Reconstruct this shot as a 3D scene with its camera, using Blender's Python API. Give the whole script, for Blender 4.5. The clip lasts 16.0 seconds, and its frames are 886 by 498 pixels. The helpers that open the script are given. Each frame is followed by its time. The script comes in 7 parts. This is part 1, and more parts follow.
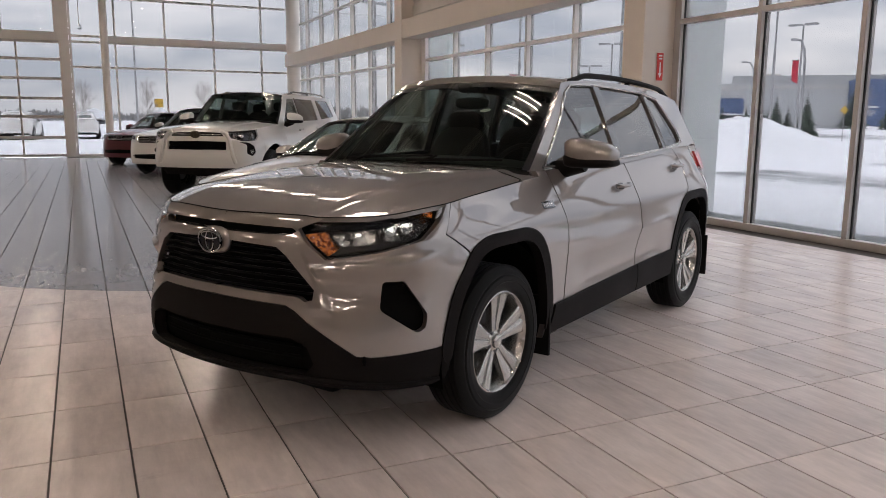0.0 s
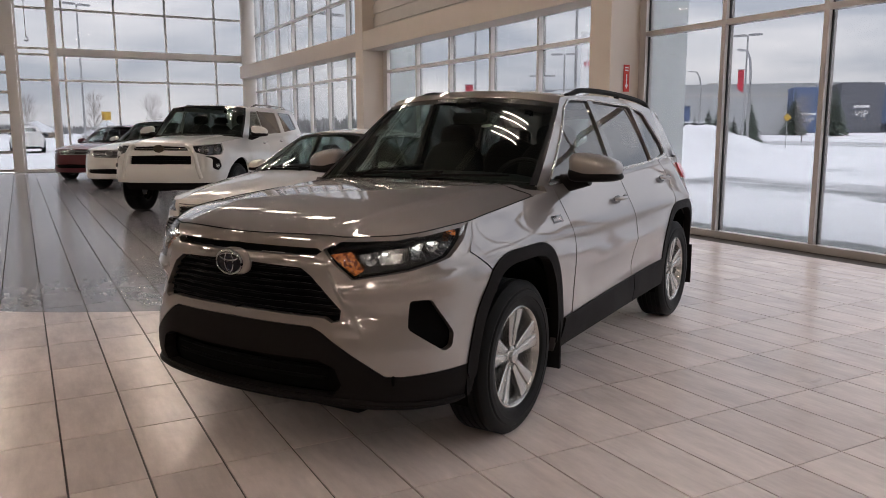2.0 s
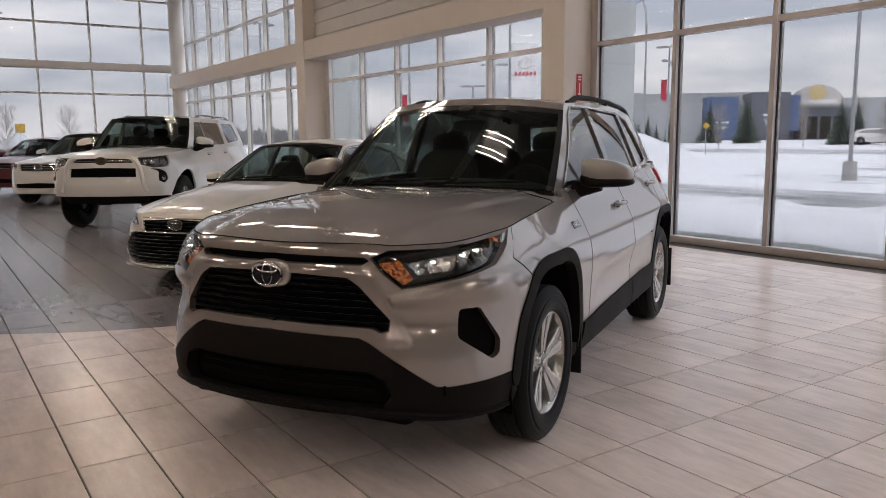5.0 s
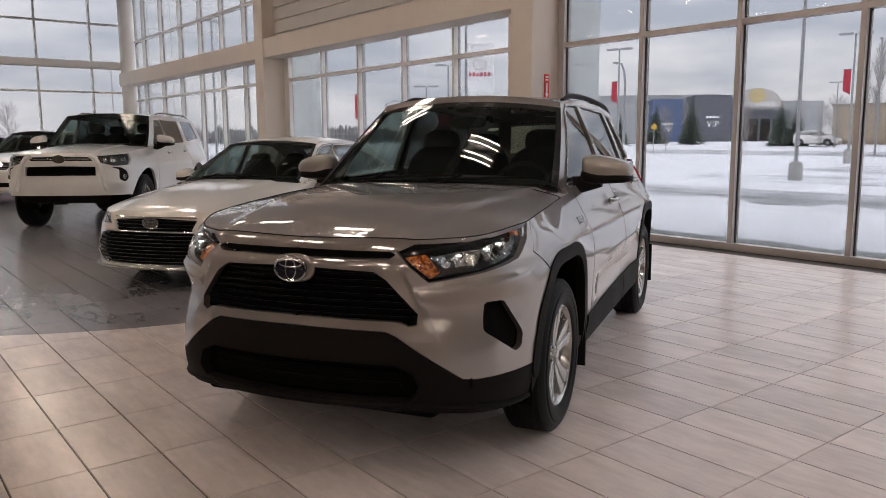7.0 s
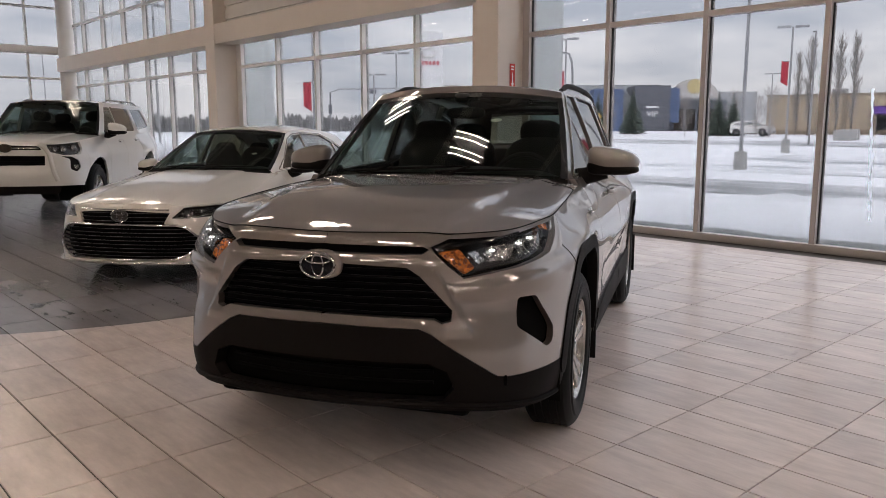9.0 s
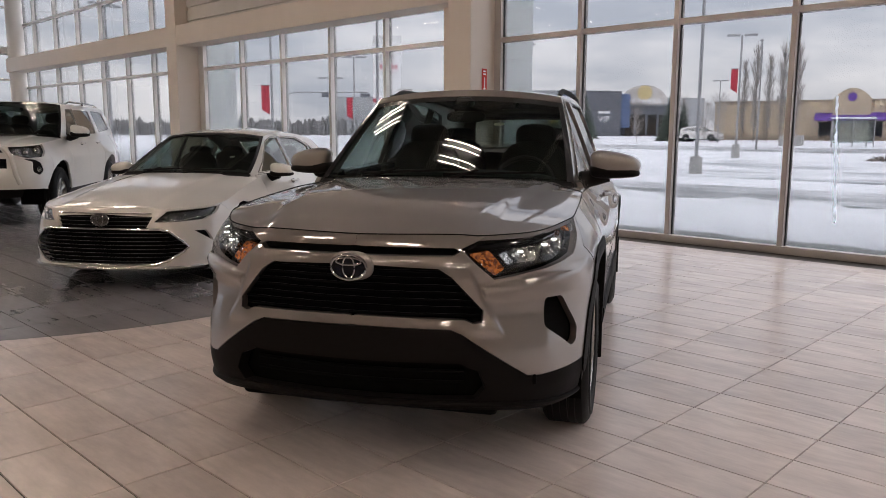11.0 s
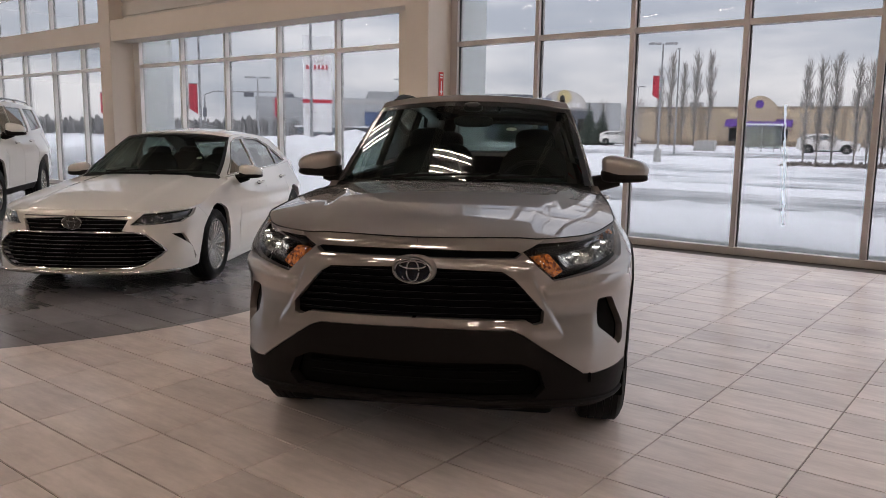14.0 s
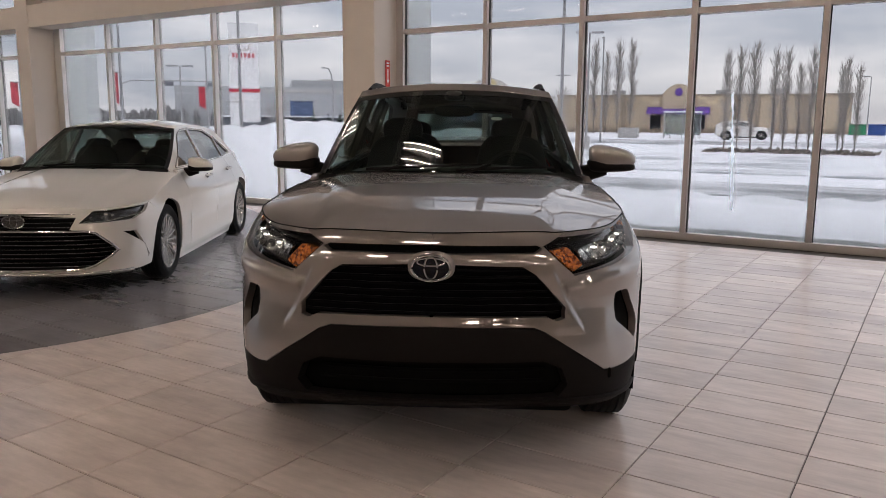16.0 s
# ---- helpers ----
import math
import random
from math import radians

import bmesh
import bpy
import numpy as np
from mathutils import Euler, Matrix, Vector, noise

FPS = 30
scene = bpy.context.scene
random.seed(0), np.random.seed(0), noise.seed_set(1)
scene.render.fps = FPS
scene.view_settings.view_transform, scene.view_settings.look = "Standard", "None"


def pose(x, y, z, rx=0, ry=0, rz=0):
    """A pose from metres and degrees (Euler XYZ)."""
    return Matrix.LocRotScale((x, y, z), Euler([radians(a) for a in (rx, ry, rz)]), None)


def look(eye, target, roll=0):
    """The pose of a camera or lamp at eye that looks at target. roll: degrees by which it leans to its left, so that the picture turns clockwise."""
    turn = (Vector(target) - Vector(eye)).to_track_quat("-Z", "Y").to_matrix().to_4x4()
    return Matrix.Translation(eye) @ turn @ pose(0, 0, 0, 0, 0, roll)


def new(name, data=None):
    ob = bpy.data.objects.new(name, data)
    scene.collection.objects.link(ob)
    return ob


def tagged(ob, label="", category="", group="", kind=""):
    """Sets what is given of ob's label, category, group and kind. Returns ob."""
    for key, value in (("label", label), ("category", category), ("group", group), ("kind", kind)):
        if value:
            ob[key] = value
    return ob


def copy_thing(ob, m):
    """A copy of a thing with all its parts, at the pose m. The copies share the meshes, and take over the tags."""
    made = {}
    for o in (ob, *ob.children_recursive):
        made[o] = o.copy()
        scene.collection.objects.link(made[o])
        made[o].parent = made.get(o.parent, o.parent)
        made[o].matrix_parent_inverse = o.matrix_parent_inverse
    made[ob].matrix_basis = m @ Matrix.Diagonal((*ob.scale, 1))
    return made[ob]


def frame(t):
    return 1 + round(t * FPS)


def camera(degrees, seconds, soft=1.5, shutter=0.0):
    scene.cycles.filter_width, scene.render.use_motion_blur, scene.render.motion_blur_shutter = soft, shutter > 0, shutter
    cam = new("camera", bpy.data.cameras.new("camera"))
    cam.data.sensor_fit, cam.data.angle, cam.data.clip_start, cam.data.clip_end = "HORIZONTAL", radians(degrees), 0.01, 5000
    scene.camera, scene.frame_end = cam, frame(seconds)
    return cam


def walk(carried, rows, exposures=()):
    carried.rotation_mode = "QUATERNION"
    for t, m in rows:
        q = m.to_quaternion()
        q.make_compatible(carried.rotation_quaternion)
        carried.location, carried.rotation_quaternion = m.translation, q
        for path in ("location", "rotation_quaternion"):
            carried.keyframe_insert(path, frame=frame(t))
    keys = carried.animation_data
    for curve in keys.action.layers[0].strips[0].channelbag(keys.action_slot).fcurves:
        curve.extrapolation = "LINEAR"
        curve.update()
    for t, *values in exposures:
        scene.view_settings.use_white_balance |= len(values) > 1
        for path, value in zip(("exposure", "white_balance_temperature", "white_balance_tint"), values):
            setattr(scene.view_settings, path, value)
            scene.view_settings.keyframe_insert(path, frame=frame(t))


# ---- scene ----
cam = camera(60.0, 16.0, 0.9)
PATH = [
    (0, (-0.153, 0.131, 1.382), (0.683, 1.917, 1.049), 0.4),
    (0.5, (-0.231, 0.188, 1.388), (0.625, 1.965, 1.058), 0.3),
    (1, (-0.264, 0.202, 1.399), (0.618, 1.968, 1.072), 0.2),
    (1.5, (-0.332, 0.219, 1.409), (0.579, 1.971, 1.09), -0.0),
    (2, (-0.413, 0.266, 1.414), (0.534, 2.0, 1.106), -0.1),
    (2.5, (-0.496, 0.271, 1.414), (0.484, 1.989, 1.117), -0.2),
    (3, (-0.56, 0.294, 1.402), (0.452, 1.995, 1.116), -0.1),
    (3.5, (-0.612, 0.325, 1.402), (0.426, 2.012, 1.122), -0.2),
    (6, (-0.953, 0.653, 1.393), (0.211, 2.254, 1.105), -0.5),
    (6.5, (-1.021, 0.665, 1.384), (0.17, 2.246, 1.098), -0.4),
    (7, (-1.061, 0.692, 1.38), (0.157, 2.253, 1.097), -0.3),
    (7.5, (-1.111, 0.777, 1.386), (0.132, 2.317, 1.099), -0.2),
    (8, (-1.158, 0.873, 1.381), (0.112, 2.39, 1.087), -0.2),
    (8.5, (-1.198, 0.926, 1.385), (0.101, 2.416, 1.081), -0.2),
    (9, (-1.275, 0.975, 1.392), (0.053, 2.438, 1.08), -0.1),
    (9.5, (-1.361, 1.03, 1.395), (-0.004, 2.465, 1.08), -0.1),
    (10, (-1.43, 1.063, 1.388), (-0.049, 2.476, 1.077), -0.0),
    (12.5, (-1.682, 1.362, 1.39), (-0.212, 2.685, 1.096), 0.6),
    (13, (-1.782, 1.443, 1.402), (-0.286, 2.738, 1.108), 0.8),
    (13.5, (-1.864, 1.496, 1.4), (-0.342, 2.759, 1.106), 0.7),
    (14, (-1.921, 1.523, 1.398), (-0.369, 2.749, 1.103), 0.8),
    (14.5, (-1.938, 1.574, 1.391), (-0.356, 2.761, 1.095), 0.7),
    (15, (-1.953, 1.698, 1.391), (-0.342, 2.844, 1.089), 0.7),
    (15.5, (-1.974, 1.822, 1.4), (-0.337, 2.927, 1.089), 0.6),
    (16, (-2.014, 1.881, 1.401), (-0.356, 2.951, 1.08), 0.4),
]
walk(cam, [(t, look(eye, target, roll)) for t, eye, target, roll in PATH])

# ---- world, sun, exposure ----
world = bpy.data.worlds.new("world")
scene.world = world
world.use_nodes = True
_n, _l = world.node_tree.nodes, world.node_tree.links
_bg = _n["Background"]
_sky = _n.new("ShaderNodeTexSky")
_sky.sky_type, _sky.sun_disc = "NISHITA", False
_sky.sun_elevation, _sky.sun_rotation = radians(28), radians(120)
_dim = _n.new("ShaderNodeVectorMath")
_dim.operation = "SCALE"
_dim.inputs[3].default_value = 0.10
_l.new(_sky.outputs[0], _dim.inputs[0])
_tc = _n.new("ShaderNodeTexCoord")
_mp = _n.new("ShaderNodeMapping")
_mp.inputs["Scale"].default_value = (1.6, 1.6, 7.0)
_l.new(_tc.outputs["Generated"], _mp.inputs[0])
_cl = _n.new("ShaderNodeTexNoise")
_cl.inputs["Scale"].default_value, _cl.inputs["Detail"].default_value = 1.7, 5.0
_cl.inputs["Roughness"].default_value = 0.55
_l.new(_mp.outputs[0], _cl.inputs["Vector"])
_cr = _n.new("ShaderNodeValToRGB")
_cr.color_ramp.elements[0].position, _cr.color_ramp.elements[0].color = 0.38, (0.40, 0.44, 0.51, 1)
_cr.color_ramp.elements[1].position, _cr.color_ramp.elements[1].color = 0.63, (0.78, 0.79, 0.82, 1)
_l.new(_cl.outputs["Fac"], _cr.inputs[0])
_mx = _n.new("ShaderNodeMix")
_mx.data_type = "RGBA"
_mx.inputs["Factor"].default_value = 0.93
_l.new(_dim.outputs[0], _mx.inputs["A"])
_l.new(_cr.outputs[0], _mx.inputs["B"])
# an overcast sky is brighter overhead than at the horizon
_sep = _n.new("ShaderNodeSeparateXYZ")
_l.new(_tc.outputs["Generated"], _sep.inputs[0])
_gr = _n.new("ShaderNodeMapRange")
_gr.inputs["From Min"].default_value, _gr.inputs["From Max"].default_value = 0.0, 1.0
_gr.inputs["To Min"].default_value, _gr.inputs["To Max"].default_value = 0.95, 1.9
_l.new(_sep.outputs[2], _gr.inputs["Value"])
_up = _n.new("ShaderNodeVectorMath")
_up.operation = "SCALE"
_l.new(_mx.outputs["Result"], _up.inputs[0])
_l.new(_gr.outputs[0], _up.inputs[3])
_l.new(_up.outputs[0], _bg.inputs[0])
_bg.inputs[1].default_value = 9.8

sun = new("sun", bpy.data.lights.new("sun", "SUN"))
sun.data.energy, sun.data.angle, sun.data.color = 2.2, radians(30), (1.0, 0.96, 0.9)
sun.matrix_world = look((-18, -16, 40), (0, 0, 0))
scene.view_settings.exposure = 0.50


# ---- materials ----
def mat(name, base, rough=0.5, metal=0.0, vary=0.12, scale=6.0, fine=80.0, bump=0.0, coat=0.0, coat_rough=0.03, spec=0.5,
        coat_ior=1.5, emit=None, strength=0.0, island=0.0, per_object=0.0, rvary=0.08, stretch=(1, 1, 1)):
    m = bpy.data.materials.new(name)
    m.use_nodes = True
    nt = m.node_tree
    b = nt.nodes["Principled BSDF"]
    b.inputs["Metallic"].default_value = metal
    b.inputs["Specular IOR Level"].default_value = spec
    b.inputs["Coat Weight"].default_value, b.inputs["Coat Roughness"].default_value = coat, coat_rough
    b.inputs["Coat IOR"].default_value = coat_ior
    tc = nt.nodes.new("ShaderNodeTexCoord")
    mp = nt.nodes.new("ShaderNodeMapping")
    mp.inputs["Scale"].default_value = stretch
    nt.links.new(tc.outputs["Object"], mp.inputs[0])
    big, small = nt.nodes.new("ShaderNodeTexNoise"), nt.nodes.new("ShaderNodeTexNoise")
    big.inputs["Scale"].default_value, big.inputs["Detail"].default_value = scale, 3
    small.inputs["Scale"].default_value, small.inputs["Detail"].default_value = fine, 3
    for t in (big, small):
        nt.links.new(mp.outputs[0], t.inputs["Vector"])
    add = nt.nodes.new("ShaderNodeMath")
    add.operation = "MULTIPLY_ADD"
    add.inputs[1].default_value = 0.35
    nt.links.new(small.outputs["Fac"], add.inputs[0])
    nt.links.new(big.outputs["Fac"], add.inputs[2])
    last = add.outputs[0]
    for amount, node, out in ((per_object, "ShaderNodeObjectInfo", "Random"), (island, "ShaderNodeNewGeometry", "Random Per Island")):
        if amount:
            src = nt.nodes.new(node)
            a2 = nt.nodes.new("ShaderNodeMath")
            a2.operation = "MULTIPLY_ADD"
            a2.inputs[1].default_value = amount
            nt.links.new(src.outputs[out], a2.inputs[0])
            nt.links.new(last, a2.inputs[2])
            last = a2.outputs[0]
    top = 1.15 + per_object + island
    ramp = nt.nodes.new("ShaderNodeMapRange")
    ramp.inputs["From Min"].default_value, ramp.inputs["From Max"].default_value = 0.25, top
    ramp.inputs["To Min"].default_value, ramp.inputs["To Max"].default_value = 1 - vary, 1 + vary
    nt.links.new(last, ramp.inputs["Value"])
    col = nt.nodes.new("ShaderNodeVectorMath")
    col.operation = "SCALE"
    col.inputs[0].default_value = base
    nt.links.new(ramp.outputs[0], col.inputs[3])
    nt.links.new(col.outputs[0], b.inputs["Base Color"])
    rr = nt.nodes.new("ShaderNodeMapRange")
    rr.inputs["To Min"].default_value, rr.inputs["To Max"].default_value = max(0.02, rough - rvary), min(1, rough + rvary)
    nt.links.new(big.outputs["Fac"], rr.inputs["Value"])
    nt.links.new(rr.outputs[0], b.inputs["Roughness"])
    if bump:
        bp = nt.nodes.new("ShaderNodeBump")
        bp.inputs["Strength"].default_value, bp.inputs["Distance"].default_value = bump, 0.004
        nt.links.new(small.outputs["Fac"], bp.inputs["Height"])
        nt.links.new(bp.outputs[0], b.inputs["Normal"])
    if emit:
        b.inputs["Emission Color"].default_value = (*emit, 1)
        b.inputs["Emission Strength"].default_value = strength
    return m


def glass(name, tint, gloss=0.05, rough=0.0):
    """A thin pane: clear, with gloss that grows towards grazing."""
    m = bpy.data.materials.new(name)
    m.use_nodes = True
    nt = m.node_tree
    nt.nodes.remove(nt.nodes["Principled BSDF"])
    tr, gl, mixer, lw, pw, sc = (nt.nodes.new("ShaderNode" + k) for k in ("BsdfTransparent", "BsdfGlossy", "MixShader", "LayerWeight", "Math", "Math"))
    tr.inputs[0].default_value = (*tint, 1)
    gl.inputs["Roughness"].default_value = rough
    lw.inputs["Blend"].default_value = 0.5
    pw.operation, pw.inputs[1].default_value = "POWER", 5.0
    sc.operation, sc.inputs[1].default_value, sc.inputs[2].default_value = "MULTIPLY_ADD", 0.75, gloss
    sc.use_clamp = True
    nt.links.new(lw.outputs["Facing"], pw.inputs[0])
    nt.links.new(pw.outputs[0], sc.inputs[0])
    nt.links.new(sc.outputs[0], mixer.inputs[0])
    nt.links.new(tr.outputs[0], mixer.inputs[1])
    nt.links.new(gl.outputs[0], mixer.inputs[2])
    nt.links.new(mixer.outputs[0], nt.nodes["Material Output"].inputs[0])
    return m


def tile_material(name, light, dark):
    """Stone-look tile, darker beyond the curved border of the inner display area."""
    m = mat(name, light, 0.22, 0, 0.20, 0.9, 7, 0.0, per_object=3.0, island=3.0, rvary=0.012, stretch=(3, 1, 1))
    nt = m.node_tree
    b = nt.nodes["Principled BSDF"]
    old = [l for l in nt.links if l.to_socket == b.inputs["Base Color"]][0].from_node
    geo, sep = nt.nodes.new("ShaderNodeNewGeometry"), nt.nodes.new("ShaderNodeSeparateXYZ")
    nt.links.new(geo.outputs["Position"], sep.inputs[0])
    mapping = [k for k in nt.nodes if k.bl_idname == "ShaderNodeMapping"][0]
    nt.links.new(geo.outputs["Position"], mapping.inputs[0])

    def calc(op, a, c):
        k = nt.nodes.new("ShaderNodeMath")
        k.operation = op
        for i, v in enumerate((a, c)):
            if isinstance(v, (int, float)):
                k.inputs[i].default_value = v
            else:
                nt.links.new(v, k.inputs[i])
        return k.outputs[0]

    dx = calc("SUBTRACT", sep.outputs[0], 1.45)
    border = calc("ADD", calc("MULTIPLY", calc("MULTIPLY", dx, dx), 0.174), 6.37)
    inside = calc("GREATER_THAN", sep.outputs[1], border)
    pick = nt.nodes.new("ShaderNodeMix")
    pick.data_type = "RGBA"
    pick.inputs["A"].default_value, pick.inputs["B"].default_value = (*light, 1), (*dark, 1)
    nt.links.new(inside, pick.inputs["Factor"])
    wn = nt.nodes.new("ShaderNodeTexNoise")
    wn.inputs["Scale"].default_value, wn.inputs["Detail"].default_value, wn.inputs["Roughness"].default_value = 0.9, 5, 0.6
    nt.links.new(geo.outputs["Position"], wn.inputs["Vector"])
    wr = nt.nodes.new("ShaderNodeMapRange")
    wr.inputs["From Min"].default_value, wr.inputs["From Max"].default_value = 0.3, 0.7
    wr.inputs["To Min"].default_value, wr.inputs["To Max"].default_value = 0.90, 1.07
    nt.links.new(wn.outputs["Fac"], wr.inputs["Value"])
    worn = nt.nodes.new("ShaderNodeVectorMath")
    worn.operation = "SCALE"
    nt.links.new(pick.outputs["Result"], worn.inputs[0])
    # scuffs: sparse dark smears in patches
    sm, pt = nt.nodes.new("ShaderNodeTexNoise"), nt.nodes.new("ShaderNodeTexNoise")
    mp2 = nt.nodes.new("ShaderNodeMapping")
    mp2.inputs["Scale"].default_value, mp2.inputs["Rotation"].default_value = (1.0, 2.6, 1.0), (0, 0, 0.5)
    nt.links.new(geo.outputs["Position"], mp2.inputs[0])
    nt.links.new(mp2.outputs[0], sm.inputs["Vector"])
    nt.links.new(geo.outputs["Position"], pt.inputs["Vector"])
    sm.inputs["Scale"].default_value, sm.inputs["Detail"].default_value, sm.inputs["Roughness"].default_value = 4.5, 6, 0.62
    pt.inputs["Scale"].default_value, pt.inputs["Detail"].default_value = 0.55, 2
    s1, s2 = nt.nodes.new("ShaderNodeMapRange"), nt.nodes.new("ShaderNodeMapRange")
    s1.inputs["From Min"].default_value, s1.inputs["From Max"].default_value = 0.60, 0.70
    s2.inputs["From Min"].default_value, s2.inputs["From Max"].default_value = 0.50, 0.66
    nt.links.new(sm.outputs["Fac"], s1.inputs["Value"])
    nt.links.new(pt.outputs["Fac"], s2.inputs["Value"])
    dirt = calc("SUBTRACT", 1.0, calc("MULTIPLY", calc("MULTIPLY", s1.outputs[0], s2.outputs[0]), 0.28))
    # brushed grain along each tile's length, shifted from tile to tile
    info = nt.nodes.new("ShaderNodeObjectInfo")
    jump = calc("MULTIPLY", calc("ADD", info.outputs["Random"], geo.outputs["Random Per Island"]), 37.0)
    comb, shifted = nt.nodes.new("ShaderNodeCombineXYZ"), nt.nodes.new("ShaderNodeVectorMath")
    nt.links.new(jump, comb.inputs[0])
    nt.links.new(jump, comb.inputs[1])
    nt.links.new(geo.outputs["Position"], shifted.inputs[0])
    nt.links.new(comb.outputs[0], shifted.inputs[1])
    grain = wr.outputs[0]
    for stretch, amount, lo in (((30.0, 4.5, 1.0), 0.055, 0.32), ((7.0, 2.4, 1.0), 0.13, 0.30)):
        gm, gn, gr = nt.nodes.new("ShaderNodeMapping"), nt.nodes.new("ShaderNodeTexNoise"), nt.nodes.new("ShaderNodeMapRange")
        gm.inputs["Scale"].default_value = stretch
        gn.inputs["Scale"].default_value, gn.inputs["Detail"].default_value, gn.inputs["Roughness"].default_value = 1.0, 5, 0.62
        gr.inputs["From Min"].default_value, gr.inputs["From Max"].default_value = lo, 1 - lo
        gr.inputs["To Min"].default_value, gr.inputs["To Max"].default_value = 1 - amount, 1 + amount
        nt.links.new(shifted.outputs[0], gm.inputs[0])
        nt.links.new(gm.outputs[0], gn.inputs["Vector"])
        nt.links.new(gn.outputs["Fac"], gr.inputs["Value"])
        grain = calc("MULTIPLY", grain, gr.outputs[0])
    nt.links.new(calc("MULTIPLY", grain, dirt), worn.inputs[3])
    nt.links.new(worn.outputs[0], old.inputs[0])
    return m


def driven_snow(name, dark, pale, lo, hi, stretch):
    """Packed snow with streaks worn down to the grey road along the driving direction."""
    m = mat(name, pale, 0.7, 0, 0.08, 1.5, 9, 0.5)
    nt = m.node_tree
    b = nt.nodes["Principled BSDF"]
    geo, mp, n1, n2 = (nt.nodes.new("ShaderNode" + k) for k in ("NewGeometry", "Mapping", "TexNoise", "TexNoise"))
    mp.inputs["Scale"].default_value = stretch
    nt.links.new(geo.outputs["Position"], mp.inputs[0])
    n1.inputs["Scale"].default_value, n1.inputs["Detail"].default_value, n1.inputs["Roughness"].default_value = 1.0, 6, 0.65
    n2.inputs["Scale"].default_value, n2.inputs["Detail"].default_value = 0.35, 5
    nt.links.new(mp.outputs[0], n1.inputs["Vector"])
    nt.links.new(geo.outputs["Position"], n2.inputs["Vector"])
    av = nt.nodes.new("ShaderNodeMath")
    av.operation, av.inputs[1].default_value = "MULTIPLY_ADD", 0.6
    nt.links.new(n2.outputs["Fac"], av.inputs[0])
    nt.links.new(n1.outputs["Fac"], av.inputs[2])
    rg = nt.nodes.new("ShaderNodeMapRange")
    rg.inputs["From Min"].default_value, rg.inputs["From Max"].default_value = lo, hi
    nt.links.new(av.outputs[0], rg.inputs["Value"])
    pick = nt.nodes.new("ShaderNodeMix")
    pick.data_type = "RGBA"
    pick.inputs["A"].default_value, pick.inputs["B"].default_value = (*dark, 1), (*pale, 1)
    nt.links.new(rg.outputs[0], pick.inputs["Factor"])
    nt.links.new(pick.outputs["Result"], b.inputs["Base Color"])
    return m


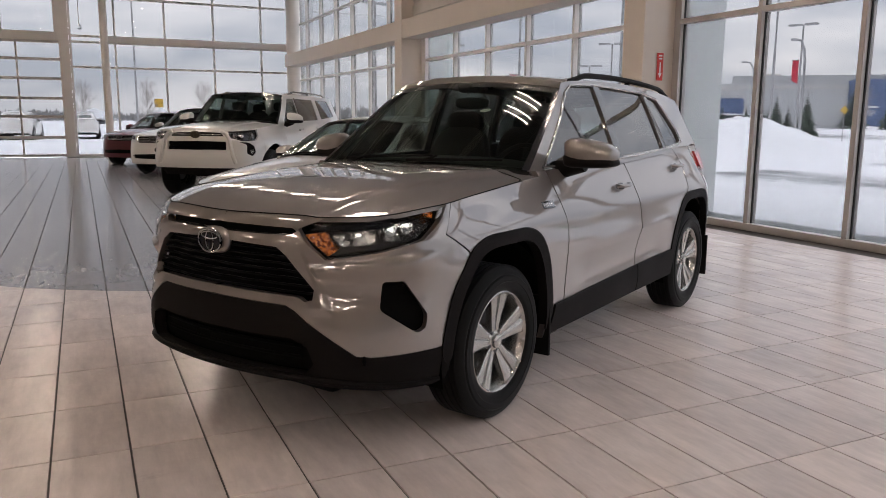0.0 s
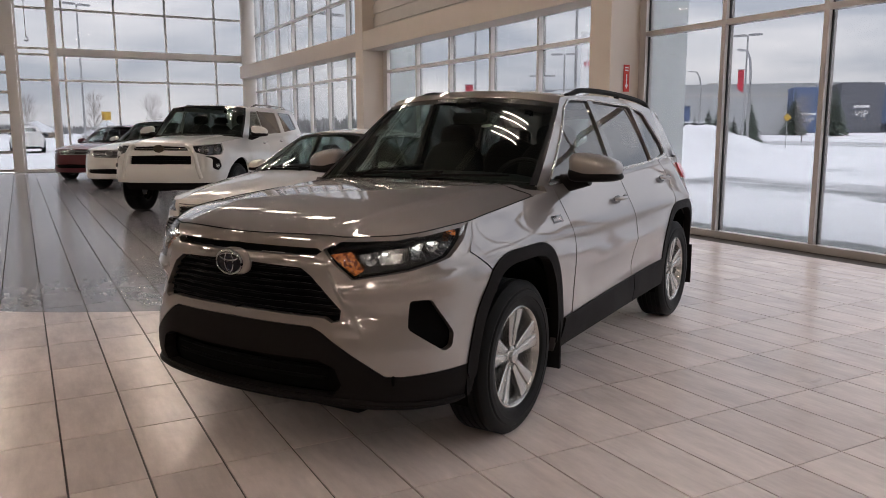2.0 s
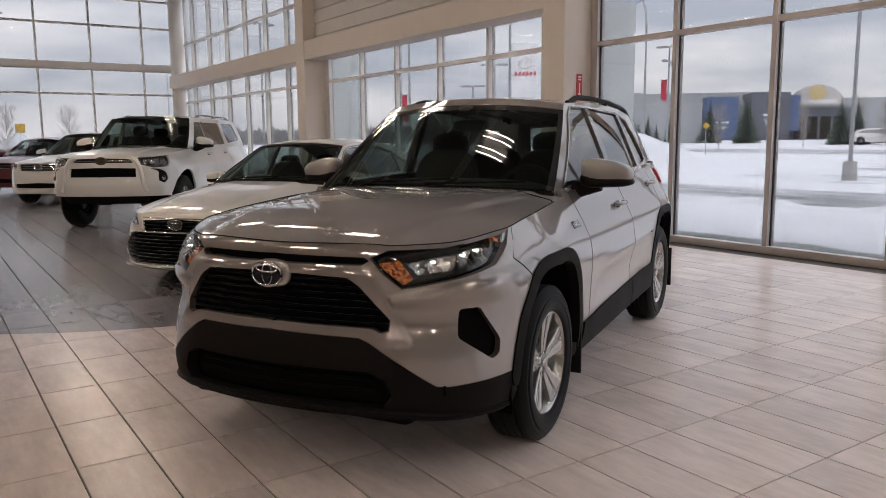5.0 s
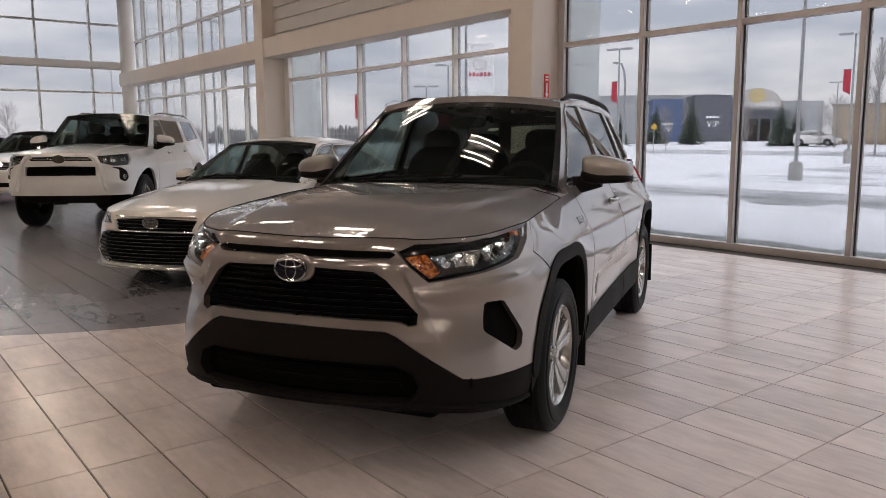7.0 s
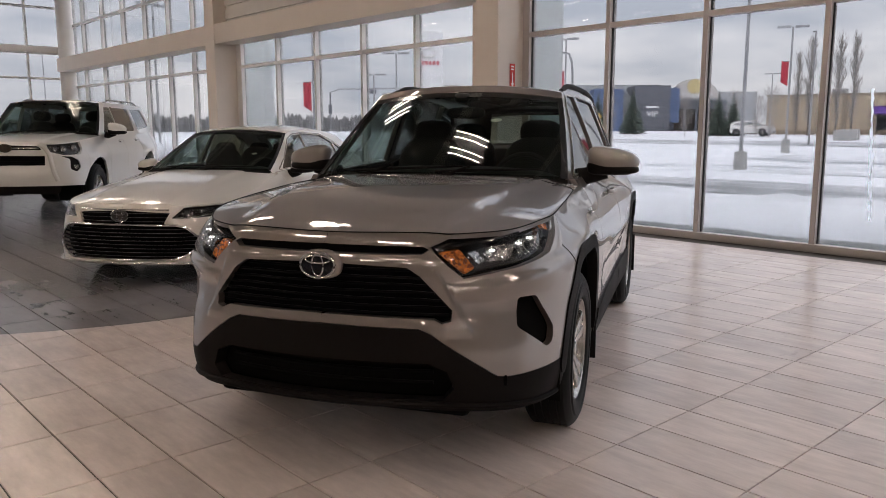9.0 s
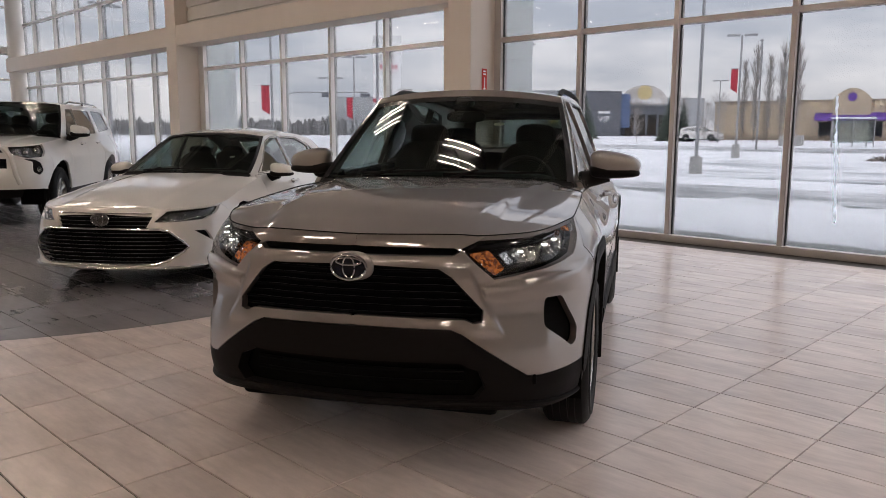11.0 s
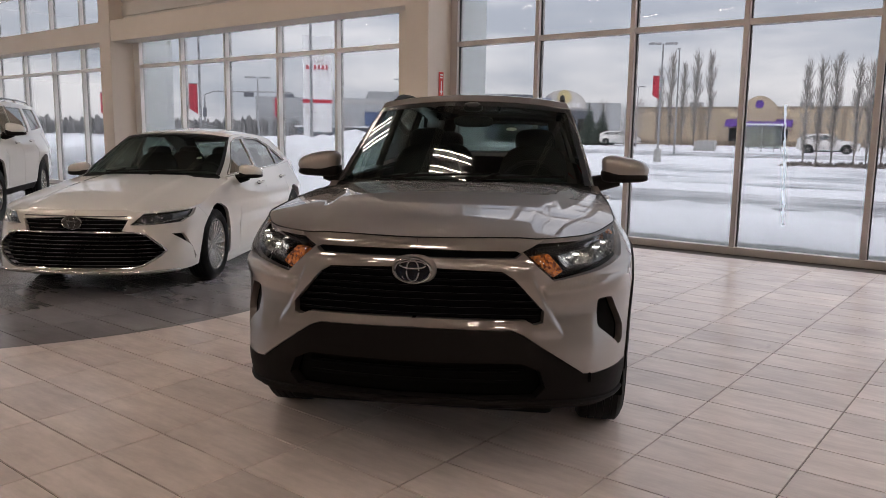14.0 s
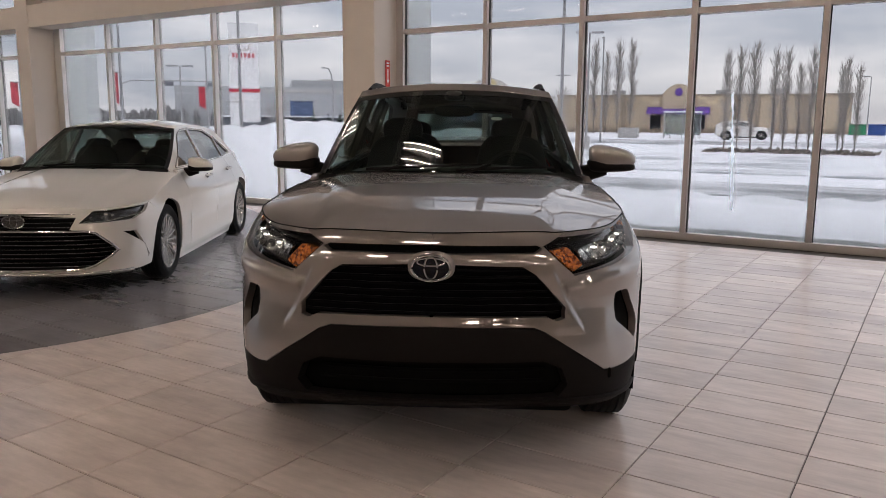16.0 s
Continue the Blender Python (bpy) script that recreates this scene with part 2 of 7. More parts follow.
M = dict(
    tile=tile_material("floor tile", (0.665, 0.568, 0.528), (0.172, 0.155, 0.156)),
    grout=mat("grout", (0.075, 0.062, 0.055), 0.85, 0, 0.2, 9, 120),
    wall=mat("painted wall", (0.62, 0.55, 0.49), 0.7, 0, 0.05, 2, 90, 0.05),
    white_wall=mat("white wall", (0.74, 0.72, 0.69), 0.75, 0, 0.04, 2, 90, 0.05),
    # shade put into the colour of the unseen walls
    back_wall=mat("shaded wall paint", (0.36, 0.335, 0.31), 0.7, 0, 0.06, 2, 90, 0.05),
    # same finish as the darker frames, paled to paint in the light on it
    frame_pale=mat("pale anodised frame", (0.60, 0.58, 0.56), 0.42, 0.3, 0.06, 4, 120),
    gasket=mat("black rubber gasket", (0.02, 0.02, 0.02), 0.7, 0, 0.1, 5, 100, spec=0.2),
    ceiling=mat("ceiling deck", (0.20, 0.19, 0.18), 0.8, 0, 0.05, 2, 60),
    frame_dark=mat("anodised frame", (0.42, 0.39, 0.37), 0.42, 0.3, 0.06, 4, 120),
    steel=mat("painted steel", (0.60, 0.56, 0.52), 0.5, 0, 0.05, 3, 80),
    clad=mat("white cladding", (0.84, 0.88, 0.87), 0.5, 0, 0.05, 2, 70),
    panel=mat("ribbed panel", (0.52, 0.49, 0.46), 0.55, 0, 0.06, 3, 60),
    pane=glass("window pane", (0.270, 0.266, 0.267), 0.003),
    snow=mat("snow", (0.78, 0.80, 0.83), 0.75, 0, 0.12, 0.30, 6, 0.25),
    slush=driven_snow("packed snow road", (0.20, 0.205, 0.215), (0.74, 0.76, 0.79), 0.68, 0.98, (1.3, 0.10, 1)),
    tracks=driven_snow("driven snow", (0.33, 0.345, 0.37), (0.78, 0.80, 0.83), 0.64, 0.86, (1.1, 0.09, 1)),
    wet=mat("wet kerb stone", (0.11, 0.125, 0.112), 0.35, 0, 0.5, 3, 30, 0.4),
    tan=mat("tan stucco", (0.50, 0.405, 0.30), 0.85, 0, 0.08, 1, 30),
    tan_light=mat("cream stucco", (0.66, 0.54, 0.37), 0.85, 0, 0.08, 1, 30),
    tan_dark=mat("brown stucco", (0.31, 0.25, 0.195), 0.85, 0, 0.08, 1, 30),
    purple=mat("purple awning", (0.13, 0.06, 0.32), 0.6, 0, 0.08, 2, 40),
    grey_clad=mat("grey metal siding", (0.40, 0.41, 0.42), 0.6, 0, 0.06, 1, 30),
    dark_clad=mat("charcoal siding", (0.13, 0.135, 0.155), 0.6, 0, 0.1, 1, 30),
    blue_clad=mat("blue siding", (0.10, 0.14, 0.25), 0.55, 0, 0.1, 1, 30),
    gold=mat("faded gold paint", (0.58, 0.47, 0.24), 0.6, 0, 0.1, 2, 40),
    yellow=mat("yellow paint", (0.55, 0.34, 0.05), 0.45, 0, 0.06, 2, 40),
    red=mat("red banner cloth", (0.50, 0.045, 0.07), 0.6, 0, 0.08, 3, 60),
    signwhite=mat("white sign face", (0.80, 0.80, 0.80), 0.5, 0, 0.03, 2, 40),
    pole=mat("galvanised pole", (0.36, 0.36, 0.37), 0.5, 0.3, 0.1, 3, 60),
    concrete=mat("concrete", (0.42, 0.41, 0.40), 0.85, 0, 0.12, 2, 50, 0.2),
    bark=mat("bark", (0.17, 0.145, 0.13), 0.9, 0, 0.2, 6, 60),
    twig=mat("bare twigs", (0.36, 0.33, 0.31), 0.9, 0, 0.2, 6, 60),
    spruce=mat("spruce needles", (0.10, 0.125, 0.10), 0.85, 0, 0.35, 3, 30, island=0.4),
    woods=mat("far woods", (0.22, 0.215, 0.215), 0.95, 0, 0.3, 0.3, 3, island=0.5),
    green_bin=mat("green container", (0.02, 0.22, 0.10), 0.6, 0, 0.1, 2, 40),
    blue_bin=mat("blue container", (0.03, 0.08, 0.28), 0.6, 0, 0.1, 2, 40),
    tube=mat("lamp tube", (0.9, 0.9, 0.88), 0.4, 0, 0, emit=(1.0, 0.825, 0.68), strength=47.0),
    housing=mat("lamp housing", (0.20, 0.20, 0.20), 0.5, 0, 0.04, 3, 60),
    frosted=glass("frosted shelter glass", (0.72, 0.80, 0.80), 0.12, 0.4),
    redplate=mat("red sign plate", (0.52, 0.03, 0.02), 0.4, 0, 0.05, 6, 80),
)


# ---- mesh helpers ----
def mesh_of(bm, name, smooth=35):
    me = bpy.data.meshes.new(name)
    bm.normal_update()
    bm.to_mesh(me)
    bm.free()
    if smooth:
        for p in me.polygons:
            p.use_smooth = True
        me.set_sharp_from_angle(angle=radians(smooth))
    return me


def part(name, bm, material, parent=None, label="", smooth=35):
    me = mesh_of(bm, name, smooth)
    me.materials.append(material)
    ob = new(name, me)
    if parent:
        ob.parent = parent
    if label:
        tagged(ob, label)
    return ob


def box(bm, lo, hi, bevel=0.0, m=None):
    """A box between two corners, added to bm."""
    r = bmesh.ops.create_cube(bm, size=1.0)
    lo, hi = Vector(lo), Vector(hi)
    t = Matrix.Translation((lo + hi) / 2) @ Matrix.Diagonal((*(hi - lo), 1))
    bmesh.ops.transform(bm, matrix=t, verts=r["verts"])
    if bevel:
        ed = {e for v in r["verts"] for e in v.link_edges}
        res = bmesh.ops.bevel(bm, geom=list(ed), offset=bevel, segments=2, affect="EDGES", profile=0.5)
        vs = {v for f in res["faces"] for v in f.verts} | {v for v in r["verts"] if v.is_valid}
    else:
        vs = set(r["verts"])
    if m:
        bmesh.ops.transform(bm, matrix=m, verts=list(vs))
    return bm


def boxes(*items, bevel=0.0):
    bm = bmesh.new()
    for lo, hi in items:
        box(bm, lo, hi, bevel)
    return bm


def cyl(bm, a, b, r1, r2=None, seg=12, caps=True):
    a, b = Vector(a), Vector(b)
    d = b - a
    m = Matrix.Translation((a + b) / 2) @ d.to_track_quat("Z", "Y").to_matrix().to_4x4()
    bmesh.ops.create_cone(bm, cap_ends=caps, segments=seg, radius1=r1, radius2=r1 if r2 is None else r2, depth=d.length, matrix=m)
    return bm


def tube(bm, pts, r, seg=8, taper=1.0):
    """A round bar along pts."""
    pts = [Vector(p) for p in pts]
    rings = []
    for i, p in enumerate(pts):
        d = (pts[min(i + 1, len(pts) - 1)] - pts[max(i - 1, 0)]).normalized()
        q = d.to_track_quat("Z", "Y")
        k = r * (1 + (taper - 1) * i / max(1, len(pts) - 1))
        rings.append([bm.verts.new(p + q @ Vector((k * math.cos(a), k * math.sin(a), 0))) for a in (2 * math.pi * j / seg for j in range(seg))])
    for A, B in zip(rings, rings[1:]):
        for j in range(seg):
            bm.faces.new((A[j], A[(j + 1) % seg], B[(j + 1) % seg], B[j]))
    bm.faces.new(rings[0][::-1])
    bm.faces.new(rings[-1])
    return bm


def lathe(bm, profile, axis="y", seg=48, m=None):
    """Turn (radius, along) pairs round an axis."""
    rings = []
    for r, h in profile:
        ring = []
        for j in range(seg):
            a = 2 * math.pi * j / seg
            c, s = r * math.cos(a), r * math.sin(a)
            p = Vector((c, h, s)) if axis == "y" else Vector((c, s, h))
            ring.append(bm.verts.new(m @ p if m else p))
        rings.append(ring)
    for A, B in zip(rings, rings[1:]):
        for j in range(seg):
            bm.faces.new((A[j], A[(j + 1) % seg], B[(j + 1) % seg], B[j]))
    return bm


def extrude_poly(bm, pts, thick, m):
    """A flat shape (x, y) with thickness along its z, placed by m."""
    a = [bm.verts.new(m @ Vector((x, y, 0))) for x, y in pts]
    b = [bm.verts.new(m @ Vector((x, y, thick))) for x, y in pts]
    bm.faces.new(a[::-1])
    bm.faces.new(b)
    k = len(pts)
    for i in range(k):
        bm.faces.new((a[i], a[(i + 1) % k], b[(i + 1) % k], b[i]))
    return bm


def thing(name, at, label, category, group="", yaw=0.0):
    e = new(name)
    e.matrix_world = pose(*at, 0, 0, yaw)
    e.empty_display_size = 0.2
    return tagged(e, label, category, group)


# ---- the hall: shell ----
GX, NY, TOP = 7.6, 30.0, 6.6       # east glass line, north glass line, ceiling
WX, SY = -15.0, -13.0              # far walls behind the camera
MULL = 1.43


def setting(name, bm, material, label="", smooth=0):
    return tagged(part(name, bm, material, None, label, smooth), kind="structure")


floor = setting("floor", boxes(((WX, SY, -0.25), (GX + 0.3, NY + 0.3, -0.006))), M["grout"], "beige and grey stone-look tile floor with dark joints")
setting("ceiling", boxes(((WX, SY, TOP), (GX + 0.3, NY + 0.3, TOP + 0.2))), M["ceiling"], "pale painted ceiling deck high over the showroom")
# unseen closing walls, coloured dark to dim what the car front reflects
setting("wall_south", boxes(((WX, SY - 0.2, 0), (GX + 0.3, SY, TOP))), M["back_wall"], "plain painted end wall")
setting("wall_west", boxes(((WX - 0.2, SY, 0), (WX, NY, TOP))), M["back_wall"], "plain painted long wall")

bm = bmesh.new()
for i in range(17):
    y = SY + 1.6 + 2.55 * i
    box(bm, (WX, y - 0.06, TOP - 0.36), (GX - 0.2, y + 0.06, TOP - 0.30))
    box(bm, (WX, y - 0.06, TOP - 0.06), (GX - 0.2, y + 0.06, TOP))
    for k in range(24):
        x = WX + 0.92 * k
        tube(bm, [(x, y, TOP - 0.33), (x + 0.46, y, TOP - 0.03), (x + 0.92, y, TOP - 0.33)], 0.018, 5)
setting("ceiling_joists", bm, M["steel"], "painted open steel joists under the ceiling deck")

# columns along the east side, with their pilasters
for y0 in (8.9, 17.87, -0.9 - 8.97):
    bm = boxes(((7.0, y0, 0), (7.58, y0 + 0.46, TOP)), ((7.36, y0 + 0.46, 0), (7.66, y0 + 0.9, TOP)), bevel=0.012)
    setting("column", bm, M["wall"], "beige painted column between the windows")
# outer pillars seen through the glass
for y0 in (8.94, 17.90):
    p = setting("pillar", boxes(((7.70, y0, -0.3), (8.52, y0 + 0.55, TOP + 0.4))), M["clad"], "white panelled pillar outside the glass")
    for k in range(5):
        part("panel", boxes(((7.72, y0 - 0.014, -0.25 + 1.38 * k), (8.50, y0 - 0.002, 1.115 + 1.38 * k)), bevel=0.003), M["clad"], p, smooth=0)
# beam and the ribbed panel above it
setting("beam", boxes(((7.02, 9.36, 3.30), (7.5, NY - 0.3, 3.74)), bevel=0.01), M["wall"], "beige beam over the lower windows")
bm = boxes(((7.34, 9.8, 3.74), (7.56, 17.9, TOP)))
for i in range(9):
    z = 3.86 + i * 0.3
    box(bm, (7.30, 9.8, z), (7.34, 17.9, z + 0.22))
setting("wall_panel", bm, M["panel"], "grey ribbed panel above the beam")
bm = boxes(((7.26, 9.8, 3.745), (7.34, 17.9, 3.80)))
setting("trim", bm, M["steel"])
# corner post and the round column before the north glass
bm = bmesh.new()
cyl(bm, (7.35, NY - 0.35, 0), (7.35, NY - 0.35, TOP), 0.26, seg=28)
setting("corner_column", bm, M["steel"], "round painted corner column", 40)
bm = bmesh.new()
cyl(bm, (0.76, NY - 0.9, 0), (0.76, NY - 0.9, TOP), 0.125, seg=24)
cyl(bm, (0.76, NY - 0.9, 0), (0.76, NY - 0.9, 0.04), 0.2, seg=24)
setting("round_column", bm, M["steel"], "slim round painted column", 40)


def glazing(name, axis, at, a0, a1, stops, z0, z1, rails, label, deep=0.15, wide=0.065, metal="frame_pale"):
    """A window wall along x or y: sill, head, uprights, rails and one pane in each field."""
    def p(along, across, z):
        return (along, at + across, z) if axis == "x" else (at + across, along, z)

    def bar(lo, hi):
        bm = bmesh.new()
        b0, b1 = p(*lo), p(*hi)
        box(bm, [min(u, v) for u, v in zip(b0, b1)], [max(u, v) for u, v in zip(b0, b1)], 0.004)
        return bm

    w = tagged(part(name, bar((a0, -deep / 2 - 0.01, z0), (a1, deep / 2, z0 + 0.09)), M[metal], None, label, 0), kind="structure")
    part("window_head", bar((a0, -deep / 2, z1 - 0.08), (a1, deep / 2, z1)), M[metal], w, smooth=0)
    for s in stops:
        part("upright", bar((s - wide / 2, -deep / 2, z0 + 0.09), (s + wide / 2, deep / 2, z1 - 0.08)), M[metal], w, smooth=0)
    for lo, hi in ((a0, stops[0] - wide / 2), (stops[-1] + wide / 2, a1)):
        if hi - lo > 0.004:
            part("jamb", bar((lo, -deep / 2 + 0.006, z0 + 0.09), (hi, deep / 2 - 0.006, z1 - 0.08)), M[metal], w, smooth=0)
    for z in rails:
        for s, e in zip(stops, stops[1:]):
            part("rail", bar((s + wide / 2, -deep / 2 + 0.004, z - 0.035), (e - wide / 2, deep / 2 - 0.004, z + 0.035)), M[metal], w, smooth=0)
    zs = [z0 + 0.05, *rails, z1 - 0.04]
    for s, e in zip(stops, stops[1:]):
        for lo, hi in zip(zs, zs[1:]):
            for q in (s + wide / 2, e - wide / 2 - 0.012) if metal == "frame_dark" else ():
                part("gasket", bar((q, -0.020, lo), (q + 0.012, 0.010, hi)), M["gasket"], w, smooth=0)
            g = part("pane", bar((s + 0.01, 0.012, lo), (e - 0.01, 0.024, hi)), M["pane"], w, smooth=0)
            g.visible_shadow = False
    return w


south = [8.80 - MULL * i for i in range(15)][::-1]
glazing("window_1", "y", GX, south[0], 8.90, south, 0.0, TOP, (2.75, 4.6), "tall shop window in grey aluminium frames", metal="frame_dark")
glazing("window_2", "y", GX, 9.8, 17.87, [9.86, 11.39, 12.94, 14.53, 16.05, 17.66], 0.0, 3.4, (2.80,), "shop window in grey aluminium frames")
left = [18.85, 20.2, 21.7, 23.3, 24.95, 26.7, 28.5, NY - 0.1]
glazing("window_3", "y", GX, 18.77, NY, left, 0.0, 3.4, (2.80,), "shop window under the beam in grey frames")
glazing("window_4", "y", GX, 18.77, NY, left, 3.7, TOP, (4.85,), "upper shop window above the beam")
setting("wall_corner", boxes(((GX - 0.1, SY, 0), (GX + 0.1, south[0] - 0.02, TOP))), M["wall"], "painted wall beside the window")
north = [1.13, 2.78, 4.47, 6.2, 7.7]
glazing("window_5", "x", NY, -0.318, 7.8, [-0.28, *north], 0.0, TOP, (3.08, 3.92, 4.12, 5.43), "tall gridded end window of the showroom")
glazing("window_6", "x", NY, -12.0, -0.75, [-12 + 1.61 * i for i in range(8)], 4.12, TOP, (5.43,), "high window over the glazed overhead door")
setting("beam_north", boxes(((0.9, NY - 0.2, 3.93), (7.6, NY - 0.08, 4.10)), bevel=0.006), M["steel"], "painted tie beam across the end window")
setting("wall_north", boxes(((WX, NY - 0.1, 0), (-6.1, NY + 0.1, 4.12)), ((WX, NY - 0.1, 4.12), (-12, NY + 0.1, TOP))), M["white_wall"], "painted end wall")
setting("post", boxes(((-0.76, NY - 0.15, 4.2), (-0.32, NY + 0.1, TOP)), bevel=0.006), M["steel"], "painted steel post between the end windows")
# glazed overhead door
door = tagged(part("door_1", boxes(((-0.64, NY - 0.16, 0), (-0.32, NY + 0.1, 4.2)), ((-6.1, NY - 0.16, 3.92), (-0.64, NY + 0.1, 4.2)), ((-6.1, NY - 0.16, 0), (-5.8, NY + 0.1, 3.92)), bevel=0.006),
                   M["steel"], None, "closed glazed overhead door with grey rails", 0), kind="structure")
zs = [0.06, 0.68, 1.38, 2.00, 2.66, 3.30, 3.88]
for z in zs:
    part("rail", boxes(((-5.8, NY - 0.09, z - 0.045), (-0.64, NY - 0.02, z + 0.045)), bevel=0.004), M["frame_dark"], door, smooth=0)
xs = [-5.8, -4.52, -3.24, -1.94, -0.64]
for lo, hi in zip(zs, zs[1:]):
    for s, e in zip(xs, xs[1:]):
        g = part("pane", boxes(((s, NY - 0.06, lo), (e, NY - 0.05, hi))), M["pane"], door, smooth=0)
        g.visible_shadow = False
    for s in xs[1:-1]:
        part("stile", boxes(((s - 0.03, NY - 0.088, lo + 0.045), (s + 0.03, NY - 0.022, hi - 0.045))), M["frame_dark"], door, smooth=0)

# ceiling lamps
LAMPS = [(x, 5.65 + 2.55 * k) for x in (2.45, -1.55, -5.55, -9.55) for k in range(-6, 9)]


def ceiling_lamp(x, y):
    t = thing("ceiling_lamp", (x, y, 5.7), "four-tube strip lamp hung under the ceiling, lit", "lamp", "ceiling lamps", 105)
    part("housing", boxes(((-0.50, -0.16, 0.0), (0.50, 0.16, 0.05)), bevel=0.01), M["housing"], t)
    for s in (-0.140, -0.068, 0.068, 0.140):
        part("tube", boxes(((-0.44, s - 0.0050, -0.018), (0.44, s + 0.0050, -0.004))), M["tube"], t, "glowing lamp tube")
    for s in (-0.38, 0.38):
        part("hanger", cyl(bmesh.new(), (s, 0, 0.05), (s, 0, TOP - 5.7), 0.006, seg=6), M["pole"], t)
    return t


first = None
for x, y in LAMPS:
    if first is None:
        first = ceiling_lamp(x, y)
    else:
        copy_thing(first, pose(x, y, 5.7, 0, 0, 105))


# ---- vehicles: materials ----
M.update(
    taupe=mat("taupe metallic paint", (0.185, 0.156, 0.142), 0.42, 0.70, 0.03, 3, 900, 0.0, coat=1.0, coat_rough=0.012, coat_ior=2.7, rvary=0.02),
    pearl=mat("pearl white paint", (0.66, 0.62, 0.575), 0.35, 0.1, 0.03, 3, 900, 0.0, coat=1.0, coat_rough=0.015, coat_ior=2.2, rvary=0.02),
    white=mat("white paint", (0.70, 0.68, 0.65), 0.35, 0.0, 0.03, 3, 900, 0.0, coat=1.0, coat_rough=0.015, coat_ior=2.0, rvary=0.02),
    wine=mat("dark red paint", (0.085, 0.006, 0.012), 0.35, 0.3, 0.04, 3, 900, 0.0, coat=1.0, coat_rough=0.015, rvary=0.02),
    cladding=mat("black textured plastic", (0.0085, 0.0070, 0.0070), 0.6, 0, 0.12, 5, 400, 0.15, spec=0.09),
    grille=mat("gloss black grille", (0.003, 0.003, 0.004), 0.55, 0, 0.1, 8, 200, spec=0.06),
    # near-black inner parts; the deep shade of openings and gaps is in this colour
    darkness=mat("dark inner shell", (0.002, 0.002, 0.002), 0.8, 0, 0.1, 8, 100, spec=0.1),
    rubber=mat("tyre rubber", (0.0075, 0.0075, 0.0078), 0.55, 0, 0.25, 10, 160, 0.25, spec=0.14),
    alloy=mat("silver alloy", (0.50, 0.485, 0.465), 0.22, 0.9, 0.04, 6, 200, rvary=0.04),
    iron=mat("brake iron", (0.10, 0.10, 0.10), 0.5, 0.8, 0.15, 20, 200),
    chrome=mat("chrome", (0.78, 0.78, 0.79), 0.10, 1.0, 0.02, 6, 100, rvary=0.02),
    satin=mat("satin silver trim", (0.55, 0.54, 0.52), 0.25, 0.9, 0.02, 6, 100, rvary=0.02),
    gloss=mat("gloss black trim", (0.012, 0.012, 0.013), 0.12, 0, 0.05, 6, 100, coat=1.0, rvary=0.03),
    lens=glass("lamp cover", (0.93, 0.94, 0.95), 0.03),
    amber=mat("amber reflector", (0.42, 0.105, 0.018), 0.2, 0.0, 0.85, 90, 260, 1.0, coat=1.0, emit=(1.0, 0.26, 0.02), strength=0.03),
    reflector=mat("lamp reflector", (0.66, 0.66, 0.66), 0.16, 1.0, 0.05, 30, 90, 0.8, rvary=0.05),
    led=mat("lit lamp", (0.9, 0.9, 0.9), 0.3, 0, 0, emit=(1.0, 0.97, 0.9), strength=1.5),
    tail=mat("tail lamp red", (0.45, 0.02, 0.02), 0.15, 0, 0.1, 20, 100, coat=1.0),
    screen=glass("windscreen", (0.46, 0.53, 0.49), 0.06),
    sideglass=glass("side window", (0.46, 0.53, 0.51), 0.22),
    privacy=glass("privacy window", (0.16, 0.17, 0.17), 0.30),
    seat=mat("dark seat fabric", (0.022, 0.022, 0.023), 0.85, 0, 0.15, 20, 300, 0.3),
    dash=mat("soft dash plastic", (0.018, 0.018, 0.019), 0.6, 0, 0.1, 8, 300, 0.1),
    emblem=mat("deep blue emblem", (0.003, 0.0045, 0.012), 0.2, 0.0, 0.05, 6, 100, spec=0.3),
    dim=mat("dark grey metal edge", (0.13, 0.13, 0.135), 0.35, 0.9, 0.05, 6, 100),
    ring=mat("badge metal", (0.42, 0.42, 0.43), 0.16, 1.0, 0.03, 6, 100, rvary=0.02),
    bronze=mat("bronze emblem", (0.07, 0.055, 0.04), 0.3, 0.8, 0.05, 6, 100),
    paper=mat("window tag", (0.80, 0.78, 0.66), 0.6, 0, 0.03, 6, 100),
)


def faceted(m, pale, deep, scale):
    """Cells of pale and deep colour that paint the glints of small moulded facets."""
    nt = m.node_tree
    b = nt.nodes["Principled BSDF"]
    tc, vo, mx = nt.nodes.new("ShaderNodeTexCoord"), nt.nodes.new("ShaderNodeTexVoronoi"), nt.nodes.new("ShaderNodeMix")
    vo.inputs["Scale"].default_value = scale
    mx.data_type = "RGBA"
    mx.inputs["A"].default_value, mx.inputs["B"].default_value = (*deep, 1), (*pale, 1)
    sp, rg = nt.nodes.new("ShaderNodeSeparateColor"), nt.nodes.new("ShaderNodeMapRange")
    rg.inputs["From Min"].default_value, rg.inputs["From Max"].default_value = 0.2, 0.9
    nt.links.new(tc.outputs["Object"], vo.inputs["Vector"])
    nt.links.new(vo.outputs["Color"], sp.inputs[0])
    nt.links.new(sp.outputs[0], rg.inputs["Value"])
    nt.links.new(rg.outputs[0], mx.inputs["Factor"])
    nt.links.new(mx.outputs["Result"], b.inputs["Base Color"])
    return m


# glints and dark facets of the lamp reflectors, put into their colour
faceted(M["amber"], (0.60, 0.165, 0.025), (0.08, 0.016, 0.006), 110)
faceted(M["reflector"], (0.85, 0.85, 0.84), (0.16, 0.16, 0.165), 60)


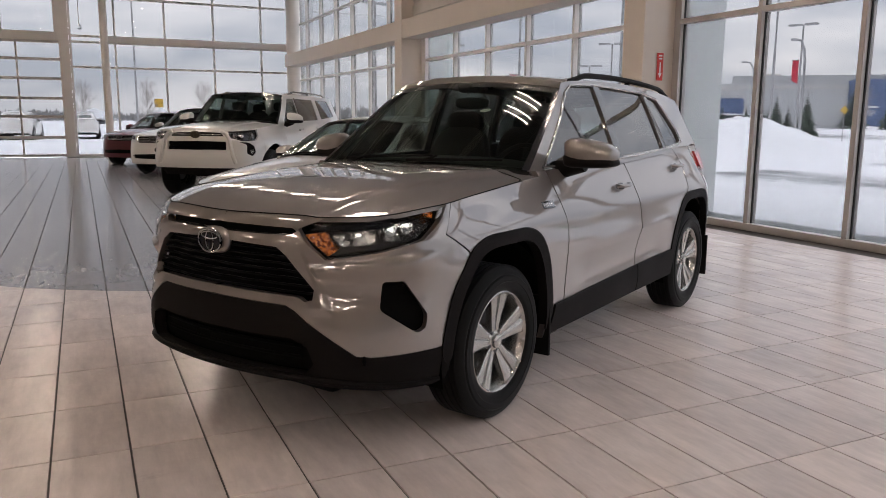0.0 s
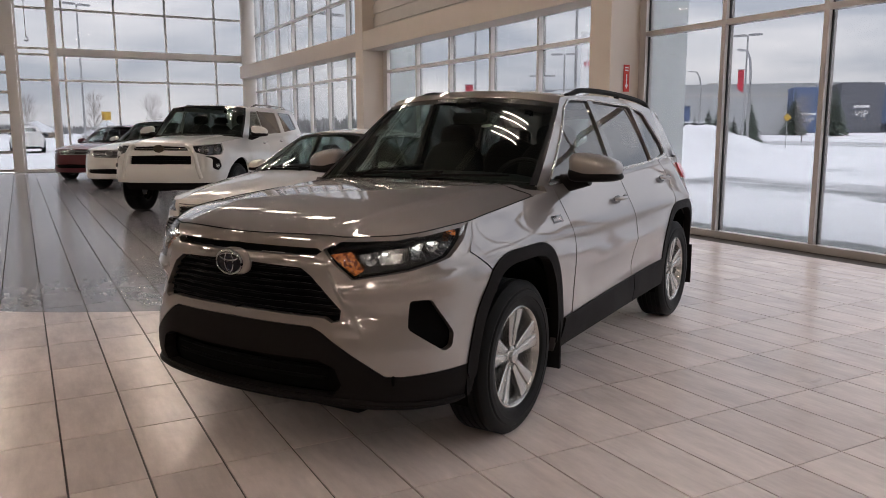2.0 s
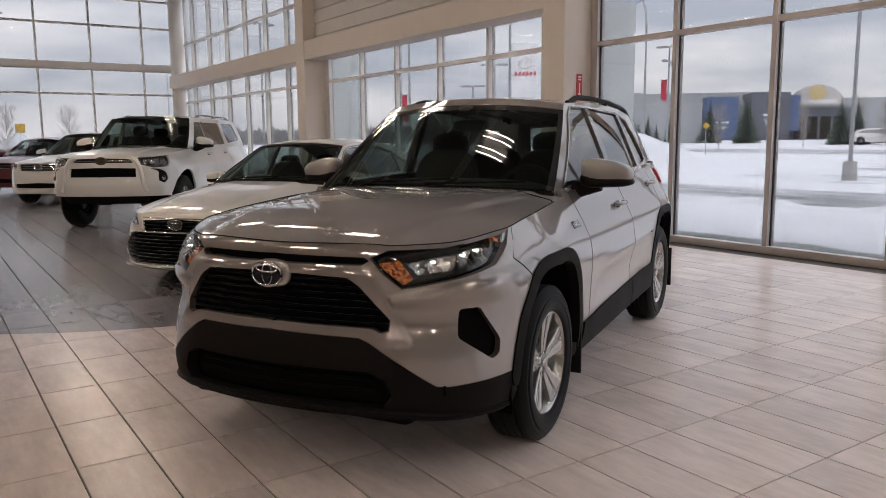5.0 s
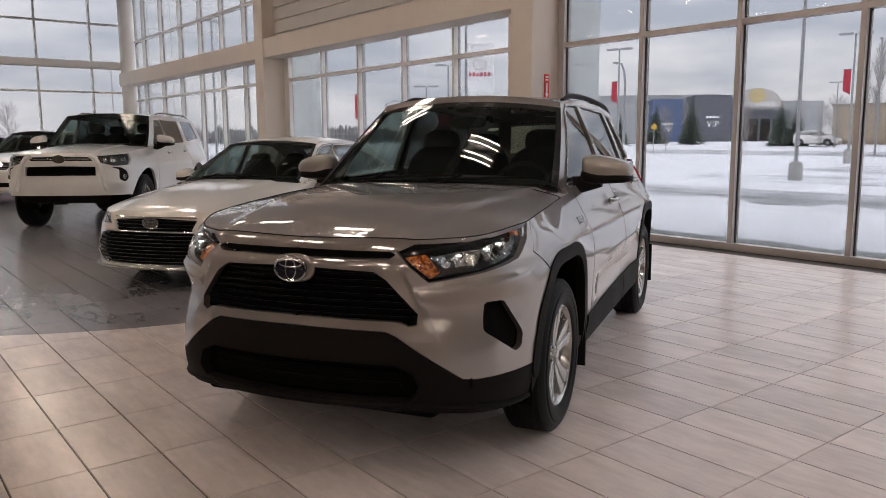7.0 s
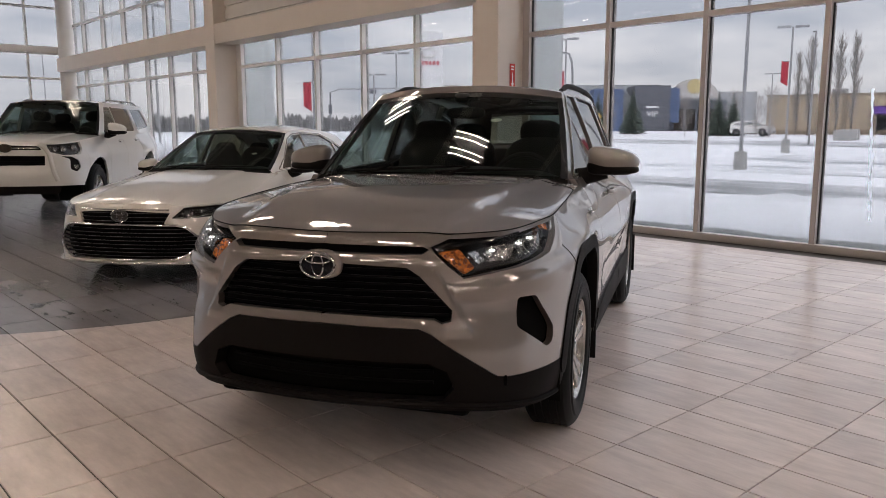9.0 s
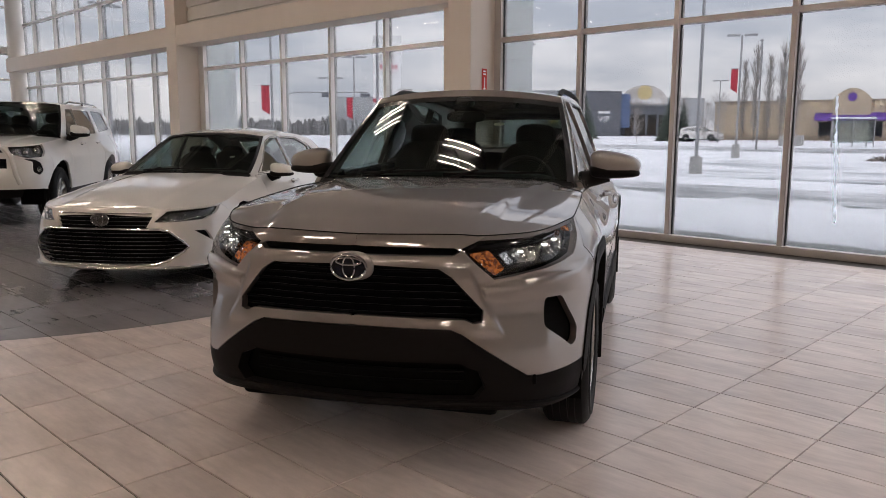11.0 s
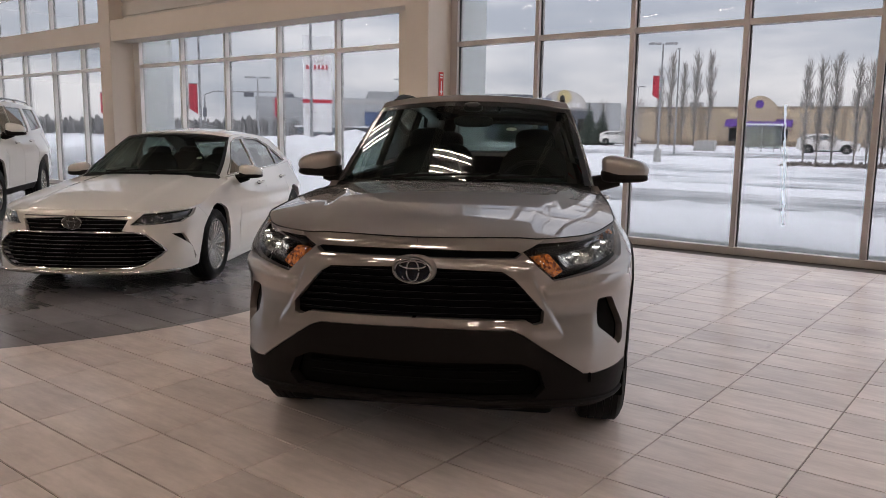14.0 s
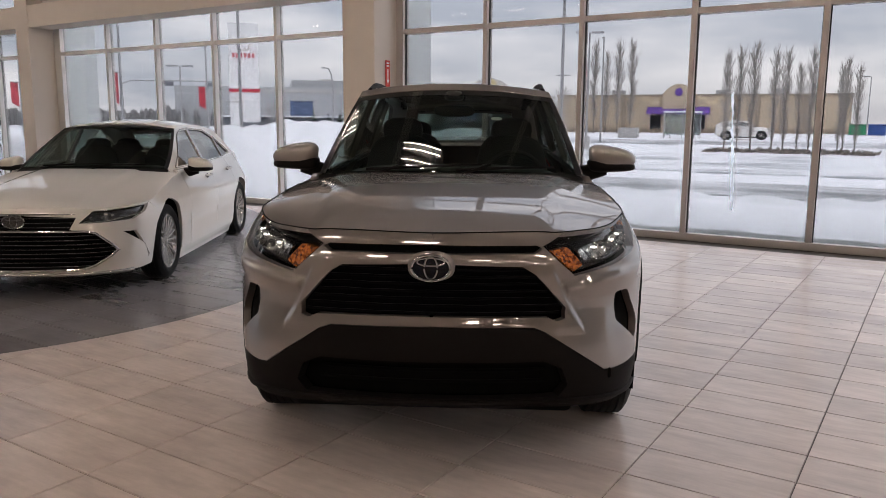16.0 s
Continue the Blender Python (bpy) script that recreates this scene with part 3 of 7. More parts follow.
# ---- vehicles: curves and panels ----
def bisect_right(a, v):
    """How many of the sorted values are not above v."""
    lo, hi = 0, len(a)
    while lo < hi:
        mid = (lo + hi) // 2
        if v < a[mid]:
            hi = mid
        else:
            lo = mid + 1
    return lo


def curve(*pts):
    """A smooth curve through (u, v) pairs that never overshoots."""
    x, y = np.array([p[0] for p in pts], float), np.array([p[1] for p in pts], float)
    h = np.diff(x)
    d = np.diff(y) / h
    m = np.empty(len(x))
    m[0], m[-1] = d[0], d[-1]
    for i in range(1, len(x) - 1):
        m[i] = 0 if d[i - 1] * d[i] <= 0 else 2 * d[i - 1] * d[i] / (d[i - 1] + d[i])

    x, y, h, m = ([float(k) for k in a] for a in (x, y, h, m))

    def f(v):
        v = min(max(v, x[0]), x[-1])
        i = min(bisect_right(x, v) - 1, len(h) - 1)
        t = (v - x[i]) / h[i]
        return float((1 + 2 * t) * (1 - t) ** 2 * y[i] + t * (1 - t) ** 2 * h[i] * m[i] + t * t * (3 - 2 * t) * y[i + 1] + t * t * (t - 1) * h[i] * m[i + 1])
    return f


def ease(a, b, v):
    t = min(1, max(0, (v - a) / (b - a)))
    return t * t * (3 - 2 * t)


def inside(poly, pts):
    """Which of the points lie in the polygon."""
    p, q = np.asarray(poly), np.asarray(pts)
    res = np.zeros(len(q), bool)
    for (x1, y1), (x2, y2) in zip(p, np.roll(p, -1, 0)):
        if y1 == y2:
            continue
        hit = ((y1 > q[:, 1]) != (y2 > q[:, 1])) & (q[:, 0] < (x2 - x1) * (q[:, 1] - y1) / (y2 - y1) + x1)
        res ^= hit
    return res


def resample(poly, step):
    out = []
    for a, b in zip(poly, list(poly[1:]) + [poly[0]]):
        a, b = np.asarray(a, float), np.asarray(b, float)
        n = max(1, int(round(np.linalg.norm(b - a) / step)))
        out += [tuple(a + (b - a) * k / n) for k in range(n)]
    return out


def rounded(poly, r=0.03, n=4):
    """The polygon with its corners rounded."""
    out = []
    k = len(poly)
    for i in range(k):
        p, a, b = (np.asarray(poly[j % k], float) for j in (i, i - 1, i + 1))
        la, lb = np.linalg.norm(a - p), np.linalg.norm(b - p)
        ra, rb = min(r, la * 0.45), min(r, lb * 0.45)
        s, e = p + (a - p) / la * ra, p + (b - p) / lb * rb
        for j in range(n + 1):
            t = j / n
            out.append(tuple((1 - t) ** 2 * s + 2 * t * (1 - t) * p + t * t * e))
    return out


def shrink(poly, g):
    p = np.asarray(poly, float)
    area = 0.5 * np.sum(p[:, 0] * np.roll(p[:, 1], -1) - np.roll(p[:, 0], -1) * p[:, 1])
    sgn = 1 if area > 0 else -1
    e = np.roll(p, -1, 0) - p
    e /= np.maximum(1e-9, np.linalg.norm(e, axis=1))[:, None]
    n = np.stack([-e[:, 1], e[:, 0]], 1) * sgn
    m = n + np.roll(n, 1, 0)
    m /= np.maximum(0.5, (np.linalg.norm(m, axis=1) ** 2))[:, None] / 2
    return [tuple(v) for v in p + m * g]


def cut(poly, holes, step):
    """Triangles of a flat shape with holes, at about that step."""
    from mathutils.geometry import delaunay_2d_cdt
    loops = [resample(poly, step)] + [resample(h, step) for h in holes]
    pts, edges = [], []
    for lp in loops:
        k = len(pts)
        pts += lp
        edges += [(k + i, k + (i + 1) % len(lp)) for i in range(len(lp))]
    b = np.array(pts)
    lo, hi = b.min(0), b.max(0)
    gx, gy = np.arange(lo[0] + step / 2, hi[0], step), np.arange(lo[1] + step / 2, hi[1], step)
    g = np.array([(u, v) for i, v in enumerate(gy) for u in gx + (step / 4 if i % 2 else -step / 4)])
    if len(g):
        ok = inside(loops[0], g)
        for h in loops[1:]:
            ok &= ~inside(h, g)
        g = g[ok]
    if len(g):
        near = np.min(np.linalg.norm(g[:, None, :] - b[None], axis=2), axis=1)
        g = g[near > 0.5 * step]
    allp = [Vector(p) for p in pts] + [Vector(p) for p in g]
    v, _, f, *_ = delaunay_2d_cdt(allp, edges, [], 0, 1e-6)
    v = np.array([tuple(p) for p in v])
    c = np.array([v[list(t)].mean(0) for t in f])
    ok = inside(loops[0], c)
    for h in loops[1:]:
        ok &= ~inside(h, c)
    return v, [t for t, k in zip(f, ok) if k]


def panel(name, fn, poly, material, parent, holes=(), step=0.04, rim=0.014, gap=0.0, off=0.0, label="", smooth=38):
    """A shaped sheet: a flat outline (p, q) laid on the surface fn(p, q, off), its edges turned in by rim."""
    if gap:
        poly = shrink(resample(poly, step * 2), gap)
        holes = [shrink(resample(h, step * 2), -gap) for h in holes]
    v, tris = cut(poly, holes, step)
    bm = bmesh.new()
    used = sorted({i for t in tris for i in t})
    top = {i: bm.verts.new(fn(v[i][0], v[i][1], off)) for i in used}
    t0 = tris[len(tris) // 2]
    a, b, c = (top[i].co for i in t0)
    mid = v[list(t0)].mean(0)
    outward = fn(mid[0], mid[1], off + 0.02) - fn(mid[0], mid[1], off)
    flip = (b - a).cross(c - a).dot(outward) < 0
    count = {}
    for t in tris:
        t = t[::-1] if flip else t
        try:
            bm.faces.new([top[i] for i in t])
        except ValueError:
            continue
        for e in zip(t, (*t[1:], t[0])):
            count[e] = 1
    if rim:
        low = {}
        for (i, j) in list(count):
            if (j, i) in count:
                continue
            for k in (i, j):
                if k not in low:
                    low[k] = bm.verts.new(fn(v[k][0], v[k][1], off - rim))
            bm.faces.new((top[j], top[i], low[i], low[j]))
    ob = part(name, bm, material, parent, label, smooth)
    # smooth shading from the surface itself, so that reflections run clean
    e, nrm = 0.007, []
    for i in used:
        p, q = v[i]
        n = (fn(p + e, q, off) - fn(p - e, q, off)).cross(fn(p, q + e, off) - fn(p, q - e, off))
        n = n.normalized() if n.length > 1e-12 else Vector((0, 0, 1))
        nrm.append(-n if n.dot(fn(p, q, off + 0.02) - fn(p, q, off)) < 0 else n)
    me, k, out = ob.data, len(used), []
    for f in me.polygons:
        flat = any(i >= k for i in f.vertices)
        out += [f.normal if flat else nrm[i] for i in f.vertices]
    me.normals_split_custom_set([tuple(n) for n in out])
    return ob


class Shell:
    """The outer skin below the belt: a plan outline from front centre to rear centre, drawn in by height."""

    def __init__(self, plan, front, side, rear, corner, tailcorner, bump=None):
        pts = [Vector((*p, 0)) for p in plan]
        dense = []
        for i in range(len(pts) - 1):
            p0 = Vector((pts[1].x, -pts[1].y, 0)) if i == 0 else pts[i - 1]
            p3 = Vector((pts[-2].x, -pts[-2].y, 0)) if i + 2 == len(pts) else pts[i + 2]
            p1, p2 = pts[i], pts[i + 1]
            t0 = 0.0
            t1 = t0 + (p1 - p0).length ** 0.5
            t2 = t1 + (p2 - p1).length ** 0.5
            t3 = t2 + (p3 - p2).length ** 0.5
            for k in range(40):
                t = t1 + (t2 - t1) * k / 40
                a1 = p0 * ((t1 - t) / (t1 - t0)) + p1 * ((t - t0) / (t1 - t0))
                a2 = p1 * ((t2 - t) / (t2 - t1)) + p2 * ((t - t1) / (t2 - t1))
                a3 = p2 * ((t3 - t) / (t3 - t2)) + p3 * ((t - t2) / (t3 - t2))
                b1 = a1 * ((t2 - t) / (t2 - t0)) + a2 * ((t - t0) / (t2 - t0))
                b2 = a2 * ((t3 - t) / (t3 - t1)) + a3 * ((t - t1) / (t3 - t1))
                dense.append(b1 * ((t2 - t) / (t2 - t1)) + b2 * ((t - t1) / (t2 - t1)))
        dense.append(pts[-1])
        self.x = np.array([p.x for p in dense])
        self.y = np.maximum(0, np.array([p.y for p in dense]))
        self.s = np.concatenate([[0], np.cumsum(np.hypot(np.diff(self.x), np.diff(self.y)))])
        tx, ty = np.gradient(self.x, self.s), np.gradient(self.y, self.s)
        ln = np.hypot(tx, ty)
        ker = np.ones(15) / 15
        self.nx = np.convolve(np.pad(-ty / ln, 7, "edge"), ker, "valid")
        self.ny = np.convolve(np.pad(tx / ln, 7, "edge"), ker, "valid")
        self.sl = [float(k) for k in self.s]
        self.rows = [tuple(float(k) for k in r) for r in zip(self.x, self.y, self.nx, self.ny)]
        self.front, self.side, self.rear, self.bump = front, side, rear, bump
        self.c0, self.c1 = self.sx(corner[0]), self.sx(corner[1])
        self.t0, self.t1 = self.sx(tailcorner[0]), self.sx(tailcorner[1])

    def sx(self, x):
        return float(np.interp(x, np.maximum.accumulate(self.x), self.s))

    def sy(self, y):
        k = np.argmax(self.y)
        return float(np.interp(y, np.maximum.accumulate(self.y[:k + 1]), self.s[:k + 1]))

    def __call__(self, s, z, off=0.0):
        a, sg = abs(s), (-1 if s < 0 else 1)
        i = min(max(bisect_right(self.sl, a) - 1, 0), len(self.sl) - 2)
        t = min(1.0, max(0.0, (a - self.sl[i]) / (self.sl[i + 1] - self.sl[i])))
        x, y, nx, ny = (u + (w - u) * t for u, w in zip(self.rows[i], self.rows[i + 1]))
        wf, wr = 1 - ease(self.c0, self.c1, a), ease(self.t0, self.t1, a)
        d = wf * self.front(z) + wr * self.rear(z) + (1 - wf - wr) * self.side(z)
        if self.bump:
            d -= self.bump(a, x, z)
        d -= off
        return Vector((x - nx * d, (y - ny * d) * sg, z))


def both(fn, poly, *a, **k):
    """The same panel on both flanks."""
    panel(*a[:1], fn, [(p, q) for p, q in poly], *a[1:], **k)
    h = k.pop("holes", ())
    panel(*a[:1], fn, [(-p, q) for p, q in poly][::-1], *a[1:], holes=[[(-p, q) for p, q in g][::-1] for g in h], **k)


# ---- vehicles: wheels ----
def tyre(bm, R, r, w, tread=True):
    h = w / 2
    prof = [(r, -h * 0.80), (r + 0.012, -h * 0.92), (r + (R - r) * 0.45, -h), (R - 0.028, -h * 0.93), (R - 0.008, -h * 0.80)]
    for k in range(-2, 3):
        c = k * h * 0.30
        if tread:
            prof += [(R, c - h * 0.11), (R, c + h * 0.11)] + ([(R - 0.009, c + h * 0.125), (R - 0.009, c + h * 0.175)] if k < 2 else [])
        else:
            prof += [(R, c)]
    prof += [(R - 0.008, h * 0.80), (R - 0.028, h * 0.93), (R - 0.040, h * 0.955), (R - 0.043, h * 0.945), (r + (R - r) * 0.62, h * 0.99), (r + (R - r) * 0.60, h * 1.012), (r + (R - r) * 0.40, h * 1.014), (r + (R - r) * 0.38, h * 0.99), (r + 0.020, h * 0.95), (r + 0.010, h * 0.92), (r, h * 0.80)]
    return lathe(bm, prof, "y", 64)


def blade(bm, a, prof, lip=0.012):
    """One spoke: (radius, half width, face height, depth) stations turned to angle a, the face towards +y."""
    rows = []
    ca, sa = math.cos(a), math.sin(a)
    for r, hw, y, dp, sh in prof:
        row = []
        for t, yy in ((-hw, y - dp), (-hw, y - lip * 0.6), (-hw + lip, y), (hw - lip, y), (hw, y - lip * 0.6), (hw, y - dp)):
            t += sh
            row.append(bm.verts.new((r * ca - t * sa, yy, r * sa + t * ca)))
        rows.append(row)
    for A, B in zip(rows, rows[1:]):
        for i in range(5):
            bm.faces.new((A[i], A[i + 1], B[i + 1], B[i]))
    return bm


def wheel(parent, at, R, rim, width, kind, flip):
    """A wheel with its face outwards: hub, tyre, rim and one mesh for each spoke."""
    bm = bmesh.new()
    lathe(bm, [(0.001, -0.02), (rim * 0.62, -0.02), (rim * 0.62, -0.045), (0.001, -0.045)], "y", 32)
    w = part("wheel", bm, M["iron"], parent, "alloy wheel with its brake disc")
    w.matrix_local = pose(*at, 0, 0, 180 if flip else 0)
    part("tyre", tyre(bmesh.new(), R, rim, width), M["rubber"], w, "black road tyre")
    f = width * 0.36
    bm = bmesh.new()
    lathe(bm, [(rim * 0.90, -width * 0.42), (rim * 0.90, f * 0.55), (rim * 0.945, f + 0.006), (rim * 0.985, f + 0.016), (rim + 0.006, f + 0.012), (rim + 0.004, f - 0.01), (rim, -width * 0.42)], "y", 64)
    part("rim", bm, M["alloy"], w)
    bm = bmesh.new()
    lathe(bm, [(0.001, f + 0.004), (0.026, f + 0.004), (0.032, f), (0.034, f - 0.012), (0.060, f - 0.02), (0.072, f - 0.05), (0.072, -0.02)], "y", 30)
    part("hub_cap", bm, M["alloy"], w)
    if kind == "split":
        for k in range(5):
            a = math.pi / 2 + k * 2 * math.pi / 5
            bm = bmesh.new()
            for sg in (-1, 1):
                blade(bm, a + sg * 0.04, [(0.050, 0.013, f - 0.014, 0.04, sg * 0.012), (rim * 0.5, 0.019, f - 0.008, 0.035, sg * 0.020), (rim * 0.78, 0.027, f + 0.002, 0.03, sg * 0.028), (rim * 0.94, 0.034, f + 0.006, 0.03, sg * 0.036)], lip=0.004)
            blade(bm, a, [(0.05, 0.016, f - 0.020, 0.02, 0), (rim * 0.55, 0.02, f - 0.014, 0.02, 0), (rim * 0.93, 0.03, f - 0.004, 0.02, 0)], lip=0.003)
            part("spoke", bm, M["alloy"], w)
        for k in range(5):
            a = math.pi / 2 + (k + 0.5) * 2 * math.pi / 5
            bm = bmesh.new()
            cyl(bm, (0.052 * math.cos(a), f - 0.03, 0.052 * math.sin(a)), (0.052 * math.cos(a), f - 0.012, 0.052 * math.sin(a)), 0.009, seg=6)
            part("nut", bm, M["iron"], w)
    else:
        n = 20 if kind == "many" else 6
        for k in range(n):
            a = math.pi / 2 + k * 2 * math.pi / n
            hw = 0.009 if kind == "many" else 0.022
            bm = bmesh.new()
            blade(bm, a, [(0.055, hw * 0.7, f - 0.012, 0.03, 0), (rim * 0.55, hw, f, 0.028, 0), (rim * 0.93, hw * 1.3, f + 0.008, 0.028, 0)], lip=hw * 0.4)
            part("spoke", bm, M["alloy"], w)
    bm = bmesh.new()
    lathe(bm, [(rim * 0.60, -0.05), (rim * 0.88, -0.05)], "y", 40)
    part("back_plate", bm, M["darkness"], w)
    return w


def oval(n, a, b):
    return [(a * math.cos(2 * math.pi * k / n), b * math.sin(2 * math.pi * k / n)) for k in range(n)]


def badge(parent, m, a, b, inner, outer="ring"):
    """A plain oval mark: a ring, a dark field and an upright oval in it. m places it, its z towards the viewer."""
    bm = bmesh.new()
    extrude_poly(bm, oval(32, a * 0.95, b * 0.95), 0.012, m)
    base = part("badge", bm, inner, parent, "oval badge with a metal ring")
    for ra, rb, w, dx in ((a, b, 0.0050, 0), (a * 0.34, b * 0.86, 0.0034, 0), (a * 0.72, b * 0.30, 0.0034, b * 0.46)):
        bm = bmesh.new()
        pts = [m @ Vector((x, y + dx, 0.012)) for x, y in oval(33, ra, rb)]
        tube(bm, pts, w, 6)
        part("ring", bm, M[outer], base)
    return base


# ---- vehicles: shared upper body ----
def upper(car, paint, g):
    """Roof, pillars, screen, side windows and rear glass over the belt line."""
    gw, belt, lean, edge, crown = g["gw"], g["belt"], g["lean"], g["edge"], g["crown"]

    def side(p, z, off=0.0):
        x, sg = abs(p), (-1 if p < 0 else 1)
        h = z - belt(x)
        return Vector((x, sg * (gw(x) - lean * h - 0.12 * max(0, h) ** 2 + off), z))

    (bx, bz), (tx, tz) = g["screen"]
    (rx, rz), (qx, qz) = g["rear"]

    def end(lo, hi, dx0, dx1, dz0, dz1):
        def f(w, v, off=0.0):
            sl = 1 - 0.12 * math.sin(math.pi * min(1, max(0, v))) * 0.3
            e = side(lo[0] + (hi[0] - lo[0]) * v, lo[1] + (hi[1] - lo[1]) * v)
            k = 1 - min(1, abs(w)) ** 2.2
            n = Vector((dx0, 0, 0.5)).normalized()
            return Vector((e.x + (dx0 + (dx1 - dx0) * v) * k, e.y * w * sl ** 0, e.z + (dz0 + (dz1 - dz0) * v) * k)) + n * off
        return f

    ws = end((bx, bz), (tx, tz), -g["bow"], -0.05, 0.02, g["crown_f"])
    rear = end((rx, rz), (qx, qz), 0.12, 0.08, 0.01, 0.03)

    def roof(x, w, off=0.0):
        e = side(x, edge(x))
        k = 1 - min(1, abs(w)) ** 2.4
        fx = -0.05 * k * (1 - ease(tx, tx + 0.5, x)) + 0.08 * k * ease(qx - 0.5, qx, x)
        rib = 0.010 * (ease(0.30, 0.34, abs(w)) - ease(0.60, 0.64, abs(w))) * ease(tx + 0.05, tx + 0.2, x) if g.get("ribs") else 0
        return Vector((x + fx, e.y * w, e.z + (crown(x) - e.z) * k - rib + off))

    # side frames with window openings
    n = 14
    up = [(tx + (qx - tx) * i / n, edge(tx + (qx - tx) * i / n)) for i in range(n + 1)]
    low = [(rx + (bx - rx) * i / n, belt(rx + (bx - rx) * i / n) - 0.03) for i in range(n + 1)]
    frame_poly = [(bx, bz), *up, (rx, rz), *low[1:-1], (bx + 0.01, belt(bx) - 0.03)]
    holes = [rounded(w, r, 4) for w, r, _ in g["windows"]]
    both(side, frame_poly, "side_frame", paint, car, holes=holes, step=0.045, rim=0.03)
    for (w, r, gm) in g["windows"]:
        both(side, rounded(w, r, 4), "side_window", M[gm], car, step=0.12, rim=0, off=-0.012, label="tinted side window")
    for w in g["black"]:
        both(side, w, "pillar_trim", M["gloss"], car, step=0.08, rim=0.005, off=0.003, label="gloss black pillar trim")
    if g.get("bright"):
        for sg in (1, -1):
            bm = bmesh.new()
            tube(bm, [side(sg * x, z, 0.004) for x, z in g["bright"]], 0.007, 6)
            part("window_trim", bm, M["satin"], car, "satin metal window trim")
    if g.get("rails"):
        for sg in (1, -1):
            bm = bmesh.new()
            x0, x1, hgt = g["rails"]
            pts = []
            for i in range(25):
                t = i / 24
                x = x0 + (x1 - x0) * t
                lift = hgt * (ease(0, 0.12, t) - ease(0.88, 1.0, t)) - 0.004
                p = roof(x, sg * 0.965)
                pts.append(p + Vector((0, 0, lift)))
            tube(bm, pts, 0.017, 8)
            for t in (0.0, 0.04, 0.5, 0.96, 1.0):
                p = pts[int(t * 24)]
                cyl(bm, p - Vector((0, 0, hgt + 0.01)), p, 0.022, 0.016, 8)
            part("roof_rail", bm, M[g.get("rail_mat", "gloss")], car, "black roof rail")
    # roof, screens
    k = 18
    out = [(up[0][0] + (up[-1][0] - up[0][0]) * i / k, -1.0) for i in range(k + 1)] + [(up[-1][0] - (up[-1][0] - up[0][0]) * i / k, 1.0) for i in range(k + 1)]
    panel("roof", roof, out, paint, car, step=0.07, rim=0.02)
    sq = lambda a, b0, b1: [(-a, b0), (a, b0), (a, b1), (-a, b1)]
    panel("windscreen", ws, sq(0.985, 0.0, 1.0), M["screen"], car, step=0.08, rim=0, off=0.0, label="laminated windscreen")
    head = g.get("header", 0.0)
    panel("screen_band", ws, sq(0.985, 0.94 - head, 1.0), M["gloss"], car, step=0.08, rim=0, off=0.003)
    if head:
        panel("roof_header", ws, sq(1.0, 1.0 - head, 1.0), paint, car, step=0.04, rim=0.006, off=0.007)
    for sg in (1, -1):
        panel("screen_edge", ws, [(sg * 0.95, 0.0), (sg * 1.0, 0.0), (sg * 1.0, 1.0), (sg * 0.955, 1.0)], M["gloss"], car, step=0.06, rim=0, off=0.004)
    panel("cowl", ws, sq(1.0, -0.16, 0.035), M["cladding"], car, step=0.06, rim=0.02, off=-0.004, label="black wiper cowl")
    panel("rear_window", rear, sq(0.82, 0.12, 0.88), M["sideglass"], car, step=0.15, rim=0, label="rear window")
    panel("tailgate_frame", rear, sq(1.0, -0.02, 1.0), paint, car, holes=[sq(0.80, 0.14, 0.86)], step=0.09, rim=0.02)
    # wipers
    for w0, w1, v in ((0.62, -0.25, 0.05), (-0.05, -0.80, 0.045)):
        bm = bmesh.new()
        tube(bm, [ws(w0 + (w1 - w0) * t, v - 0.03 + 0.05 * t, 0.014) for t in (0, 0.3, 0.6, 0.85, 1)], 0.009, 6, 0.6)
        tube(bm, [ws(w0 - 0.02, -0.03, 0.004), ws(w0 + (w1 - w0) * 0.35, v + 0.0, 0.03)], 0.011, 6, 0.6)
        part("wiper", bm, M["cladding"], car, "black windscreen wiper")
    return side, ws, roof


def blob(bm, a, b, c, m, n=2.6, seg=20, taper=None):
    """A rounded block (superellipsoid) with half sizes a, b, c."""
    f = lambda v, e: math.copysign(abs(v) ** e, v)
    e = 2 / n
    rows = []
    for i in range(seg // 2 + 1):
        t = -math.pi / 2 + math.pi * i / (seg // 2)
        row = []
        for j in range(seg):
            u = 2 * math.pi * j / seg
            p = Vector((a * f(math.cos(t), e) * f(math.cos(u), e), b * f(math.cos(t), e) * f(math.sin(u), e), c * f(math.sin(t), e)))
            if taper:
                p = taper(p)
            row.append(bm.verts.new(m @ p))
        rows.append(row)
    for A, B in zip(rows, rows[1:]):
        for j in range(seg):
            bm.faces.new((A[j], A[(j + 1) % seg], B[(j + 1) % seg], B[j]))
    bmesh.ops.remove_doubles(bm, verts=bm.verts, dist=1e-5)
    return bm


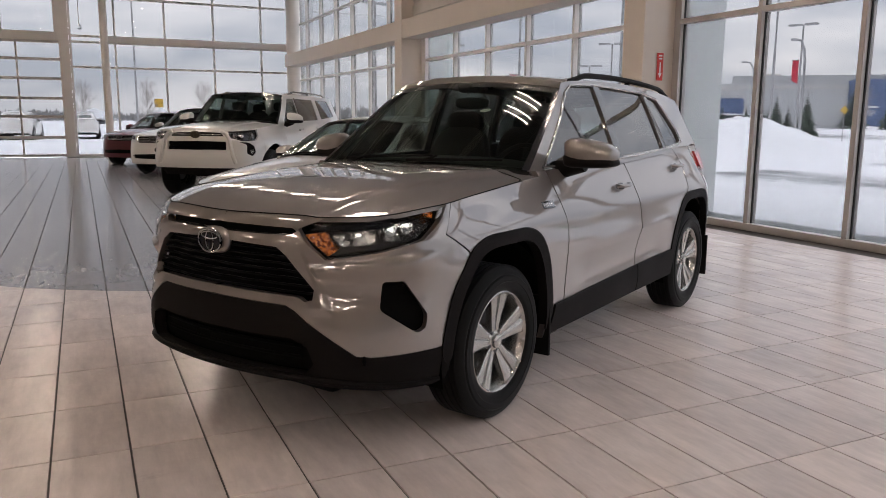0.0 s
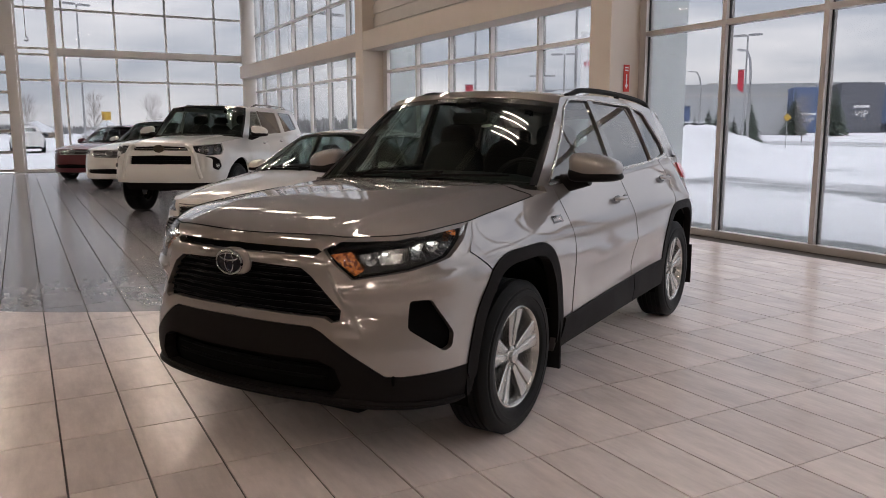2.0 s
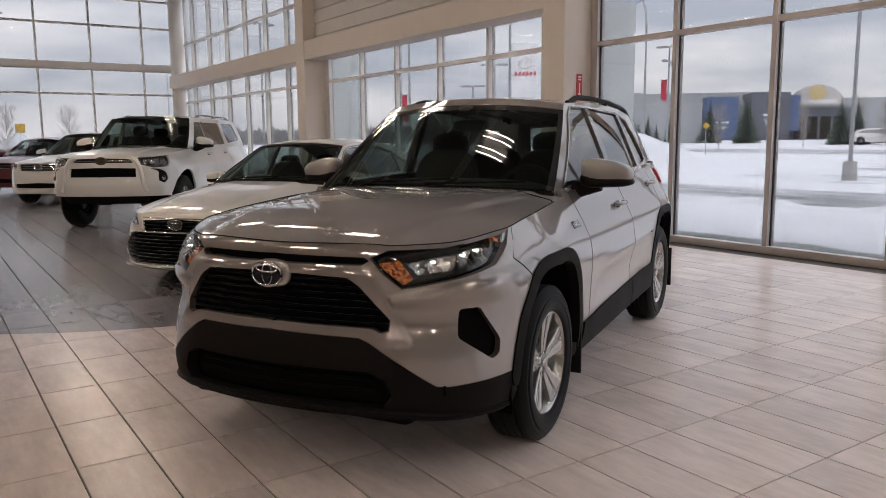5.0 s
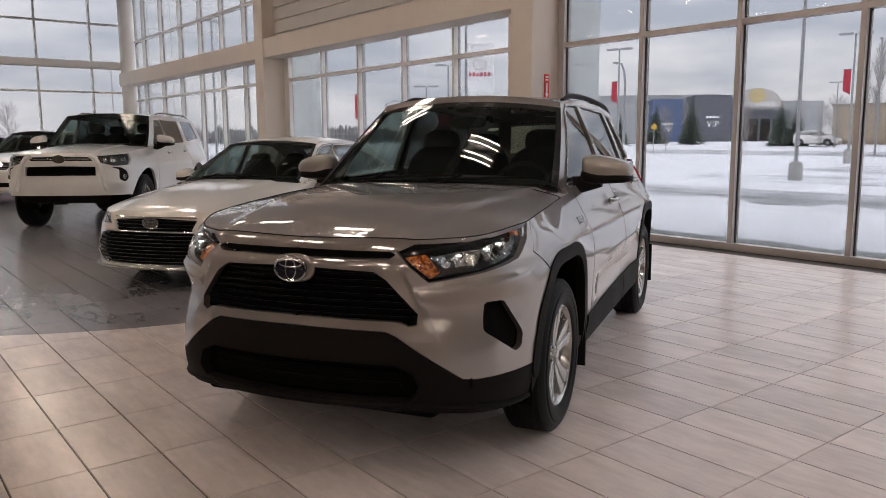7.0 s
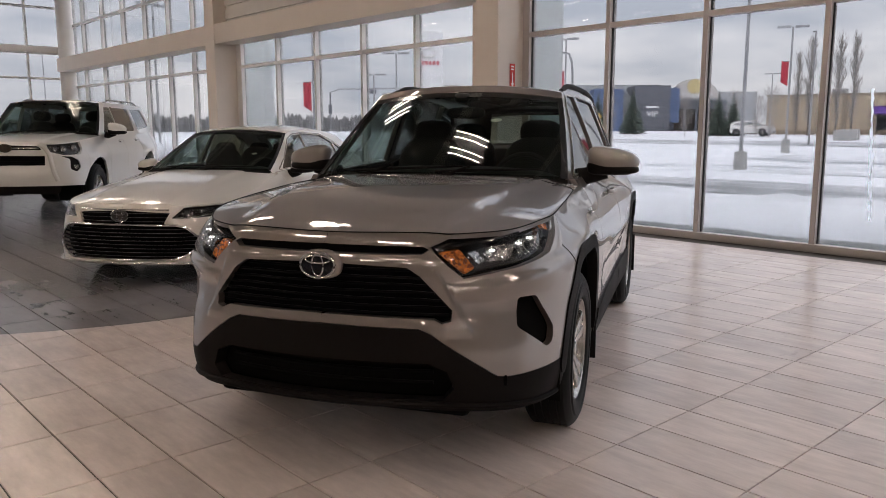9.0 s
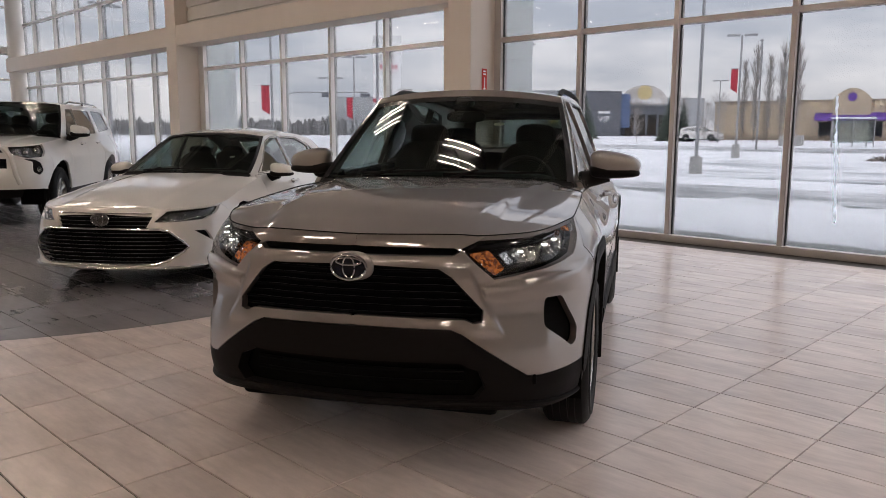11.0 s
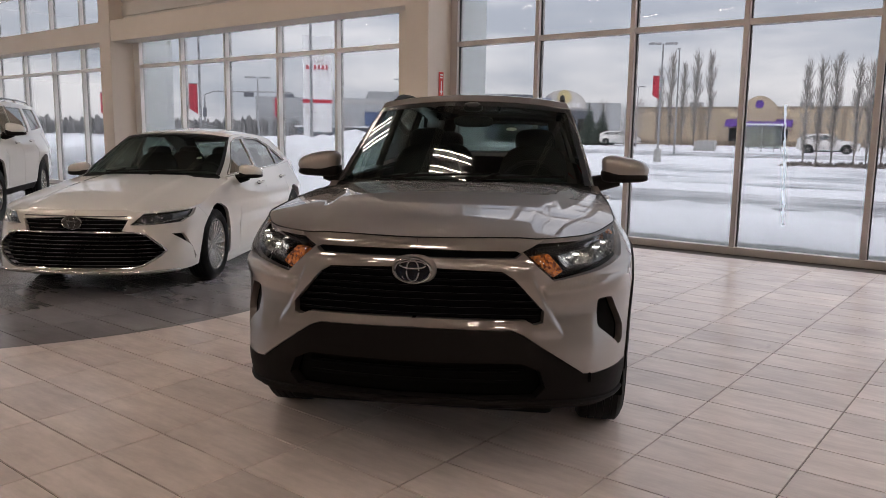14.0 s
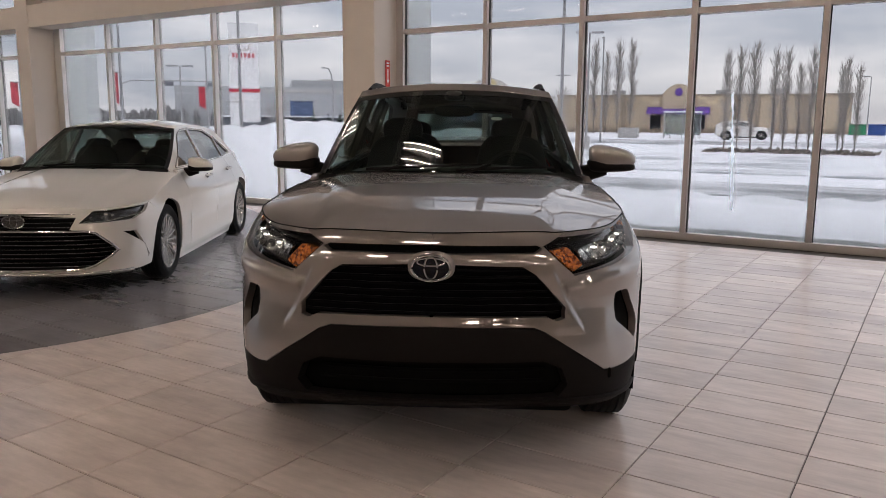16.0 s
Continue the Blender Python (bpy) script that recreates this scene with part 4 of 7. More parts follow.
def mirror(car, paint, at, sg, size=(0.075, 0.125, 0.088), base=None):
    """A door mirror: painted cap, black lower shell, arm and glass."""
    x, y, z = at
    a, b, c = size
    tp = lambda p: Vector((p.x + 0.16 * p.y * sg, p.y - 0.25 * sg * max(0.0, p.z), p.z * (1 - 0.24 * (p.y * sg / b)) - 0.03 * p.y * sg))
    bm = blob(bmesh.new(), a, b, c, Matrix.Translation((x, sg * y, z)), 2.8, 28, tp)
    cap = part("mirror", bm, paint, car, "painted door mirror")
    bm = blob(bmesh.new(), a * 1.05, b * 1.0, c * 0.50, Matrix.Translation((x + 0.006, sg * (y - 0.004), z - c * 0.62)), 3.4, 28, tp)
    part("lower_shell", bm, M["cladding"], cap, "black mirror underside")
    bm = bmesh.new()
    bx, by, bz = base
    tube(bm, [(x, sg * (y - b * 0.30), z - c * 0.80), (x, sg * (y - b * 0.75), z - c * 1.05), (x, sg * (y - b * 1.15), z - c * 1.25), (bx, sg * by, bz)], 0.044, 12, 1.15)
    part("arm", bm, M["cladding"], cap)
    bm = blob(bmesh.new(), 0.006, b * 0.84, c * 0.72, Matrix.Translation((x + a * 0.96, sg * y, z + 0.004)), 3.5, 20, tp)
    part("mirror_glass", bm, M["chrome"], cap)


def cabin(car, x0, z0, w, back=2.35, rows=(1.05, 1.95), headrest=1.33):
    """Seats, dash and steering wheel seen through the glass."""
    bm = blob(bmesh.new(), 0.28, w * 0.93, 0.16, Matrix.Translation((x0 + 0.22, 0, z0 - 0.12)), 3.2, 24)
    part("dashboard", bm, M["dash"], car, "black dashboard")
    for i, r in enumerate(rows):
        for sg in (-1, 1):
            y = sg * w * 0.50
            bm = blob(bmesh.new(), 0.26, 0.25, 0.10, Matrix.Translation((r, y, z0 - 0.42)), 3)
            s = part("car_seat", bm, M["seat"], car, "dark fabric seat")
            bm = blob(bmesh.new(), 0.075, 0.24, 0.33, Matrix.Translation((r + 0.30, y, z0 - 0.12)) @ pose(0, 0, 0, 0, 14, 0), 3.2)
            part("backrest", bm, M["seat"], s)
            bm = blob(bmesh.new(), 0.045, 0.135, 0.085, Matrix.Translation((r + 0.40, y, headrest - 0.02 * i)), 3)
            for q in (-0.05, 0.05):
                cyl(bm, (r + 0.39, y + q, headrest - 0.16), (r + 0.40, y + q, headrest), 0.007, seg=6)
            part("headrest", bm, M["seat"], s)
    bm = bmesh.new()
    ring = [Vector((0.02, -w * 0.5, z0 - 0.06)) + pose(x0 + 0.42, 0, 0, 0, -62, 0).to_3x3() @ Vector((0.185 * math.cos(a), 0.185 * math.sin(a), 0)) + Vector((x0 + 0.44, 0, 0)) for a in (2 * math.pi * i / 24 for i in range(25))]
    tube(bm, ring, 0.015, 8)
    cyl(bm, (x0 + 0.40, -w * 0.5, z0 - 0.10), (x0 + 0.49, -w * 0.5, z0 - 0.05), 0.06, seg=14)
    box(bm, (x0 + 0.44, -w * 0.5 - 0.17, z0 - 0.085), (x0 + 0.465, -w * 0.5 + 0.17, z0 - 0.045), 0.005)
    part("steering_wheel", bm, M["dash"], car, "black steering wheel")


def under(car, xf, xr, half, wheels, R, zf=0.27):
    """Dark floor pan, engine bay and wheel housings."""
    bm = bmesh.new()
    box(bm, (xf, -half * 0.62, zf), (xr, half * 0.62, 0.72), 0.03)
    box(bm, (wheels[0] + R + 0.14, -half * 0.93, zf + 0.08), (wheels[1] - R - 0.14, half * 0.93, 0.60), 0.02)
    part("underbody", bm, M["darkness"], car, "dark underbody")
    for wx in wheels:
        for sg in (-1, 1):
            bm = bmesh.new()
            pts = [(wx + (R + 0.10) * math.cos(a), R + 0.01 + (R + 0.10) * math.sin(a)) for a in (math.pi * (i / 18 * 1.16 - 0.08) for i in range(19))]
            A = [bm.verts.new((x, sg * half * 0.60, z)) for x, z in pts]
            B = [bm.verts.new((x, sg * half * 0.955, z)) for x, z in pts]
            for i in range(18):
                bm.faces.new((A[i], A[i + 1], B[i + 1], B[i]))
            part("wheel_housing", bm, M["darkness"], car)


def handle(car, fn, x, z, sg, paint):
    """A pull handle with its dark pocket."""
    p, n = fn(sg * x, z, 0.0), fn(sg * x, z, 0.03) - fn(sg * x, z, 0.0)
    n.normalize()
    bm = blob(bmesh.new(), 0.055, 0.012, 0.028, Matrix.Translation(p + Vector((-0.01, 0, 0.0))), 2.2, 16)
    h = part("door_handle", bm, M["gloss"], car, "door handle over a dark pocket")
    bm = bmesh.new()
    pts = [p + n * (0.006 + 0.034 * math.sin(math.pi * t) ** 0.4) + Vector((-0.085 + 0.19 * t, 0, 0.012)) for t in (i / 12 for i in range(13))]
    tube(bm, pts, 0.0125, 8)
    part("grip", bm, paint, h)


# ---- the taupe sport utility in the foreground ----
def sym(half):
    """A half outline from the centre out and back to the centre, made whole."""
    return list(half) + [(-p, q) for p, q in half[::-1]]


def shift(poly, dx):
    return [(x + dx, z) for x, z in poly]


def foreground_suv():
    paint = M["taupe"]
    car = thing("sport_utility_vehicle", (1.126, 3.900, 0), "taupe metallic sport utility vehicle with black wheel-arch cladding", "car", "", 29.7)
    R = 0.362

    def bump(a, x, z):
        b = 0.0
        # grille frame: the band round the grille stands forward with a hard outer edge
        d = a - k49 - 0.55 * (0.72 - z)
        b += 0.012 * (1 - ease(0.046, 0.070, d)) * ease(-0.10, -0.02, d) * ease(0.60, 0.64, z) * (1 - ease(0.82, 0.90, z))
        # shelf under the head lamps: a lip that slopes back up to the lamp
        k = ease(0.056, 0.076, d)
        lip = 0.802 + 0.09 * (a - k62)
        b += 0.024 * k * (1 - ease(m60, m42, a)) * (1 - ease(lip, lip + 0.026, z)) * ease(0.742, lip - 0.004, z)
        # recess below it, ending in the corner pocket
        b -= 0.005 * ease(0.056, 0.150, d) * (1 - ease(k75, k84, a)) * (1 - ease(0.730, 0.752, z)) * ease(0.46, 0.66, z)
        # hollow lower door and the shoulder above the arches
        b -= 0.020 * math.exp(-((z - 0.56) / 0.10) ** 2) * ease(0.6, 0.9, x) * (1 - ease(1.9, 2.3, x))
        b += 0.020 * math.exp(-((z - 0.90) / 0.09) ** 2) * (math.exp(-(x / 0.42) ** 2) + math.exp(-((x - 2.69) / 0.50) ** 2))
        b += 0.010 * math.exp(-((z - (0.70 + 0.05 * (x - 1.2))) / 0.035) ** 2) * ease(0.7, 1.1, x) * (1 - ease(2.0, 2.3, x))
        return b

    plan = [(-0.955, 0), (-0.935, 0.28), (-0.885, 0.50), (-0.79, 0.67), (-0.65, 0.80), (-0.45, 0.885), (-0.15, 0.912), (0.5, 0.916),
            (1.5, 0.916), (2.6, 0.918), (3.1, 0.89), (3.42, 0.77), (3.60, 0.45), (3.65, 0)]
    body = Shell(plan,
                 curve((0.22, 0.10), (0.28, 0.045), (0.34, 0.012), (0.42, 0.0), (0.55, 0.008), (0.64, 0.026), (0.70, 0.042), (0.80, 0.044), (0.88, 0.040), (0.93, 0.060), (0.97, 0.088), (1.0, 0.125), (1.06, 0.21)),
                 curve((0.22, 0.09), (0.30, 0.045), (0.42, 0.025), (0.60, 0.018), (0.75, 0.012), (0.86, 0.026), (0.95, 0.062), (1.02, 0.098), (1.10, 0.140), (1.18, 0.19)),
                 curve((0.22, 0.10), (0.40, 0.02), (0.60, 0.0), (0.80, 0.03), (1.0, 0.05), (1.2, 0.10)),
                 (-0.80, -0.30), (3.15, 3.52))
    S_, SX_ = body.sy, body.sx
    k49, k62, k75, k84, m60, m42 = S_(0.49), S_(0.62), S_(0.75), S_(0.84), SX_(-0.62), SX_(-0.42)
    body.bump = bump
    SXv = lambda poly: [(body.sx(x), z) for x, z in poly]

    # hood: a crowned sheet whose edge the flanks meet
    zc = curve((-1.0, 0.955), (-0.86, 0.992), (-0.70, 1.037), (-0.40, 1.088), (0.0, 1.122), (0.35, 1.139), (0.6, 1.145))
    fall = curve((-1.0, 0.10), (-0.70, 0.085), (-0.40, 0.058), (0.10, 0.052), (0.6, 0.042))

    def hood_z(x, y):
        w = abs(y)
        raised = 0.014 * (1 - ease(0.0, 0.07, w - (0.40 + 0.16 * (x + 0.8)))) * ease(-0.86, -0.60, x)
        return zc(x) - fall(x) * (w / 0.80) ** 2.8 + raised - 0.006

    def hood(x, y, off=0.0):
        return Vector((x, y, hood_z(x, y) + off))

    def top(s):
        z = 1.0
        for _ in range(12):
            p = body(s, z)
            z = 0.5 * z + 0.5 * hood_z(p.x, p.y)
        return z

    s_cowl = body.sx(0.50)
    ss = [s_cowl * i / 48 for i in range(49)]
    tops = [(s, top(s)) for s in ss]
    rim_pts = [body(s, z) for s, z in tops]
    cow = [(p.x, p.y) for p in rim_pts]
    ahead = [p for p in cow if p[0] <= 0.31]
    yc = ahead[-1][1]
    seam = [(0.338, yc - 0.022), (0.365, yc - 0.070), (0.40, 0.56)]
    hood_poly = ahead + seam + [(0.42, 0.40), (0.395, 0.20), (0.385, 0.0)]
    hood_poly = hood_poly + [(x, -y) for x, y in hood_poly[::-1][1:-1]]
    corner = [p for p in cow if p[0] >= 0.31] + [(0.47, 0.60), (0.43, 0.50)] + [(x + 0.004, y + 0.004) for x, y in seam[::-1]]
    for sg in (1, -1):
        panel("fender_top", hood, [(x, sg * y) for x, y in corner[::sg]], paint, car, step=0.03, rim=0.02)
    panel("hood", hood, shrink(hood_poly, 0.0035), paint, car, step=0.035, rim=0.02, label="smooth hood with two raised creases")

    edge_pts = [p for p in rim_pts if p.x <= 0.31] + [hood(x, y) for x, y in seam]
    # near-black bead along the hood edge paints the shade of the gap
    part("shut_line", tube(bmesh.new(), [Vector((p.x, -p.y, p.z + 0.001)) for p in edge_pts[::-1]] + [p + Vector((0, 0, 0.001)) for p in edge_pts[1:]], 0.0024, 6), M["darkness"], car)

    def upto(s0, s1):
        return [(s, z) for s, z in tops if s0 - 1e-6 <= s <= s1 + 1e-6]

    # front: openings
    gap_in = [(0, 0.920), (S_(0.405), 0.922), (S_(0.432), 0.938), (S_(0.41), 0.948), (0, 0.950)]
    grille = [(0, 0.684), (S_(0.455), 0.678), (S_(0.485), 0.664), (S_(0.517), 0.672), (S_(0.522), 0.712), (S_(0.400), 0.842), (S_(0.350), 0.872), (0, 0.884)]
    lamp_lo = [(S_(0.440), 0.946), (S_(0.50), 0.888), (S_(0.566), 0.832), (SX_(-0.708), 0.864), (SX_(-0.617), 0.886), (SX_(-0.546), 0.904), (SX_(-0.494), 0.936), (SX_(-0.437), 0.970)]
    tip = SX_(-0.325)
    lamp = lamp_lo + [(s, z - 0.003) for s, z in upto(S_(0.53), tip)[::-1]]
    pocket = rounded([(S_(0.758), 0.742), (S_(0.812), 0.742), (S_(0.856), 0.600), (S_(0.852), 0.545), (S_(0.836), 0.530), (S_(0.748), 0.632)], 0.016)
    arch_in = [(0.415, 0.28), (0.40, 0.50), (0.355, 0.66), (0.27, 0.785), (0.17, 0.828), (-0.14, 0.828), (-0.24, 0.79), (-0.34, 0.66), (-0.395, 0.50), (-0.41, 0.36)]
    arch_out = [(-0.475, 0.40), (-0.455, 0.52), (-0.405, 0.69), (-0.29, 0.845), (-0.165, 0.888), (0.195, 0.888), (0.325, 0.835), (0.415, 0.69), (0.462, 0.52), (0.475, 0.40)]
    low = [(0, 0.645), (S_(0.395), 0.640), (S_(0.44), 0.622), (S_(0.675), 0.452), (S_(0.72), 0.446), (SX_(-0.44), 0.452)]

    bumper = low + [(SX_(-0.40), 0.50), (SX_(-0.34), 0.66), (SX_(-0.255), 0.78), (SX_(-0.32), 0.84), (SX_(-0.43), 0.915), (tip, top(tip))] + upto(0.02, tip)[::-1] + [(0, tops[0][1])]
    mir = lambda poly: [(-p, q) for p, q in poly[::-1]]
    panel("front_bumper", body, sym(bumper), paint, car, holes=[sym(gap_in), sym(grille), lamp, mir(lamp), pocket, mir(pocket)], step=0.016, rim=0.03, gap=0.0015, label="painted front bumper")
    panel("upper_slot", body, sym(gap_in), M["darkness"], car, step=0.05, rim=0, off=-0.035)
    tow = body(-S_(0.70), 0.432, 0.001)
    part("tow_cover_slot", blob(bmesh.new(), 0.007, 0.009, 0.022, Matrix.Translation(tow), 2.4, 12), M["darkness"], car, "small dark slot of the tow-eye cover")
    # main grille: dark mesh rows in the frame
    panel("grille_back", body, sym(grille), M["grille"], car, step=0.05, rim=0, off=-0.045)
    g2 = np.array(sym(grille))
    for i in range(7):
        z = 0.690 + i * 0.028
        ok = [s for s in np.linspace(-0.54, 0.54, 109) if inside(g2, [(s, z)])[0]]
        if len(ok) > 2:
            bm = bmesh.new()
            pts = [body(s, z, -0.022 - 0.006 * (1 if int(abs(s) / 0.09 + i * 0.5) % 2 else 0)) for s in np.linspace(ok[0], ok[-1], max(12, int((ok[-1] - ok[0]) / 0.03)))]
            tube(bm, pts, 0.006, 6)
            part("grille_bar", bm, M["grille"], car, "gloss black grille bar")
    # lower cladding with the wide intake
    mouth = [(S_(0.43), 0.512), (S_(0.50), 0.480), (S_(0.525), 0.415), (S_(0.49), 0.372)]
    mouth = mouth + [(-p, q) for p, q in mouth[::-1]]
    skirt = [(0, 0.332), (S_(0.42), 0.330), (S_(0.60), 0.312), (S_(0.74), 0.294), (SX_(-0.50), 0.284), (SX_(-0.425), 0.30), (SX_(-0.41), 0.36), (SX_(-0.44), 0.452)] + low[::-1][1:]
    panel("lower_cladding", body, sym(skirt), M["cladding"], car, holes=[mouth], step=0.03, rim=0.05, gap=0.0015, label="black plastic lower bumper")
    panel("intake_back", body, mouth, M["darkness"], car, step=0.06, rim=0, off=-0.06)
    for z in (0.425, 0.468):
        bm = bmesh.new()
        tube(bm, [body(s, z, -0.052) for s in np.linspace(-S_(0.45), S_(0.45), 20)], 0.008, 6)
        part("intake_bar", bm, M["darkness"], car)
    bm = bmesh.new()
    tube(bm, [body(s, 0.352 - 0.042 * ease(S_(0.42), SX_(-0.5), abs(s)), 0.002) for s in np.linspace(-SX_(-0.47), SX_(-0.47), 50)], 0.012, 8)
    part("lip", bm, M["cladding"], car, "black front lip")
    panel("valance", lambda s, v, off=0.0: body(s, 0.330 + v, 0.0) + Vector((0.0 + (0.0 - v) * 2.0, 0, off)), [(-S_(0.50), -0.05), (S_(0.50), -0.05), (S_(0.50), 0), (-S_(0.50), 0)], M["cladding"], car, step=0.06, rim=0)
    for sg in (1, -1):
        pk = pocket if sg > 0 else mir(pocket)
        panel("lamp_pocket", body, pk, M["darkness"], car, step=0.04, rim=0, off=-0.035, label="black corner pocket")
        lp = lamp if sg > 0 else mir(lamp)
        hl = panel("headlamp", body, lp, M["gloss"], car, step=0.03, rim=0, off=-0.055, label="lit head lamp with an amber corner")
        panel("cover", body, lp, M["lens"], hl, step=0.04, rim=0.01, off=-0.001)
        flip = (lambda poly: poly) if sg > 0 else mir

        def bowl(name, poly, material, depth, label=""):
            """A hollow reflector: deepest in its middle."""
            c = np.mean(np.array(flip(poly)), 0)
            r = max(math.hypot(p - c[0], q - c[1]) for p, q in flip(poly))
            fn = lambda p, q, off=0.0: body(p, q, off - depth * (1 - min(1.0, math.hypot(p - c[0], q - c[1]) / r) ** 2))
            return panel(name, fn, flip(poly), M[material], hl, step=0.012, rim=0.02, off=-0.014, label=label)

        am = [(S_(0.470), 0.926), (S_(0.556), 0.936), (S_(0.610), 0.868), (S_(0.571), 0.842)]
        bowl("amber_reflector", rounded(am, 0.01), "amber", 0.015, "amber indicator reflector")
        for poly in ([(S_(0.585), 0.925), (SX_(-0.700), 0.948), (SX_(-0.722), 0.890), (S_(0.625), 0.880)],
                     [(SX_(-0.684), 0.946), (SX_(-0.632), 0.966), (SX_(-0.655), 0.908), (SX_(-0.700), 0.896)],
                     [(SX_(-0.620), 0.962), (SX_(-0.562), 0.966), (SX_(-0.575), 0.930), (SX_(-0.628), 0.912)]):
            u = bowl("lamp_unit", rounded(poly, 0.016), "reflector", 0.035, "chrome lamp bowl")
            c = np.mean(np.array(flip(poly)), 0)
            part("lit_chip", blob(bmesh.new(), 0.008, 0.013, 0.005, Matrix.Translation(body(c[0], c[1] + 0.016, -0.032)), 2.5, 12), M["led"], u)
            for q in (-0.030, 0.0, 0.026):
                rib = tube(bmesh.new(), [body(c[0] + q + 0.010 * e, c[1] + 0.026 * e, -0.020 - 0.018 * (1 - e * e)) for e in (-1, -0.5, 0, 0.5, 1)], 0.0022, 6)
                part("lamp_rib", rib, M["reflector"], u)
        for i in range(9):
            s0, z0 = SX_(-0.555 + 0.018 * (i % 4)), 0.925 + 0.016 * (i // 4) + 0.006 * (i % 4)
            part("lamp_stud", blob(bmesh.new(), 0.004, 0.004, 0.0035, Matrix.Translation(body(sg * s0, z0, -0.030)), 2, 8), M["reflector"], hl)
        cr = [(S_(0.50), 0.940), (S_(0.80), 0.984), (S_(0.80), 0.989), (S_(0.50), 0.946)]
        panel("lamp_blade", body, flip(cr), M["gloss"], hl, step=0.03, rim=0.03, off=-0.012)
        sd = [(SX_(-0.495), 0.992), (SX_(-0.462), 0.976), (SX_(-0.445), 1.002), (SX_(-0.470), 1.010)]
        bowl("side_marker", rounded(sd, 0.012), "amber", 0.01)
        sl = [(SX_(-0.445), 0.978), (SX_(-0.428), 0.982), (SX_(-0.350), 1.020), (SX_(-0.400), 1.014)]
        panel("bright_corner", body, flip(sl), M["satin"], hl, step=0.02, rim=0.01, off=-0.012)

    # flanks
    A = arch_in[::-1]
    fender = SXv([(-0.252, 0.783)] + A[3:]) + SXv([(0.585, 0.28), (0.60, 0.55), (0.618, 0.85), (0.603, 1.120), (0.50, 1.128)]) + upto(tip, s_cowl)[::-1] + [(tip, top(tip)), (SX_(-0.427), 0.917), (SX_(-0.317), 0.842)]
    fdoor = SXv([(0.600, 0.36), (1.60, 0.40), (1.625, 0.62), (1.645, 0.9), (1.640, 1.150), (1.1, 1.138), (0.608, 1.122), (0.623, 0.85), (0.607, 0.55)])
    rdoor = SXv([(1.607, 0.40), (2.24, 0.40), (2.30, 0.56), (2.40, 0.80), (2.56, 0.92), (2.66, 1.03), (2.67, 1.12), (2.64, 1.188), (2.2, 1.170), (1.648, 1.152), (1.652, 0.9), (1.632, 0.62)])
    A2 = shift(arch_in, 2.69)[::-1]
    quarter = SXv([(2.245, 0.42), (2.28, 0.36)] + A2[1:] + [(3.15, 0.30), (3.30, 0.45), (3.38, 0.80), (3.40, 1.19), (2.9, 1.196), (2.646, 1.190), (2.678, 1.12), (2.668, 1.03), (2.565, 0.915), (2.407, 0.797), (2.307, 0.56)])
    belt_rim = 0.045
    both(body, fender, "fender", paint, car, step=0.035, rim=0.03, gap=0.0018)
    both(body, fdoor, "front_door", paint, car, step=0.04, rim=belt_rim, gap=0.002)
    both(body, rdoor, "rear_door", paint, car, step=0.04, rim=belt_rim, gap=0.002)
    both(body, quarter, "rear_quarter", paint, car, step=0.04, rim=belt_rim, gap=0.0015)
    s_end = body.s[-1]
    tail = [(SX_(3.38), 0.62), (s_end, 0.62), (s_end, 1.2), (SX_(3.40), 1.2)]
    both(body, tail, "tailgate", paint, car, step=0.06, rim=0.02)
    rb = [(SX_(3.16), 0.28), (s_end, 0.28), (s_end, 0.62), (SX_(3.38), 0.62), (SX_(3.30), 0.45)]
    both(body, rb, "rear_bumper", M["cladding"], car, step=0.06, rim=0.02, off=0.004, label="black rear bumper")
    tl = [(SX_(3.16), 1.03), (SX_(3.46), 1.0), (SX_(3.55), 1.12), (SX_(3.22), 1.15)]
    both(body, rounded(tl, 0.03), "tail_lamp", M["tail"], car, step=0.04, rim=0.03, off=0.018, label="red tail lamp")
    # wheel-arch and sill cladding
    ring = lambda dx: SXv(rounded(shift(arch_out + [(x, max(z, 0.30)) for x, z in arch_in], dx), 0.07, 4))
    for dx in (0, 2.69):
        both(body, ring(dx), "wheel_arch_trim", M["cladding"], car, step=0.03, rim=0.05, off=0.007, label="black wheel-arch trim")
    sill = SXv([(0.44, 0.300), (2.26, 0.325), (2.235, 0.505), (1.632, 0.486), (1.625, 0.486), (0.49, 0.450)])
    both(body, sill[:3] + SXv([(1.630, 0.486), (1.630, 0.318)]), "sill_trim", M["cladding"], car, step=0.04, rim=0.04, off=0.014, label="black sill cladding")
    both(body, [sill[0]] + SXv([(1.620, 0.317), (1.620, 0.486)]) + [sill[-1]], "sill_trim", M["cladding"], car, step=0.04, rim=0.04, off=0.014, label="black sill cladding")
    for wx in (0.44, 3.09):
        for sg in (1, -1):
            bm = boxes(((wx - 0.012, min(sg * 0.64, sg * 0.90), 0.19), (wx + 0.008, max(sg * 0.64, sg * 0.90), 0.50)), bevel=0.004)
            part("mud_flap", bm, M["cladding"], car, "black mud flap")
    flank = lambda p, z, off=0.0: body(math.copysign(body.sx(abs(p)), p), z, off)
    for sg in (1, -1):
        handle(car, flank, 1.44, 0.985, sg, paint)
        handle(car, flank, 2.50, 1.055, sg, paint)
        p = flank(sg * 0.47, 0.965, 0.0)
        # small word badge on the fender
        cu = bpy.data.curves.new("word", "FONT")
        cu.body, cu.size, cu.extrude, cu.align_x = "HYBRID", 0.030, 0.001, "CENTER"
        ob = new("word_badge", cu)
        dg = bpy.context.evaluated_depsgraph_get()
